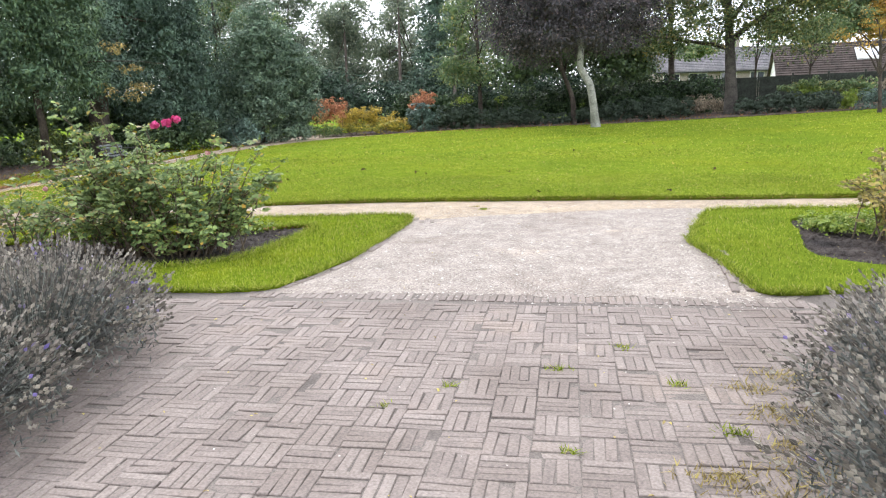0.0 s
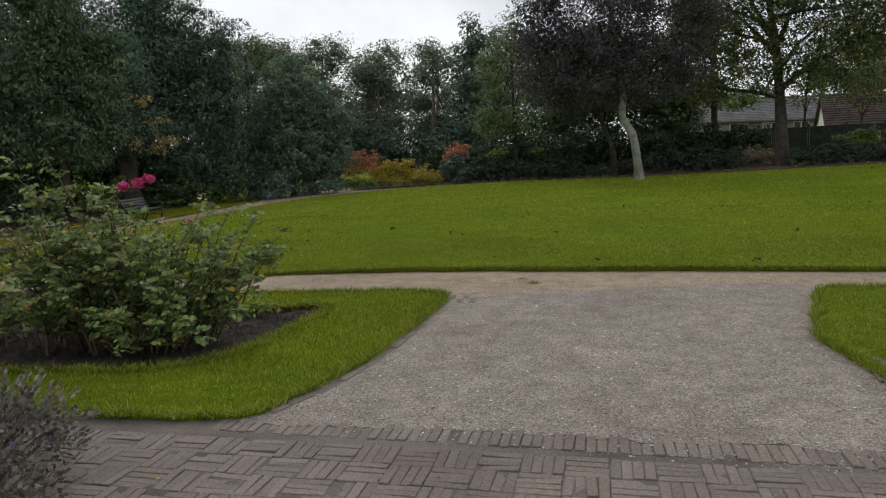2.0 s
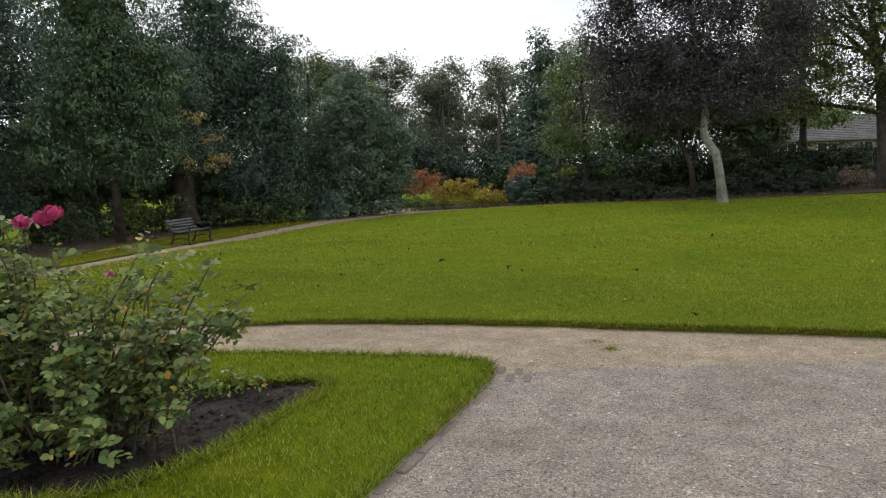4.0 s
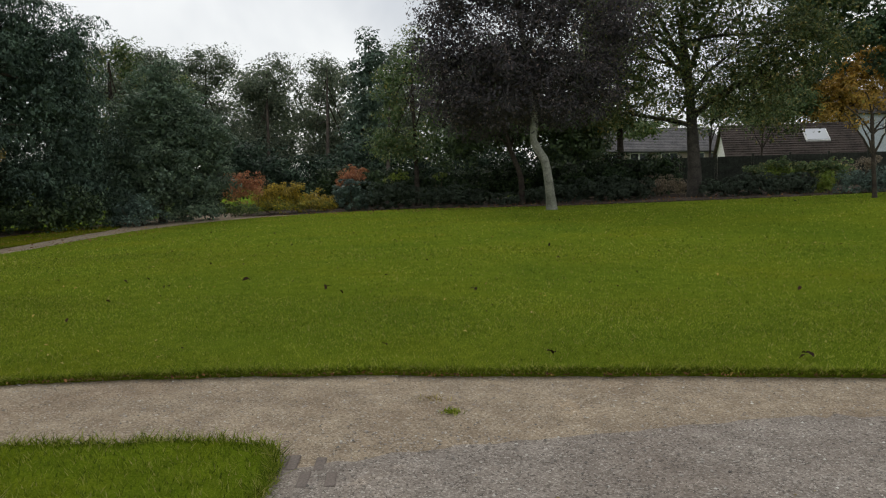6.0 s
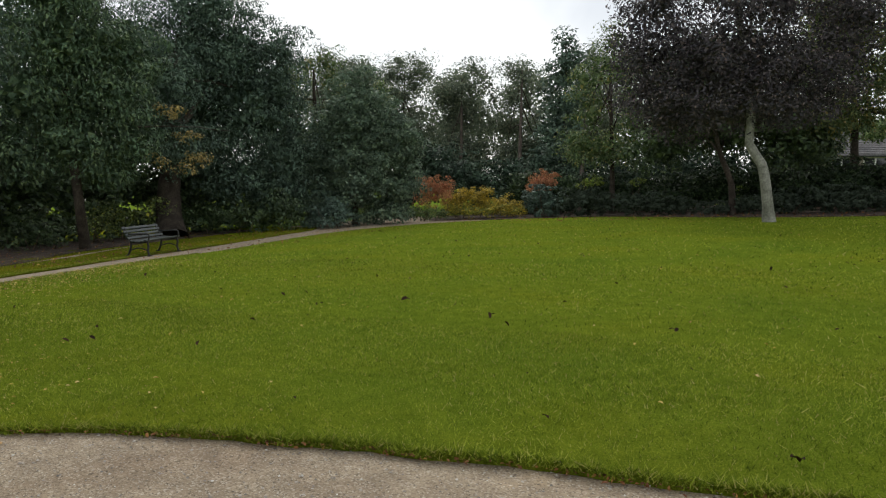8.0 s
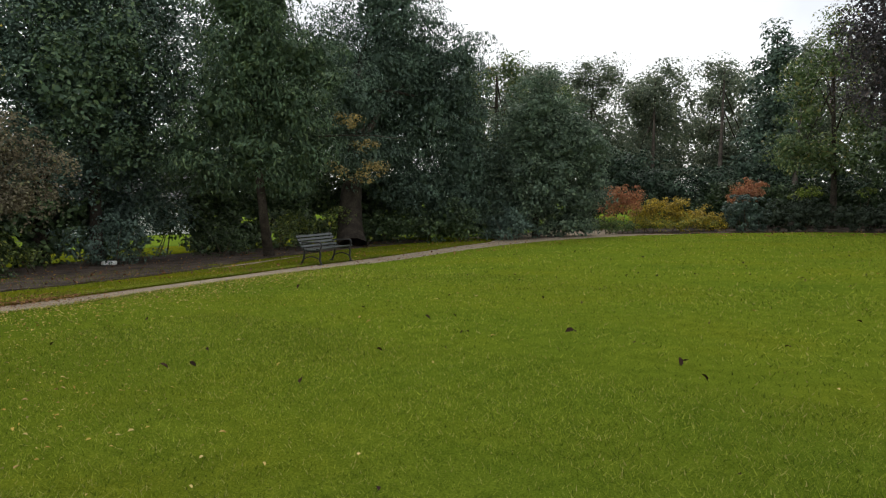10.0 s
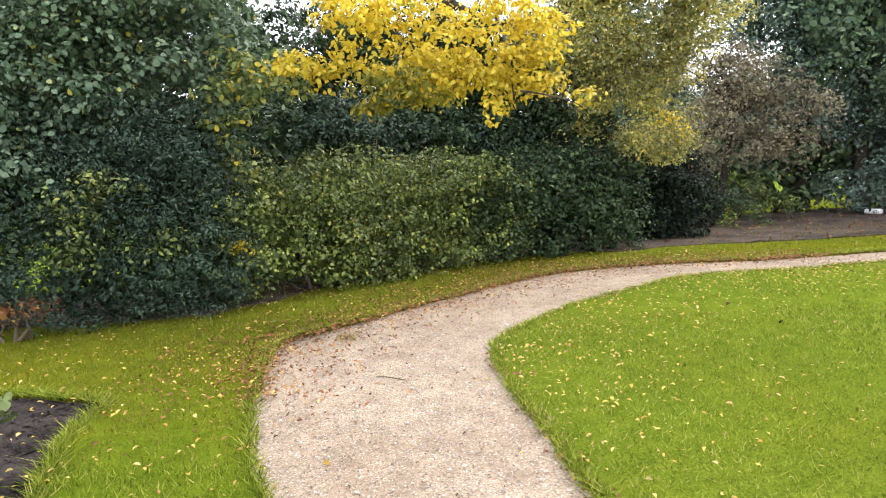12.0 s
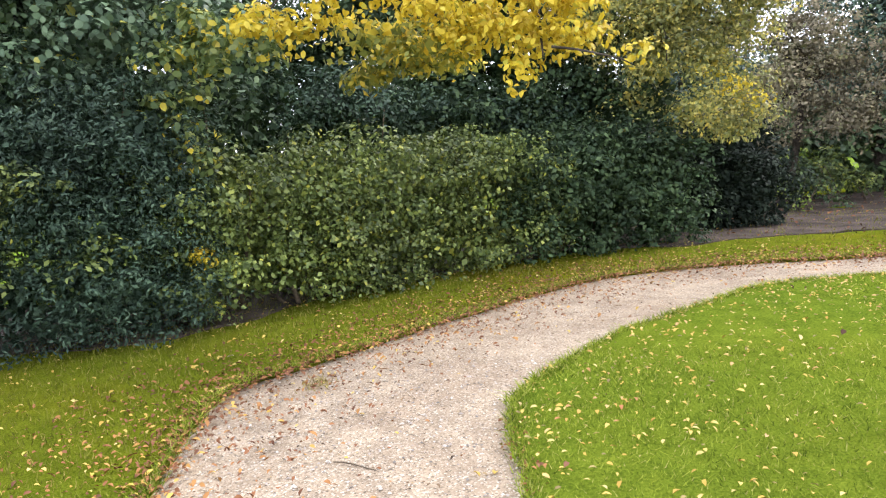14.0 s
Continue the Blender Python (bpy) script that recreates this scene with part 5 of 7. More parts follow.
# ---- the hedge beside the path ----
yew_hedge = shrub("yew_hedge", hedge_blobs([(-9.2, 4.3), (-9.3, 5.5), (-9.6, 6.35), (-9.95, 6.7)], 0.62, 2.0, 0.5, 1), L_YEWHEDGE, 0.048, "dark dense yew-like hedge reaching to the ground", "hedge", seed=100, per_area=64, twig=0.10, per_twig=11, slim=0.34, shell=0.18, up=0.6)
foliage("spray", [(-9.2, 6.6, 0.8, 0.19, 0.12), (-9.1, 6.4, 0.7, 0.15, 0.08), (-8.8, 5.9, 0.9, 0.26, 0.21), (-8.9, 6.0, 1.3, 0.26, 0.21), (-9.1, 6.3, 1.3, 0.21, 0.15)], yew_hedge, L_PRIVET, 0.055, per_area=70, twig=0.1, per_twig=8, gaps=0.25, core=0.0, seed=101, label="light green sprays growing out of the hedge")
shrub("tall_grey_shrub", [(-9.8, 5.5, 2.2, 0.66, 0.66), (-10.2, 6.2, 2.5, 0.60, 0.66), (-10.5, 6.7, 2.0, 0.42, 0.42), (-9.9, 5.7, 1.4, 0.54, 0.42), (-9.8, 5.5, 2.7, 0.60, 0.66), (-10.6, 6.9, 2.5, 0.33, 0.42), (-10.4, 6.5, 3.2, 0.95, 0.48), (-9.9, 5.7, 3.3, 0.95, 0.54), (-9.4, 5.0, 2.2, 0.72, 0.95), (-9.3, 4.9, 1.3, 0.72, 0.54)], L_GREY, 0.068, "tall shrub with grey-green rounded leaves", "shrub", seed=102, per_area=50, twig=0.17, per_twig=9, gaps=0.22, shell=0.22, core=0.1, oval=True, slim=0.7)
shrub("privet_hedge", hedge_blobs([(-10.25, 6.85), (-10.8, 7.4), (-11.3, 7.9), (-11.85, 8.5), (-12.5, 9.1), (-12.9, 9.5)], 0.58, 1.5, 0.42, 2), L_PRIVET, 0.05, "green privet hedge trimmed to shoulder height", "hedge", seed=103, per_area=66, twig=0.1, per_twig=10, slim=0.7, shell=0.2, up=0.35, gaps=0.12)
shrub("ivy_hedge", hedge_blobs([(-13.1, 9.8), (-13.7, 10.5), (-14.3, 11.3)], 0.6, 1.5, 0.45, 3), L_IVY, 0.07, "dark ivy-covered stretch of hedge", "hedge", seed=104, per_area=55, twig=0.12, per_twig=10, shell=0.15)
shrub("yew_bush", [(-16.3, 12.5, 0.5, 0.82, 0.77), (-16.4, 12.2, 0.0, 0.63, 0.46), (-16.2, 13.0, 0.2, 0.49, 0.56), (-16.4, 12.5, 1.0, 0.63, 0.43), (-16.4, 12.1, 0.7, 0.51, 0.61), (-15.8, 11.4, 0.35, 0.6, 0.62), (-15.9, 11.6, 0.9, 0.5, 0.4), (-16.8, 13.2, 0.4, 0.6, 0.75), (-16.7, 12.9, 1.0, 0.5, 0.4)], L_BLACK, 0.08, "rounded black-green yew bush at the hedge's end", "shrub", seed=105, per_area=40, twig=0.13, per_twig=11, shell=0.15)
shrub("backing_thicket", [(-14.7, 6.8, 2.0, 0.99, 0.81), (-14.9, 8.0, 1.9, 0.99, 0.72), (-15.1, 9.3, 1.7, 0.99, 0.72), (-15.1, 10.4, 1.5, 0.81, 0.63), (-14.4, 6.0, 2.8, 0.90, 1.08), (-14.8, 7.5, 3.3, 1.26, 0.99), (-15.1, 8.9, 3.2, 1.26, 0.99), (-15.1, 10.2, 2.8, 0.99, 0.99), (-15.0, 11.4, 1.8, 0.54, 0.54), (-14.9, 8.0, 2.6, 0.81, 0.54), (-14.7, 6.8, 2.7, 0.63, 0.54), (-15.1, 9.2, 2.5, 0.81, 0.54), (-15.1, 10.6, 2.1, 0.63, 0.54), (-12.0, 6.9, 0.7, 0.8, 0.8), (-11.8, 6.7, 1.6, 0.7, 0.6), (-12.9, 7.9, 0.8, 0.7, 0.9), (-13.0, 7.2, 1.7, 0.6, 0.5), (-13.5, 7.9, 1.8, 0.65, 0.5), (-14.0, 8.7, 1.75, 0.65, 0.5), (-14.4, 9.5, 1.65, 0.6, 0.45)], L_IVY, 0.085, "dark leafy thicket behind the hedge", "shrub", seed=106, per_area=20, twig=0.18, per_twig=12, shell=0.22, gaps=0.0, core=0.3)
shrub("backing_thicket", [(-12.2, 4.0, 3.3, 1.24, 1.07), (-12.8, 4.8, 3.2, 0.99, 0.99), (-11.7, 3.2, 3.1, 1.24, 1.32), (-13.3, 5.9, 3.3, 0.91, 0.91), (-12.3, 4.1, 2.3, 0.99, 0.74), (-12.0, 5.3, 2.0, 0.9, 0.8), (-12.5, 6.1, 2.3, 0.9, 0.8), (-11.6, 4.6, 1.7, 0.8, 0.8)], L_IVY, 0.1, "dark leafy thicket behind the tall shrub", "shrub", seed=109, per_area=18, twig=0.22, per_twig=14, shell=0.2, core=0.25)
shrub("loose_shoots", [(-12.4, 7.2, 1.8, 0.43, 0.19), (-12.6, 7.9, 1.9, 0.51, 0.22), (-13.5, 8.5, 1.8, 0.55, 0.22), (-14.2, 9.2, 1.7, 0.58, 0.23), (-15.0, 10.1, 1.6, 0.63, 0.25), (-15.8, 11.0, 1.4, 0.57, 0.25), (-12.3, 7.0, 2.1, 0.36, 0.29), (-12.5, 7.7, 2.1, 0.43, 0.22), (-15.2, 10.4, 1.9, 0.55, 0.31), (-15.7, 11.2, 1.7, 0.48, 0.29)], L_YEWHEDGE, 0.06, "loose dark green shoots rising out of the hedge top", "shrub", seed=115, per_area=46, twig=0.16, per_twig=9, gaps=0.2, shell=0.35, core=0.12, stems=10)
privet_home = empty("hedge_sprig", (-9.75, 7.1, 0.68), "small sprig of yellow leaves in the green hedge", "branch")
foliage("leaves", [(-9.75, 7.1, 0.68, 0.05, 0.03), (-9.8, 7.15, 0.6, 0.04, 0.03)], privet_home, L_YELLOW, 0.035, per_area=300, twig=0.05, per_twig=8, core=0.0, seed=131)
piece("twig", tube_mesh("twig", curve_line((-10.20, 6.84, 0.55), (-9.76, 7.11, 0.68), 5), np.linspace(0.005, 0.002, 5), 5, TWIG, privet_home.location), privet_home)
shrub("withered_fern", [(-8.6, 5.4, 0.3, 0.17, 0.07), (-8.7, 5.5, 0.3, 0.14, 0.06)], L_RUST, 0.06, "withered brown fern at the foot of the hedge", "fern", seed=132, per_area=60, twig=0.1, per_twig=8, slim=0.3, stems=5)
tree("field_maple", (-15.99, 8.23, -0.27), [(-15.82, 8.49, 2.05), (-15.05, 8.84, 3.54), (-14.57, 9.07, 5.17)], 0.16, 0.09,
     [(-14.5, 11.6, 2.9, 0.78, 0.52), (-14.5, 11.3, 2.3, 0.60, 0.52), (-14.4, 12.0, 2.2, 0.52, 0.43), (-14.3, 12.3, 1.7, 0.43, 0.30), (-14.5, 11.1, 1.8, 0.43, 0.30), (-14.6, 10.6, 3.0, 0.78, 0.60), (-14.5, 11.4, 3.9, 1.12, 0.78), (-14.3, 12.4, 2.8, 0.43, 0.60), (-14.3, 12.7, 3.5, 0.75, 0.7), (-14.5, 12.5, 4.5, 0.9, 0.7), (-14.4, 11.8, 1.6, 0.43, 0.22), (-14.3, 12.4, 1.3, 0.30, 0.16), (-14.4, 12.1, 1.3, 0.26, 0.12), (-14.5, 11.4, 1.3, 0.26, 0.12)],
     L_MAPLE, 0.062, BARK, "maple leaning over the hedge with olive and yellow leaves", seed=13, limbs=8, twigs=2, per_area=38, twig=0.19, per_twig=19, gaps=0.28, floor=1.3, droop=0.8)
gold = empty("golden_bough", (-10.55, 9.10, 2.63), "overhanging bough of bright golden yellow leaves", "branch")
piece("limb", tube_mesh("limb", curve_line((-14.07, 9.08, 4.56), (-9.80, 9.73, 1.95), 10, 0.25, 0.04), np.linspace(0.05, 0.008, 10), 6, BARK, gold.location), gold)
piece("limb", tube_mesh("limb", curve_line((-12.99, 8.46, 4.30), (-10.02, 7.68, 2.50), 10, 0.2, 0.04), np.linspace(0.04, 0.008, 10), 6, BARK, gold.location), gold)
piece("twig", tube_mesh("twig", curve_line((-9.90, 9.97, 2.04), (-9.96, 10.61, 1.91), 7, 0.03, 0.015), np.linspace(0.012, 0.004, 7), 5, BARK, gold.location), gold)
foliage("leaves", [(-10.2, 9.6, 2.4, 0.41, 0.31), (-10.2, 9.2, 2.5, 0.36, 0.31), (-10.2, 9.8, 2.1, 0.26, 0.17), (-10.2, 10.1, 2.2, 0.26, 0.21), (-10.2, 9.7, 1.9, 0.13, 0.07), (-10.1, 8.8, 2.6, 0.36, 0.26), (-10.0, 8.4, 2.5, 0.26, 0.21), (-10.0, 8.1, 2.3, 0.23, 0.16), (-10.0, 8.2, 2.1, 0.10, 0.09), (-9.8, 7.8, 2.4, 0.23, 0.13), (-10.2, 9.3, 2.2, 0.21, 0.13), (-10.2, 10.3, 2.1, 0.13, 0.09), (-10.2, 10.6, 2.0, 0.13, 0.05), (-10.2, 10.2, 2.6, 0.31, 0.26), (-10.2, 9.4, 3.0, 0.73, 0.26), (-10.0, 8.4, 2.9, 0.41, 0.21)],
        gold, L_YELLOW, 0.06, per_area=72, twig=0.07, per_twig=8, group=2.5, gaps=0.46, core=0.0, floor=1.0, seed=14, droop=1.2, slim=0.62, oval=True)
foliage("leaves", [(-10.7, 8.6, 2.3, 0.51, 0.23), (-10.8, 9.0, 2.1, 0.28, 0.14), (-10.7, 8.4, 2.0, 0.23, 0.10), (-10.2, 9.2, 2.15, 0.3, 0.14)],
        gold, L_OLIVE, 0.07, per_area=60, twig=0.09, per_twig=8, gaps=0.3, floor=1.0, seed=15, droop=1.0, slim=0.6)
foliage("spray", [(-10.0, 7.1, 2.25, 0.26, 0.18), (-10.1, 7.4, 2.05, 0.26, 0.18), (-10.05, 7.25, 1.85, 0.18, 0.12), (-9.85, 6.85, 1.8, 0.13, 0.09), (-9.9, 7.0, 1.62, 0.1, 0.13), (-9.95, 7.15, 1.42, 0.09, 0.12), (-10.0, 7.3, 2.45, 0.3, 0.2), (-10.1, 7.55, 2.3, 0.26, 0.2)],
        gold, L_SPRAY, 0.065, per_area=46, twig=0.1, per_twig=8, gaps=0.25, core=0.0, floor=1.0, seed=16, droop=0.8, slim=0.68, oval=True, label="pale green leaves turning yellow at the bough's end")
foliage("spray", [(-14.0, 12.2, 1.9, 0.14, 0.08), (-14.0, 12.4, 1.65, 0.1, 0.06), (-14.1, 12.0, 2.1, 0.12, 0.06)], gold, L_YELLOW, 0.05, per_area=130, twig=0.12, per_twig=8, gaps=0.0, core=0.0, floor=1.0, seed=17, droop=1.0, slim=0.6)
shrub("shade_hedge", hedge_blobs([(-9.6, 3.8), (-9.2, 1.5), (-9.0, -2)], 0.8, 2.4, 0.9, 4), L_HEDGE, 0.1, "dark hedge running on beside the verge", "hedge", seed=107, per_area=11, twig=0.18, per_twig=10)

# ---- buildings and fence beyond the border ----
def plain_mat(name, c, rough=0.7, scale=6.0, var=0.12):
    return rough_mat(name, tuple(v * (1 - var) for v in c), tuple(v * (1 + var) for v in c), scale, 50.0, rough, 0.2, 0.004)


WALL_TAN = plain_mat("tan_brick_wall", (0.31, 0.27, 0.225))
WALL_WHITE = plain_mat("white_render", (0.72, 0.72, 0.7))
WALL_BLUE = plain_mat("pale_blue_render", (0.55, 0.6, 0.66))
ROOF_BROWN = rough_mat("brown_roof_tile", (0.062, 0.05, 0.045), (0.12, 0.097, 0.085), 1.2, 9.0, 0.85, 1.0, 0.05)
ROOF_GREY = rough_mat("grey_roof_tile", (0.14, 0.135, 0.14), (0.23, 0.22, 0.22), 1.2, 9.0, 0.85, 1.0, 0.05)
FENCE_DARK = rough_mat("dark_stained_wood", (0.028, 0.032, 0.025), (0.052, 0.06, 0.047), 2.0, 14.0, 0.8, 0.6, 0.01)
WHITE_PAINT = plain_mat("white_paint", (0.78, 0.78, 0.76), 0.5)
GLASS_DARK, nt_g, b_g = mat_nodes("window_glass", 0.06, 0.8)
b_g.inputs["Base Color"].default_value = (0.03, 0.035, 0.04, 1)
SKYLIGHT_GLASS, nt_g, b_g = mat_nodes("skylight_glass", 0.15, 0.9)
b_g.inputs["Base Color"].default_value = (0.55, 0.57, 0.6, 1)


def box_mesh(name, size, material, at=(0, 0, 0), bevel=0.0, rot=None):
    bm = bmesh.new()
    bmesh.ops.create_cube(bm, size=1.0)
    for v in bm.verts:
        v.co = Vector((v.co.x * size[0], v.co.y * size[1], v.co.z * size[2]))
    if bevel:
        bmesh.ops.bevel(bm, geom=bm.edges[:], offset=bevel, segments=1, affect="EDGES")
    if rot is not None:
        bmesh.ops.transform(bm, matrix=rot, verts=bm.verts)
    for v in bm.verts:
        v.co += Vector(at)
    me = bpy.data.meshes.new(name)
    bm.to_mesh(me)
    bm.free()
    me.materials.append(material)
    return me


def prism_roof(name, length, depth, eave, ridge, over, material, thick=0.12):
    """Two roof slopes with thickness, ridge along x."""
    h, d = ridge - eave, depth / 2 + over
    e = eave - h * over / (depth / 2)
    x = length / 2 + over
    V = [(-x, -d, e), (x, -d, e), (x, 0, ridge), (-x, 0, ridge), (-x, d, e), (x, d, e)]
    V += [(a, b, c + thick) for a, b, c in V]
    F = [(0, 1, 2, 3), (3, 2, 5, 4), (6, 9, 8, 7), (9, 10, 11, 8), (0, 6, 7, 1), (4, 5, 11, 10), (0, 3, 9, 6), (3, 4, 10, 9), (1, 7, 8, 2), (2, 8, 11, 5)]
    return mesh_of(name, V, F, material=material)


def house(name, at, turn, length, depth, eave, ridge, wall, roof, label, windows=(), gable=None, skylight=None, chimney=None):
    h = empty(name, (at[0], at[1], float(ground(at[0], at[1])) - 0.1), label, "house")
    h.rotation_euler = (0, 0, radians(turn))
    piece("wall", box_mesh("wall", (length, depth, eave), wall, (0, 0, eave / 2)), h)
    for s in (-1, 1):
        x = s * length / 2
        g = [(x - s * 0.1, -depth / 2, eave), (x - s * 0.1, depth / 2, eave), (x - s * 0.1, 0, ridge), (x + s * 0.02, -depth / 2, eave), (x + s * 0.02, depth / 2, eave), (x + s * 0.02, 0, ridge)]
        piece("gable", mesh_of("gable", g, [(0, 1, 2), (3, 5, 4), (0, 3, 4, 1), (1, 4, 5, 2), (2, 5, 3, 0)], material=gable or wall), h)
    r = piece("roof", prism_roof("roof", length, depth, eave, ridge, 0.25, roof), h)
    slope = math.atan2(ridge - eave, depth / 2)
    for k in range(14):                                    # raised tile courses
        f = (k + 0.5) / 14
        piece("tile_course", box_mesh("tile_course", (length + 0.5, 0.06, 0.05), roof, (0, -(depth / 2 + 0.25) * (1 - f), eave - 0.1 + (ridge - eave) * f * 1.06 + 0.115), rot=Matrix.Rotation(slope, 4, "X")), r)
    piece("ridge", box_mesh("ridge", (length + 0.5, 0.25, 0.16), roof, (0, 0, ridge + 0.12), 0.04), r)
    piece("gutter", box_mesh("gutter", (length + 0.5, 0.12, 0.1), FENCE_DARK, (0, -depth / 2 - 0.3, eave - 0.18), 0.02), h)
    for x, w, z0, z1 in windows:
        win = piece("window", box_mesh("window", (w, 0.1, z1 - z0), WHITE_PAINT, (x, -depth / 2 - 0.03, (z0 + z1) / 2), 0.01), h)
        for s in (-0.25, 0.25):
            piece("pane", box_mesh("pane", (w * 0.42, 0.04, (z1 - z0) * 0.84), GLASS_DARK, (x + s * w, -depth / 2 - 0.075, (z0 + z1) / 2)), win)
    if skylight:
        x, f, w, l = skylight
        c = (x, -(depth / 2) * (1 - f), eave + (ridge - eave) * f + 0.2)
        s = piece("skylight", box_mesh("skylight", (w, l, 0.12), WHITE_PAINT, c, 0.02, Matrix.Rotation(slope, 4, "X")), h, "white-framed roof window")
        piece("pane", box_mesh("pane", (w - 0.16, l - 0.16, 0.04), SKYLIGHT_GLASS, (c[0], c[1] - 0.06 * math.sin(slope), c[2] + 0.07), 0, Matrix.Rotation(slope, 4, "X")), s)
    if chimney is not None:
        piece("chimney", box_mesh("chimney", (0.6, 0.6, 1.3), wall, (chimney, 0.2, ridge + 0.5), 0.02), h)
    return h


house("bungalow", (15.3, 59.95, 2.03), -5, 8.2, 7.0, 1.75, 3.9, WALL_TAN, ROOF_BROWN, "bungalow with a brown tiled roof and white skylight", gable=WALL_WHITE, skylight=(1.65, 0.58, 1.5, 1.6))
house("far_house", (8.48, 80.85, 2.36), 16, 13, 8, 3.25, 5.4, WALL_TAN, ROOF_GREY, "far bungalow with a grey roof and white windows", windows=[(-5, 1.6, 2.1, 3.0), (-2.4, 1.8, 2.1, 3.0), (0.6, 1.6, 2.1, 3.0), (3.4, 1.4, 2.1, 3.0), (5.3, 1.2, 2.1, 3.0)], chimney=3)
house("pale_house", (25.09, 67.12, 2.50), 5, 8, 7, 4.7, 6.4, WALL_BLUE, ROOF_GREY, "pale blue-white house half hidden by trees", windows=[(1.6, 1.5, 3.0, 4.2), (-1.6, 1.3, 3.0, 4.2)])
house("west_house", (-62, 40), 70, 12, 8, 2.8, 5.4, WALL_WHITE, ROOF_GREY, "white house glimpsed between the western trees", windows=[(-3, 1.6, 1.0, 2.2), (2.5, 1.6, 1.0, 2.2)])
house("west_house", (-70, 24), 80, 12, 8, 2.8, 5.2, WALL_TAN, ROOF_BROWN, "tan house glimpsed between the western trees", windows=[(-3, 1.6, 1.0, 2.2), (2.5, 1.6, 1.0, 2.2)])


def fence_run(a, b, top_a, top_b):
    a, b = np.array(a[:2]), np.array(b[:2])
    n = int(np.linalg.norm(b - a) / 1.83) + 1
    f = empty("garden_fence", (*a, float(ground(*a))), "dark green stained close-boarded timber garden fence", "fence")
    ang = math.atan2(b[1] - a[1], b[0] - a[0])
    f.rotation_euler = (0, 0, ang)
    span = np.linalg.norm(b - a) / n
    for i in range(n):
        z = top_a + (top_b - top_a) * i / n - f.location.z
        piece("post", box_mesh("post", (0.1, 0.1, z + 0.1), FENCE_DARK, (i * span, 0, z / 2), 0.008), f)
        p = piece("panel", box_mesh("panel", (span - 0.12, 0.03, z - 0.1), FENCE_DARK, (i * span + span / 2, 0, z / 2 - 0.02)), f)
        for k in range(10):
            piece("board", box_mesh("board", (span / 10 - 0.02, 0.03, z - 0.14), FENCE_DARK, (i * span + (k + 0.5) * (span - 0.12) / 10 + 0.06, -0.03, z / 2 - 0.02)), p)


fence_run((-1.00, 47.44, 2.29), (16.52, 44.67, 2.51), 2.25, 2.45)


# ---- the bench ----
BENCH_WOOD = rough_mat("bench_green_paint", (0.02, 0.027, 0.025), (0.055, 0.068, 0.064), 3.0, 40.0, 0.38, 0.3, 0.003, 0.5)
BENCH_IRON = rough_mat("black_cast_iron", (0.010, 0.010, 0.010), (0.025, 0.024, 0.023), 5.0, 60.0, 0.5, 0.3, 0.003, 0.5)


def bench(at, turn):
    b = empty("park_bench", (at[0], at[1], float(ground(*at)) + 0.04), "slatted park bench, dark green slats on black iron ends", "bench")
    b.rotation_euler = (0, 0, radians(turn))
    length = 1.75
    for i in range(5):                                     # seat, front at -y
        y = -0.24 + i * 0.105
        z = 0.40 - 0.02 * math.sin(math.pi * i / 4) + (0.012 if i == 0 else 0)
        piece("seat_slat", box_mesh("seat_slat", (length, 0.082, 0.035), BENCH_WOOD, (0, y, z), 0.008), b)
    for i in range(4):
        z, y = 0.47 + i * 0.085, 0.25 + i * 0.05
        piece("back_slat", box_mesh("back_slat", (length, 0.03, 0.068), BENCH_WOOD, (0, y, z), 0.008, Matrix.Rotation(radians(-28), 4, "X")), b)
    for s in (-1, 1):
        x = s * (length / 2 - 0.12)
        lines = ((((x, -0.30, 0.0), (x, -0.25, 0.12), (x, -0.27, 0.26), (x, -0.24, 0.38)), 0.026, "front_leg"),
                 (((x, 0.33, 0.0), (x, 0.25, 0.15), (x, 0.22, 0.37), (x, 0.30, 0.54), (x, 0.43, 0.77)), 0.026, "back_leg"),
                 (((x, -0.26, 0.37), (x, 0.0, 0.345), (x, 0.22, 0.38)), 0.024, "seat_bearer"),
                 (((x, -0.25, 0.38), (x, -0.31, 0.5), (x, -0.25, 0.585), (x, -0.05, 0.58), (x, 0.31, 0.57)), 0.02, "arm_rest"),
                 (((x, -0.26, 0.14), (x, 0.0, 0.21), (x, 0.26, 0.14)), 0.016, "stretcher"))
        for pts, r, nm in lines:
            L = smooth_line(pts, 0.05, closed=False)
            piece(nm, tube_mesh(nm, L, np.full(len(L), r), 8, BENCH_IRON), b)
        for y in (-0.30, 0.33):
            piece("foot", box_mesh("foot", (0.07, 0.12, 0.03), BENCH_IRON, (x, y, 0.0), 0.01), b)
    return b


bench((-16.25, 22.29), 105.6)

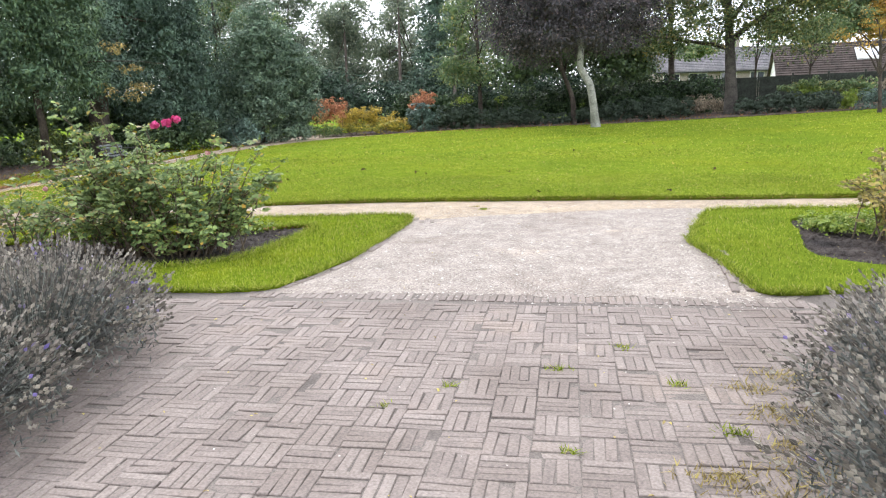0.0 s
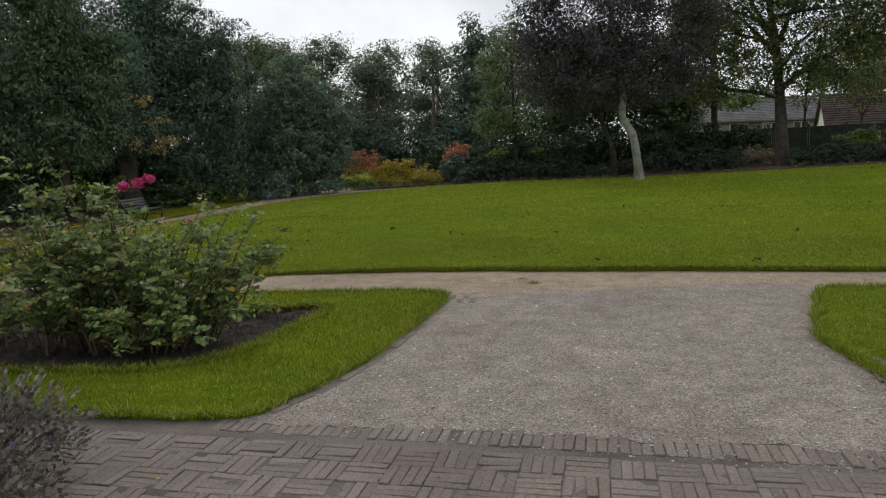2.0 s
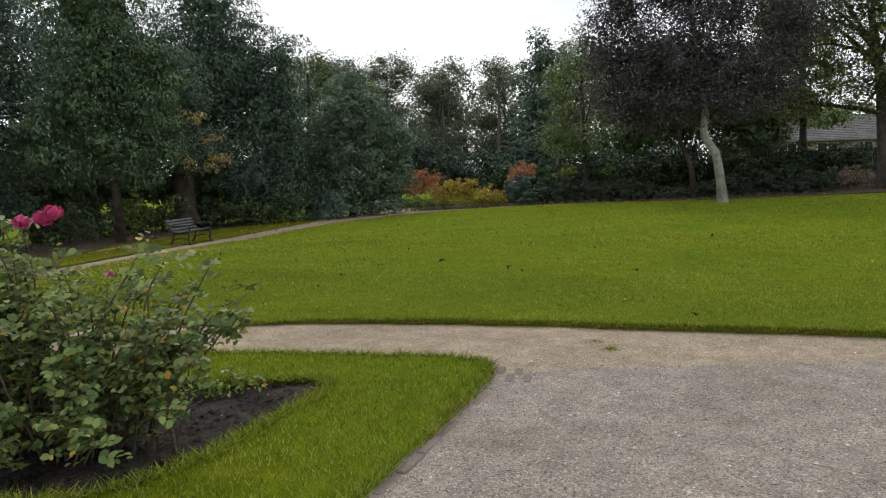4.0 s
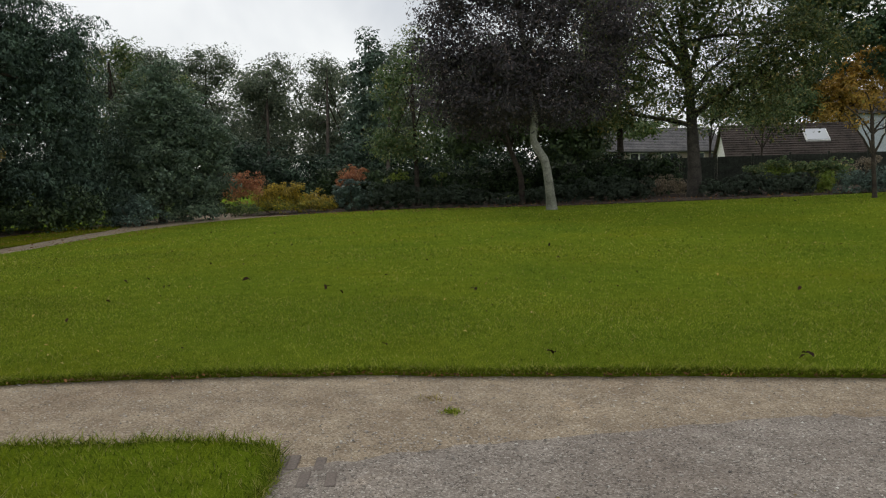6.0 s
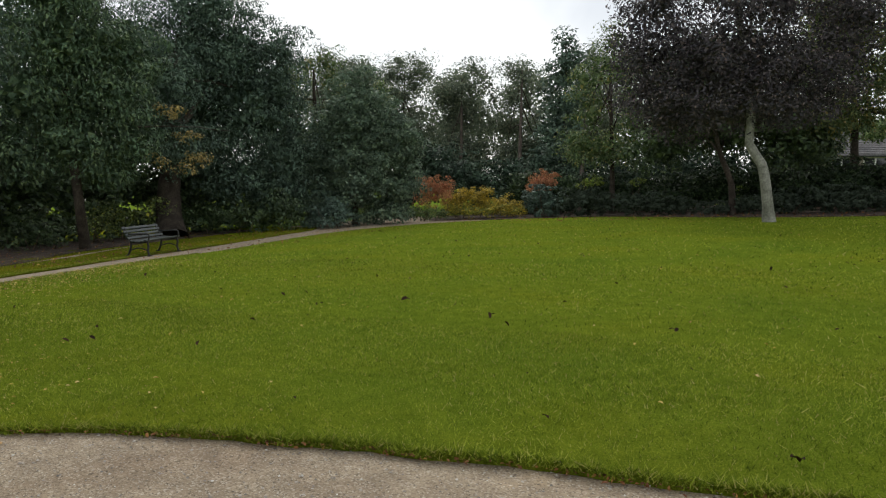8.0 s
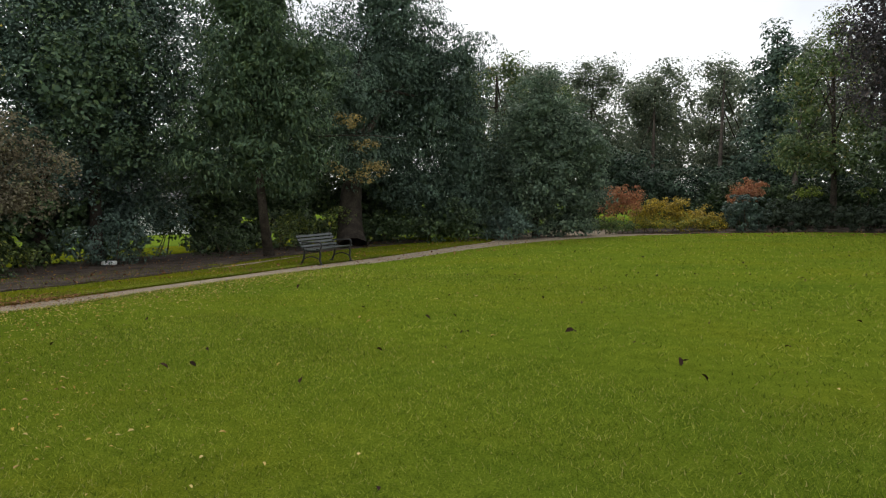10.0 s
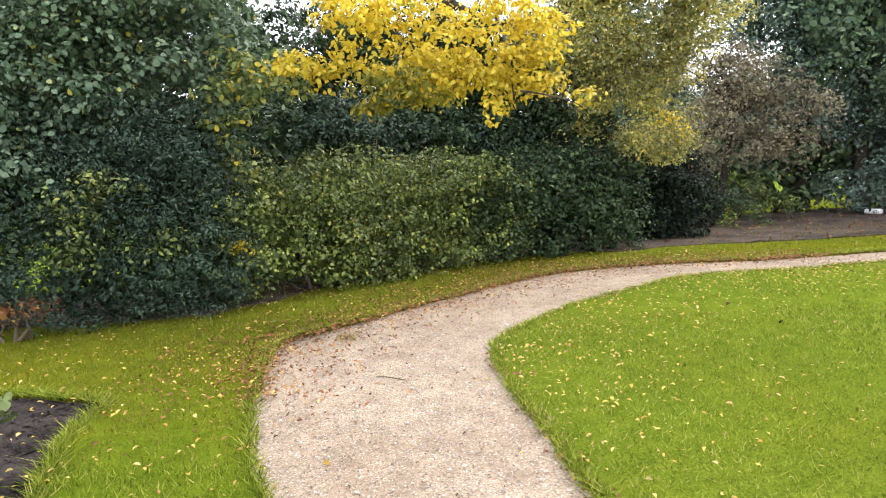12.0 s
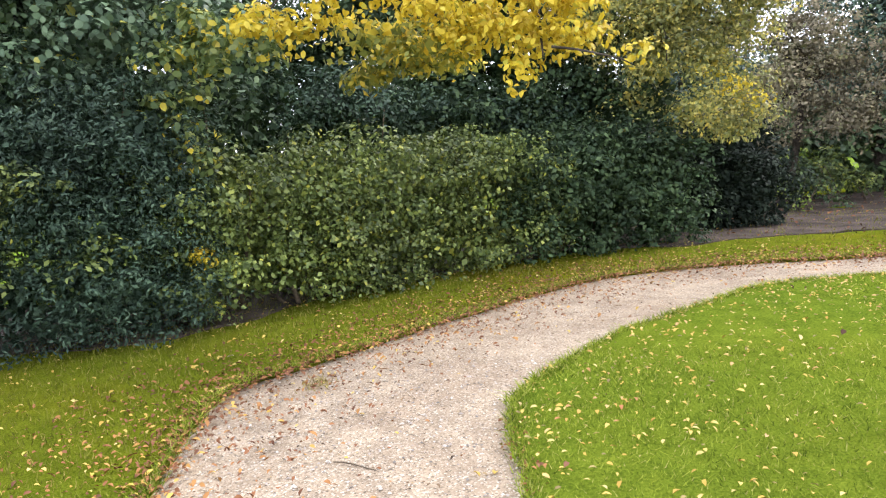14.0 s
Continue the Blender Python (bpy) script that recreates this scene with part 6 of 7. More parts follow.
# ---- lavender beside the paving ----
def lavender(at, radius, height, seed, group, label):
    rng = np.random.default_rng(seed)
    t = empty("lavender_bush", (at[0], at[1], 0.0), label, "lavender", group)
    n = int(920 * radius * radius / 0.36)
    a, rr = rng.uniform(0, 2 * math.pi, n), radius * np.sqrt(rng.uniform(0, 1, n))
    tip = np.column_stack((np.cos(a) * rr, np.sin(a) * rr, np.zeros(n)))
    dome = np.sqrt(np.clip(1 - (rr / (radius * 1.12)) ** 2, 0.05, 1))
    tip[:, 2] = height * dome * rng.uniform(0.55, 1.15, n) + 0.03 * np.sin(a * 3 + seed)
    tip[:, :2] += rng.normal(0, 0.035, (n, 2))
    tip[:, :2] *= 1 + 0.12 * rng.uniform(0, 1, (n, 1))
    root = tip * np.array([0.45, 0.45, 0.25])
    way = unit(tip - root)
    side = unit(np.cross(way, np.array([0.0, 0.0, 1.0]) + rng.normal(0, 0.2, (n, 3))))
    w = 0.0026
    V = np.empty((n, 4, 3))
    V[:, 0], V[:, 1], V[:, 2], V[:, 3] = root - side * w, root + side * w, tip + side * w * 0.6, tip - side * w * 0.6
    piece("stalk_mass", mesh_of("stalk_mass", V.reshape(-1, 3), quads=np.arange(4 * n).reshape(-1, 4), material=L_LAV), t, "thin grey stems")
    # flower heads: two crossed spindles with whorls
    heads = []
    ln = rng.uniform(0.03, 0.065, n)
    for turn in (0, 1):
        s2 = side if turn == 0 else np.cross(way, side)
        for k, (lo, hi, wd) in enumerate(((0.0, 0.55, 0.0105), (0.45, 1.1, 0.0095))):
            H = np.empty((n, 4, 3))
            H[:, 0] = tip + way * (ln * lo)[:, None]
            H[:, 1] = tip + way * (ln * (lo + hi) / 2)[:, None] + s2 * wd
            H[:, 2] = tip + way * (ln * hi)[:, None]
            H[:, 3] = tip + way * (ln * (lo + hi) / 2)[:, None] - s2 * wd
            heads.append(H)
    H = np.concatenate(heads, 1).reshape(-1, 3)
    piece("bloom_mass", mesh_of("bloom_mass", H, quads=np.arange(len(H)).reshape(-1, 4), material=L_LAVHEAD), t, "faded grey-mauve flower heads")
    m = int(n * 2.6)
    a, rr = rng.uniform(0, 2 * math.pi, m), radius * np.sqrt(rng.uniform(0, 1, m))
    dome = np.sqrt(np.clip(1 - (rr / (radius * 1.1)) ** 2, 0.04, 1))
    P = np.column_stack((np.cos(a) * rr, np.sin(a) * rr, height * 0.8 * dome * np.sqrt(rng.uniform(0.02, 1, m)) + 0.02))
    N = rng.normal(0, 1, (m, 3))
    V, Q = leaf_verts(P, N, 0.05, 0.2, 0.02, rng, -1.0)
    piece("leaves", mesh_of("leaves", V, quads=Q, material=L_LAV), t, "narrow grey-green leaves")


LAV = "lavender along the paving"
for i, (x, y, r, h) in enumerate(((-3.12, 2.2, 0.66, 0.52), (-2.66, 3.1, 0.66, 0.54), (-2.87, 4.0, 0.7, 0.56), (-3.22, 4.65, 0.62, 0.52), (-3.72, 3.4, 0.75, 0.6), (-4.02, 4.5, 0.7, 0.58), (-4.62, 4.0, 0.6, 0.58), (1.59, 3.1, 0.7, 0.52), (1.79, 4.0, 0.72, 0.52), (2.04, 4.75, 0.62, 0.48), (1.54, 2.2, 0.7, 0.55), (2.59, 4.1, 0.7, 0.52), (2.74, 4.9, 0.6, 0.5))):
    lavender((x, y), r, h, 30 + i, LAV, "grey faded lavender bush with dry flower spikes, beside brick paving")
for nm, pts in (("lavender_soil", [(-2.6, 0.0), (-2.6, 2.6), (-2.75, 4.2), (-3.2, 4.9), (-5, 5.1), (-6, 0)]), ("lavender_soil_east", [(1.5, 0.0), (1.5, 2.6), (1.6, 4.0), (2.0, 4.9), (4, 5.3), (5, 0)])):
    sheet(nm, smooth_line(pts, 0.15, True, 0.03, 4), lambda x, y: ground(x, y) + 0.012, 0.3, SOIL, label="dry soil under the lavender", bumpy=0.015, skirt=0.03)


# ---- roses ----
def rose_bush(name, spots, height, seed, label, canes=26, leaf=0.06, per=30, flowers=(), leaves=L_ROSE):
    """Arching thorny canes, each leaf of five leaflets on a stalk, and a few blooms."""
    rng = np.random.default_rng(seed)
    cx, cy = float(np.mean([s[0] for s in spots])), float(np.mean([s[1] for s in spots]))
    t = empty(name, (cx, cy, 0.0), label, "rose bush")
    P, N = [], []
    for i in range(canes):
        sx, sy, reach, hh = spots[i % len(spots)]
        a = rng.uniform(0, 2 * math.pi)
        foot = np.array([sx * 0.6 + cx * 0.4 + rng.normal(0, 0.12), sy * 0.6 + cy * 0.4 + rng.normal(0, 0.1), -0.02])
        rr = reach * math.sqrt(rng.uniform(0.05, 1))
        end = np.array([sx + math.cos(a) * rr, sy + math.sin(a) * rr, height * hh * (1 - 0.4 * (rr / reach) ** 2) * rng.uniform(0.72, 1.06)])
        L = curve_line(foot, end, 9, 0.14 * height * rng.uniform(0.3, 1), 0.02, rng)
        piece("cane", tube_mesh("cane", L, np.linspace(0.009, 0.0035, 9), 5, TWIG, t.location), t)
        for k in range(per):
            f = 0.16 + 0.84 * rng.uniform(0, 1) ** 0.65
            q = L[min(8, int(f * 8.99))] + rng.normal(0, 0.025, 3)
            b = rng.uniform(0, 2 * math.pi)
            way = np.array([math.cos(b), math.sin(b), rng.normal(0.05, 0.35)])
            side = np.array([-math.sin(b), math.cos(b), rng.normal(0, 0.2)])
            face = np.array([rng.normal(0, 0.55), rng.normal(-0.25, 0.55), 1.0])
            for u, v in ((0.9, 0.62), (0.9, -0.62), (1.65, 0.66), (1.65, -0.66), (2.35, 0.0)):
                P.append(q + (way * u + side * v) * leaf)
                N.append(face)
    P, N = np.array(P), np.array(N)
    ok = P[:, 2] > 0.04
    P, N = P[ok], N[ok] + rng.normal(0, 0.2, N[ok].shape)
    V, Q = leaf_verts(P, N, leaf * 1.12, 0.72, 0.1, rng, 0.3, True)
    piece("leaves", mesh_of("leaves", shifted(V, t.location), quads=Q, material=leaves), t)
    for fx, fy, fz, r, m in flowers:
        D = unit(rng.normal(0, 1, (30, 3)) + np.array([0.0, 0.0, 0.35]))
        FP = np.array([fx, fy, fz]) + D * r * rng.uniform(0.25, 0.5, (30, 1)) * np.array([1.0, 1.0, 0.75])
        FN = D + rng.normal(0, 0.3, (30, 3))
        V, Q = leaf_verts(FP, FN, r * 0.62, 0.95, 0.12, rng)
        piece("bloom", mesh_of("bloom", shifted(V, t.location), quads=Q, material=m), t, "pink rose bloom")
    return t


rose_bush("rose_bush", [(-4.8, 7.0, 0.5, 1.16), (-4.5, 7.05, 0.42, 1.14), (-4.1, 7.12, 0.4, 1.16), (-4.3, 7.05, 0.45, 1.06), (-5.0, 6.95, 0.45, 0.98), (-3.75, 7.25, 0.4, 1.02), (-3.4, 7.4, 0.4, 0.98), (-3.2, 7.35, 0.32, 0.8), (-4.3, 7.3, 0.6, 0.85), (-4.7, 7.4, 0.55, 0.8), (-3.9, 7.5, 0.5, 0.75),
                        (-4.2, 6.9, 0.6, 0.62), (-3.6, 7.15, 0.5, 0.6), (-4.6, 6.85, 0.6, 0.58), (-5.0, 6.9, 0.5, 0.55), (-3.45, 7.15, 0.42, 0.42), (-4.3, 6.78, 0.6, 0.38), (-3.85, 6.95, 0.55, 0.36)], 1.24, 61, "loose green rose bush with a few pink blooms in bare soil", 150, 0.04, 20,
          [(-3.92, 7.05, 1.30, 0.09, L_PINK), (-3.78, 7.0, 1.33, 0.085, L_PINK), (-4.02, 7.0, 1.28, 0.08, L_PINK), (-3.55, 7.1, 1.0, 0.05, L_DUSTPINK), (-5.0, 6.6, 0.72, 0.05, L_DUSTPINK)])
rose_bush("rose_bush", [(-5.5, 6.95, 0.5, 0.75)], 0.9, 62, "small green rose bush further along the bed", 16, 0.04, 16)
rose_bush("rose_bush", [(2.78, 8.4, 0.35, 0.9), (3.1, 8.6, 0.4, 1.0), (2.85, 7.9, 0.33, 0.85)], 1.05, 63, "sparse rose bush with yellowing leaves in the east bed", 40, 0.036, 16, leaves=L_ROSE_DRY)
shrub("ground_cover", [(2.45, 8.75, 0.05, 0.26, 0.1), (2.7, 9.0, 0.05, 0.28, 0.1), (2.35, 9.1, 0.04, 0.2, 0.09), (2.9, 8.7, 0.05, 0.2, 0.08)], L_LIME, 0.04, "low lime green ground cover in the east bed", "plant", seed=110, per_area=300, twig=0.05, per_twig=6, floor=0.0, stems=0)
shrub("ground_cover", [(-3.75, 8.3, 0.04, 0.16, 0.08), (-3.95, 8.2, 0.04, 0.16, 0.08), (-4.3, 8.0, 0.05, 0.2, 0.09)], L_LIME, 0.04, "low green seedlings in the rose bed", "plant", seed=111, per_area=200, twig=0.05, per_twig=6, floor=0.0, stems=0)


def clods(name, outline, n, size, material, label, seed):
    rng = np.random.default_rng(seed)
    lo, hi = outline.min(0), outline.max(0)
    P = rng.uniform(lo, hi, (n, 2))
    P = P[inside(outline, P[:, 0], P[:, 1])]
    base = np.array([(1, 0, 0), (-1, 0, 0), (0, 1, 0), (0, -1, 0), (0, 0, 1), (0, 0, -1)], float)
    tri = np.array([(0, 2, 4), (2, 1, 4), (1, 3, 4), (3, 0, 4)])
    k = len(P)
    r = size * rng.uniform(0.4, 1.5, (k, 1, 1)) * rng.uniform(0.6, 1.3, (k, 6, 1))
    V = base[None] * r * np.array([1, 1, 0.7])
    V[:, :, 0] += P[:, :1]
    V[:, :, 1] += P[:, 1:]
    V[:, :, 2] += ground(P[:, 0], P[:, 1])[:, None] + rng.uniform(-0.01, 0.012, (k, 1))
    T = (tri[None] + np.arange(k)[:, None, None] * 6).reshape(-1, 3)
    piece(name, mesh_of(name, V.reshape(-1, 3), quads=T, material=material), None, label, "gravel" if "stone" in name else "soil", "stuff")


clods("soil_clods", BED_W_LINE, 6000, 0.018, SOIL, "dark crumbs and clods of soil in the rose bed", 1)
clods("soil_clods", BED_E_LINE, 5000, 0.018, SOIL, "dark crumbs and clods of soil in the east bed", 2)

# ---- fallen leaves ----
def litter(name, P, top, size, material, label, seed, flat=0.25, kind="stuff"):
    rng = np.random.default_rng(seed)
    Z = top(P[:, 0], P[:, 1]) + 0.006 + rng.uniform(0, 0.012, len(P))
    N = np.column_stack((rng.normal(0, flat, (len(P), 2)), np.ones(len(P))))
    V, Q = leaf_verts(np.column_stack((P, Z)), N, size * rng.uniform(0.6, 1.15, len(P)), 0.5, 0.16, rng, 0.0, True)
    return piece(name, mesh_of(name, V, quads=Q, material=material), None, label, "fallen leaves", kind)


def along(line, n, spread, lo, hi, seed):
    rng = np.random.default_rng(seed)
    k = rng.integers(lo, hi, n)
    return line[k] + rng.normal(0, spread, (n, 2))


def near_index(line, p):
    return int(np.argmin(np.hypot(line[:, 0] - p[0], line[:, 1] - p[1])))


rl = np.random.default_rng(77)
lawn_a, lawn_b = near_index(LAWN_LINE, (-6, 10)), near_index(LAWN_LINE, (-13, 19))
P = along(LAWN_LINE, 4200, 0.9, min(lawn_a, lawn_b), max(lawn_a, lawn_b), 1)
litter("yellow_leaves", P[inside(LAWN_LINE, P[:, 0], P[:, 1])], lambda x, y: lawn_top(x, y) + 0.02, 0.034, L_FALLEN, "yellow leaves scattered on the lawn by the path", 2)
P = np.column_stack((rl.uniform(-14, 12, 900), rl.uniform(11, 36, 900)))
P = P[inside(LAWN_LINE, P[:, 0], P[:, 1])]
litter("yellow_leaves", P[:350], lambda x, y: lawn_top(x, y) + 0.02, 0.048, L_FALLEN, "single pale leaves scattered over the lawn", 3)
Q2 = along(LAWN_LINE, 1500, 0.9, min(lawn_a, lawn_b), max(lawn_a, lawn_b), 41)
litter("pale_leaves", Q2[inside(LAWN_LINE, Q2[:, 0], Q2[:, 1])], lambda x, y: lawn_top(x, y) + 0.02, 0.028, L_STRAW, "small pale dry leaves scattered on the lawn by the path", 42)
litter("brown_leaves", P[350:650], lambda x, y: lawn_top(x, y) + 0.02, 0.06, L_DARKLEAF, "dark brown leaves scattered over the lawn", 4, 0.6)
v_a, v_b, v_c = near_index(WEST_LINE, (-7.0, 8.1)), near_index(WEST_LINE, (-12.5, 14)), near_index(WEST_LINE, (-16, 24))
P = along(WEST_LINE, 2600, 0.07, v_a, v_b, 5)
litter("rust_leaves", P, west_top, 0.036, L_RUST, "rust brown leaves drifted along the path's edge", 6, 0.4)
P = along(WEST_LINE, 6200, 0.45, v_a, v_b, 7)
litter("rust_leaves", P, lambda x, y: ground(x, y) + 0.035, 0.034, L_RUST, "rust brown leaves blown over path and verge", 8, 0.4)
P = np.column_stack((rl.uniform(-14, -5.5, 2600), rl.uniform(5.5, 13, 2600)))
P = P[inside(WEST_LINE, P[:, 0], P[:, 1])]
litter("yellow_leaves", P[:1500], lambda x, y: ground(x, y) + 0.045, 0.036, L_FALLEN, "yellow leaves scattered on the verge under the hedge", 9)
litter("brown_leaves", np.column_stack((rl.uniform(-23, -14, 1200), rl.uniform(11, 33, 1200))), lambda x, y: ground(x, y) + 0.06, 0.07, L_RUST, "brown leaf litter under the trees", 10, 0.5)
P = np.column_stack((rl.uniform(-14, -4.5, 260), rl.uniform(8, 17, 260)))
litter("path_leaves", P[~inside(WEST_LINE, P[:, 0], P[:, 1]) & ~inside(LAWN_LINE, P[:, 0], P[:, 1])], lambda x, y: ground(x, y), 0.038, L_FALLEN, "yellow leaves lying on the gravel path", 11)
P = np.column_stack((rl.uniform(-13, -4.5, 5200), rl.uniform(8, 15, 5200)))
litter("path_scraps", P[~inside(WEST_LINE, P[:, 0], P[:, 1]) & ~inside(LAWN_LINE, P[:, 0], P[:, 1])], lambda x, y: ground(x, y) - 0.002, 0.02, L_SCRAP, "small brown leaf scraps and bits on the gravel path", 14)
P = np.column_stack((rl.uniform(-14, 24, 900), rl.uniform(36.5, 40.5, 900)))
litter("brown_leaves", P, lambda x, y: lawn_top(x, y) + 0.01, 0.1, L_RUST, "brown leaves along the far edge of the lawn", 12, 0.5)
P = np.column_stack((rl.uniform(-3.6, 2.6, 240), rl.uniform(1.8, 9.5, 240)))
litter("dry_bits", P, lambda x, y: ground(x, y), 0.022, L_STRAW, "small dry leaf scraps on paving and gravel", 13)
P = along(BED_W_LINE, 220, 0.06, near_index(BED_W_LINE, (-5.5, 7.7)), near_index(BED_W_LINE, (-3.1, 8.3)), 21)
litter("bed_leaves", P[inside(BED_W_LINE, P[:, 0], P[:, 1])], lambda x, y: ground(x, y) + 0.015, 0.06, L_RUST, "brown leaves caught at the bed's edge", 22, 0.7)
P = along(LAWN_LINE, 1600, 0.035, near_index(LAWN_LINE, (5, 11.6)), near_index(LAWN_LINE, (-8, 9.7)), 31)
litter("edge_leaves", P, lambda x, y: ground(x, y) + 0.015, 0.03, L_RUST, "brown leaf scraps along the lawn's edge", 32, 0.6)
for x, y in ((-0.86, 11.36), (-1.78, 14.4), (0.94, 11.41), (-5.76, 14.52), (-4.94, 15.15), (-3.62, 14.51)):
    P = np.array([(x, y), (x + 0.04, y + 0.03)])
    litter("fallen_leaf", P, lambda a, b: lawn_top(a, b) + 0.025, 0.085, L_DARKLEAF, "large dark curled leaf lying on the lawn", int(abs(x) * 100), 0.7, "")


def patch(x0, y0, x1, y1):
    return np.array([(x0, y0), (x1, y0), (x1, y1), (x0, y1)], float)


clods("stone_chips", patch(-2.0, 5.75, 1.3, 6.25), 2600, 0.006, CHIPS, "loose gravel spilled over the edge of the bricks", 41)
clods("stone_chips", patch(-2.0, 6.2, 1.1, 9.8), 7000, 0.0075, CHIPS, "loose stone chips on the gravel apron", 42)
clods("stone_chips", patch(-2.0, 2.8, 1.0, 5.75), 350, 0.005, CHIPS, "stray stone chips on the brick paving", 43)
clods("stone_chips", patch(-9.0, 8.0, -4.5, 10.5), 4200, 0.0075, CHIPS, "loose stone chips on the footpath", 44)
clods("stone_chips", patch(-4.5, 9.6, 2.5, 11.1), 3800, 0.007, CHIPS, "loose stone chips on the footpath", 45)


def tuft(at, r, n, h, mat, label, seed, name="grass_tuft"):
    rng = np.random.default_rng(seed)
    P = np.column_stack((rng.normal(at[0], r, n), rng.normal(at[1], r * 0.7, n)))
    z = ground(P[:, 0], P[:, 1]) + 0.004
    a, w = rng.uniform(0, 6.28, n), 0.004
    V = np.empty((n, 3, 3))
    V[:, 0] = np.column_stack((P[:, 0] - np.cos(a) * w, P[:, 1] - np.sin(a) * w, z))
    V[:, 1] = np.column_stack((P[:, 0] + np.cos(a) * w, P[:, 1] + np.sin(a) * w, z))
    lean = rng.normal(0, 0.8, (n, 2)) * h
    V[:, 2] = np.column_stack((P[:, 0] + lean[:, 0], P[:, 1] + lean[:, 1], z + h * rng.uniform(0.4, 1.3, n)))
    piece(name, mesh_of(name, V.reshape(-1, 3), quads=np.arange(3 * n).reshape(-1, 3), material=mat), None, label, "grass tuft", "stuff")


tuft((-1.44, 10.18), 0.036, 120, 0.022, BLADE, "small green grass tuft growing in the gravel path", 1)
tuft((-1.60, 10.43), 0.05, 60, 0.02, L_STRAW, "small dry grass tuft in the gravel path", 2)
tuft((-8.52, 8.43), 0.07, 160, 0.03, L_STRAW, "flat dry grass tuft in the gravel path", 3)
for i, (x, y, r, n, m) in enumerate(((0.72, 3.5, 0.07, 160, L_STRAW), (0.95, 3.35, 0.12, 260, L_STRAW), (1.05, 3.6, 0.1, 200, L_STRAW), (1.05, 4.1, 0.09, 160, L_STRAW), (1.15, 4.6, 0.08, 120, L_STRAW), (0.8, 3.9, 0.04, 60, BLADE), (0.95, 4.4, 0.06, 90, L_STRAW), (1.0, 3.8, 0.05, 70, L_STRAW), (0.35, 4.9, 0.03, 40, BLADE),
                                     (0.02, 4.5, 0.03, 40, BLADE), (-0.5, 4.2, 0.02, 30, BLADE), (0.62, 4.4, 0.03, 36, BLADE), (-0.75, 3.9, 0.02, 24, BLADE), (0.15, 3.6, 0.025, 30, BLADE))):
    tuft((x, y), r, n, 0.03, m, "weedy grass tuft in the paving joints", 20 + i)
twig_at = (-7.37, 8.99)
piece("fallen_twig", tube_mesh("fallen_twig", curve_line((twig_at[0] - 0.05, twig_at[1] - 0.12, 0.008), (twig_at[0] + 0.03, twig_at[1] + 0.14, 0.008), 7, 0.0, 0.006), np.linspace(0.004, 0.002, 7), 5, TWIG), None, "thin brown twig lying on the gravel path", "twig")
pale = np.array([(-8.99, 7.66)])
litter("fallen_leaf", pale, lambda a, b: ground(a, b) + 0.04, 0.11, leaf_mat("pale_leaf", [(0.0, (0.6, 0.5, 0.36)), (1.0, (0.66, 0.56, 0.42))], 0.05, 0.6, 0.1), "large pale leaf lying on the verge", 5, 0.2, "")
stone_at = (-22.59, 19.43)
stone = box_mesh("white_slab", (0.42, 0.22, 0.12), WHITE_PAINT, (0, 0, 0.06), 0.025)
ob = piece("white_slab", stone, None, "small pale stone slab lying under the trees", "stone")
ob.location, ob.rotation_euler = (*stone_at, float(ground(*stone_at)) + 0.05), (0, 0, radians(60))


# ---- edging bricks between gravel and grass ----
def edging(line, n0, label):
    e = empty("edging", (float(line[0][0]), float(line[0][1]), 0.0), label, "edging")
    L = smooth_line(line, 0.215, closed=False)
    for i in range(len(L) - 1):
        d = L[i + 1] - L[i]
        me = box_mesh("brick", (float(np.linalg.norm(d)) - 0.012, 0.055, 0.07), BRICK, (0, 0, 0), 0.006)
        b = piece("brick", me, e)
        m = (L[i] + L[i + 1]) / 2
        b.location = (m[0] - e.location.x + random.uniform(-0.01, 0.01), m[1] - e.location.y, float(ground(m[0], m[1])) - 0.013 - n0 + random.uniform(-0.01, 0.008))
        b.rotation_euler = (random.uniform(-0.04, 0.04), random.uniform(-0.02, 0.02), math.atan2(d[1], d[0]) + random.uniform(-0.04, 0.04))


edging([(-2.27, 5.95), (-2.16, 6.3), (-2.06, 6.9), (-2.04, 7.9), (-2.06, 8.95)], 0.012, "row of old edging bricks between gravel and grass")
edging([(1.24, 6.26), (1.26, 6.80), (1.23, 7.42), (1.20, 7.77)], 0, "row of edging bricks beside the gravel, east side")
edging([(1.13, 6.22), (1.16, 6.76), (1.15, 7.38)], 0, "second row of edging bricks beside the gravel, east side")
for k in range(5):
    edging([(-2.12 + 0.065 * k, 9.02 + 0.01 * k), (-2.2 + 0.065 * k, 9.42)], 0.018, "patch of old bricks at the corner of the grass")

# ---- basket-weave brick paving ----
ROT, CELL, PER = radians(4.0), 0.2, 4
HOME = (-0.125, 3.825)
paving = empty("brick_paving", (0, 0, 0), "basket-weave paving of worn grey-brown bricks", "paving")
paving["kind"] = "structure"
sheet("paving_bed", smooth_line([(-5, -6), (4, -6), (4.2, 6.2), (1.3, 6.16), (-2.3, 5.92), (-5.2, 5.3)], 0.4, True, 0.0, 1), lambda x, y: ground(x, y) + 0.0015, 1.0, BED_SAND, label="sandy joints under the brick paving", skirt=0.02)
rb = np.random.default_rng(5)
hx, hy, bv = (CELL - 0.005) / 2, (CELL / PER - 0.004) / 2, 0.003
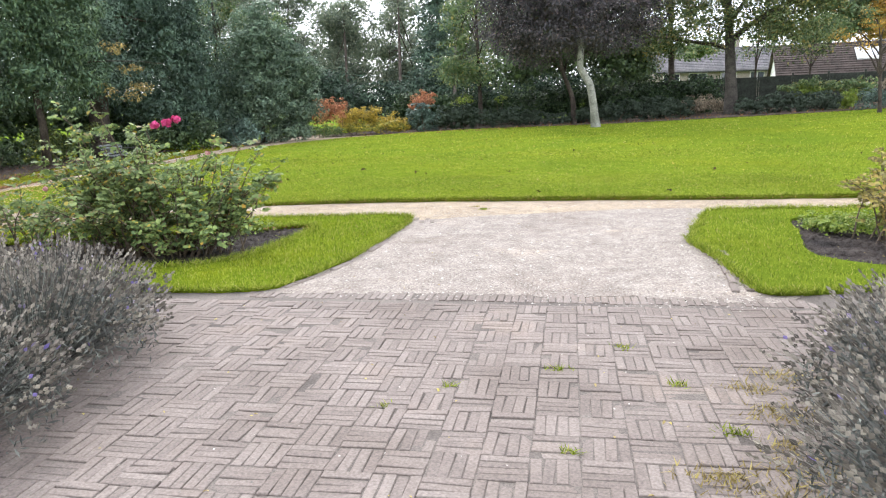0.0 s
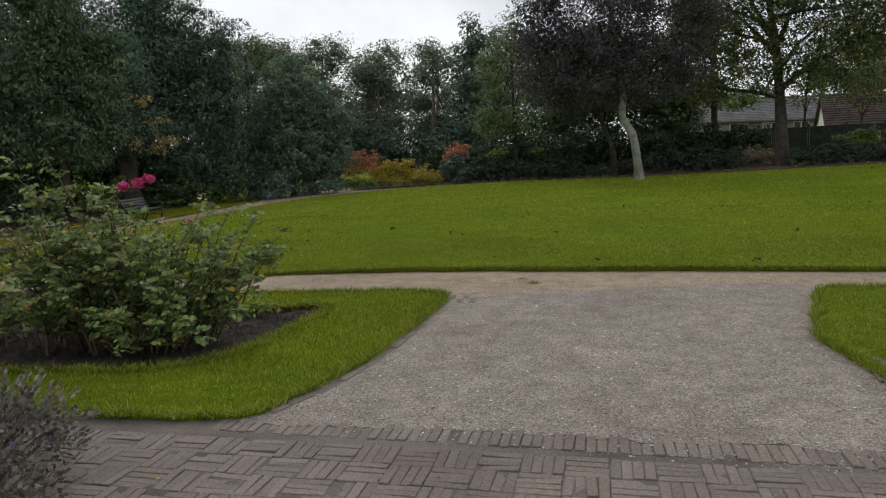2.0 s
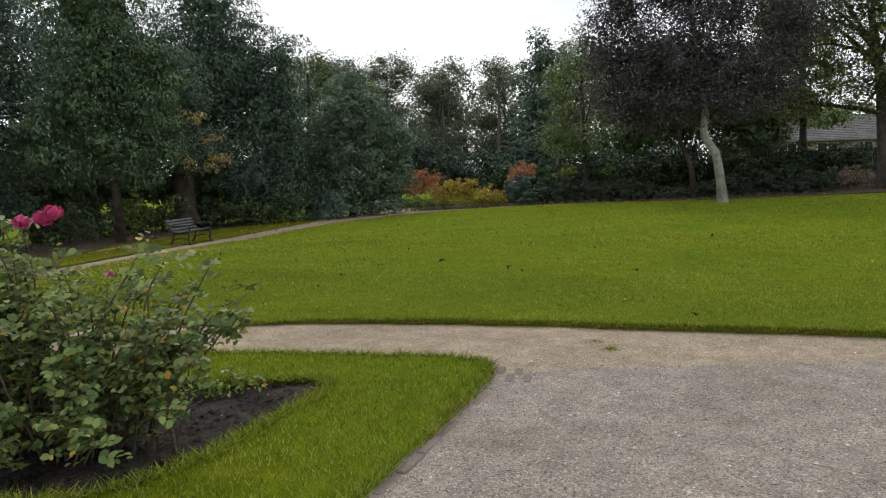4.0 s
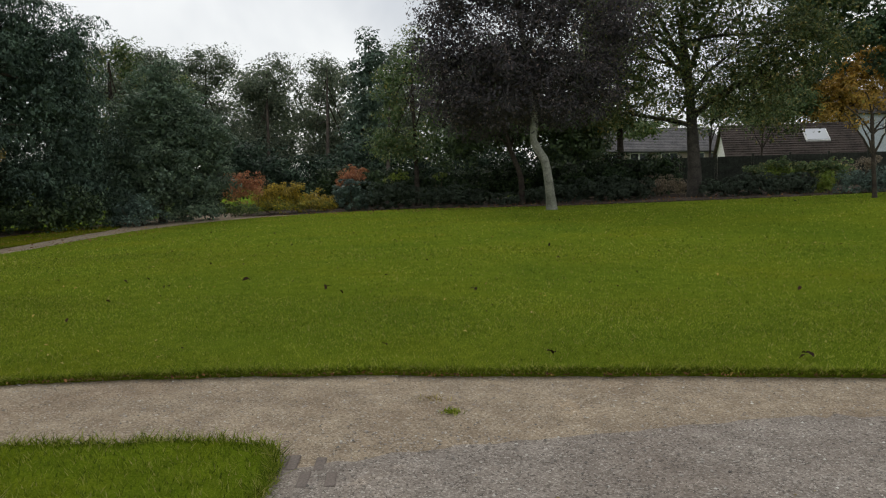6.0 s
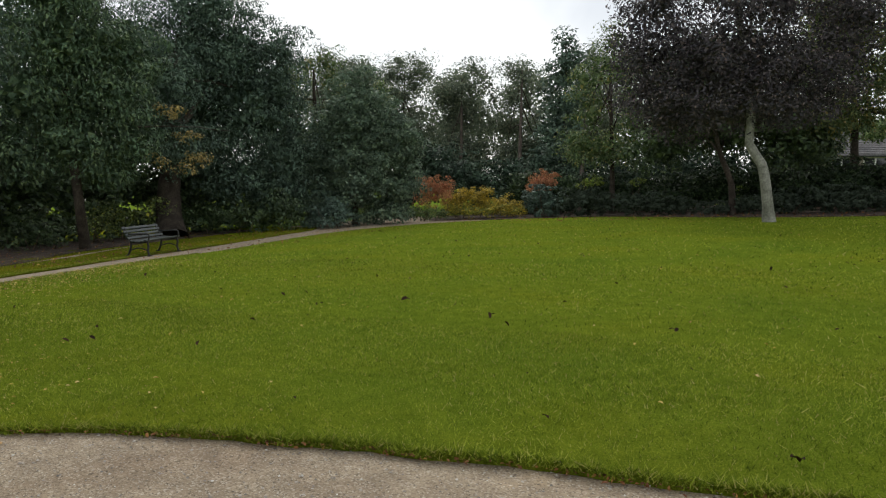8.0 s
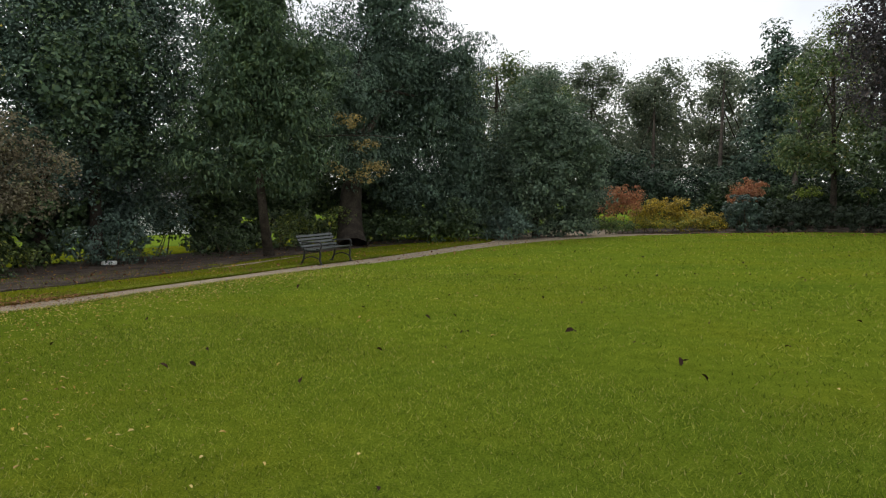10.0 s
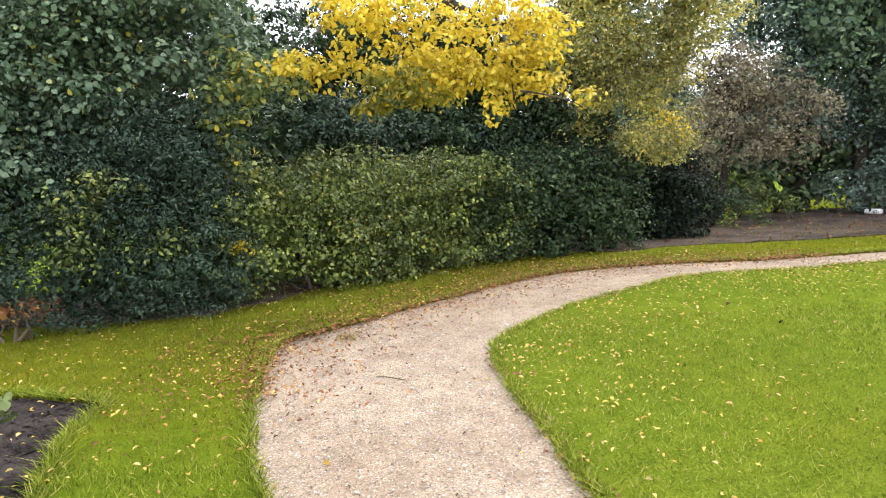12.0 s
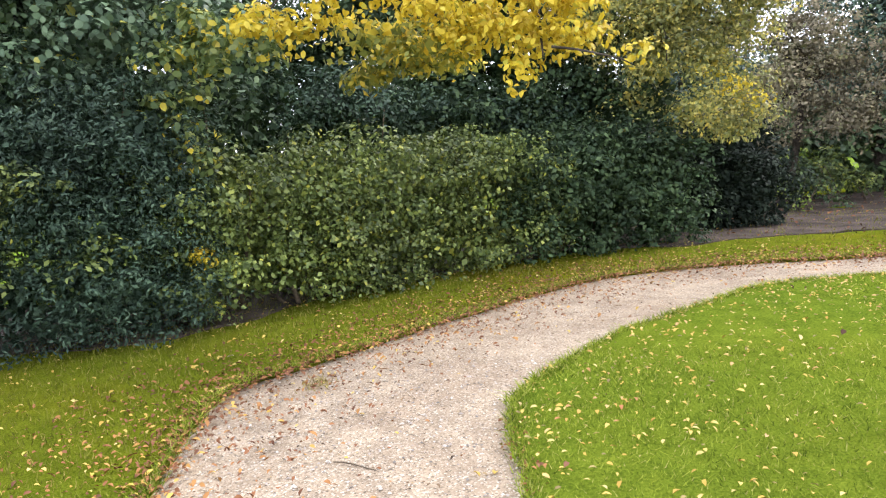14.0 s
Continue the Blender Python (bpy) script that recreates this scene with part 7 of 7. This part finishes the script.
src = mesh_of("brick", [(-hx, -hy, -0.045), (hx, -hy, -0.045), (hx, hy, -0.045), (-hx, hy, -0.045), (-hx, -hy, -bv), (hx, -hy, -bv), (hx, hy, -bv), (-hx, hy, -bv),
                              (-hx + bv, -hy + bv, 0), (hx - bv, -hy + bv, 0), (hx - bv, hy - bv, 0), (-hx + bv, hy - bv, 0)],
                    [(8, 9, 10, 11)] + [(a, (a + 1) % 4, (a + 1) % 4 + 4, a + 4) for a in range(4)] + [(a + 4, (a + 1) % 4 + 4, (a + 1) % 4 + 8, a + 8) for a in range(4)], material=BRICK)
cr, sr = math.cos(ROT), math.sin(ROT)
rest_V, rest_F = [], []
sv = np.array([v.co[:] for v in src.vertices])
sf = [tuple(p.vertices) for p in src.polygons]
count = 0
for j in range(-14, 14):
    for i in range(-20, 16):
        cx, cy = i * CELL, j * CELL
        wx, wy = HOME[0] + cx * cr - cy * sr, HOME[1] + cx * sr + cy * cr
        edge = 5.72 + 0.06 * wx
        if wy > edge or wx < -3.9 or wx > 2.6 or wy < 1.2:
            continue
        flip = (i + j) % 2 == 0
        for k in range(PER):
            o = (k - (PER - 1) / 2) * CELL / PER
            lx, ly = (cx, cy + o) if flip else (cx + o, cy)
            px, py = HOME[0] + lx * cr - ly * sr, HOME[1] + lx * sr + ly * cr
            z = 0.006 + rb.normal(0, 0.002) + 0.003 * noise.noise((px * 0.8, py * 0.8, 7))
            ang = ROT + (0 if flip else math.pi / 2) + rb.normal(0, 0.026)
            px, py = px + rb.normal(0, 0.0022), py + rb.normal(0, 0.0022)
            tx, ty = rb.normal(0, 0.018, 2)
            near = -0.9 < px < 0.9 and 3.3 < py < 5.2
            if near and count < 300:
                b = piece("brick", src, paving)
                b.location, b.rotation_euler = (px, py, z), (tx, ty, ang)
                count += 1
            else:
                M = np.array(Euler((tx, ty, ang)).to_matrix())
                s = len(rest_V) * len(sv)
                rest_V.append(sv @ M.T + np.array([px, py, z]))
                rest_F += [tuple(s + q for q in f) for f in sf]
for k in range(78):                                        # a row of bricks on end closes the paving
    px = -2.45 + k * 0.0525
    b = piece("brick", src, paving)
    b.location = (px, 5.905 + 0.06 * px + rb.normal(0, 0.006), 0.006 + rb.normal(0, 0.002))
    b.rotation_euler = (rb.normal(0, 0.018), rb.normal(0, 0.018), ROT + math.pi / 2 + rb.normal(0, 0.03))
piece("bricks", mesh_of("bricks", np.concatenate(rest_V), rest_F, material=BRICK), paving, kind="stuff")
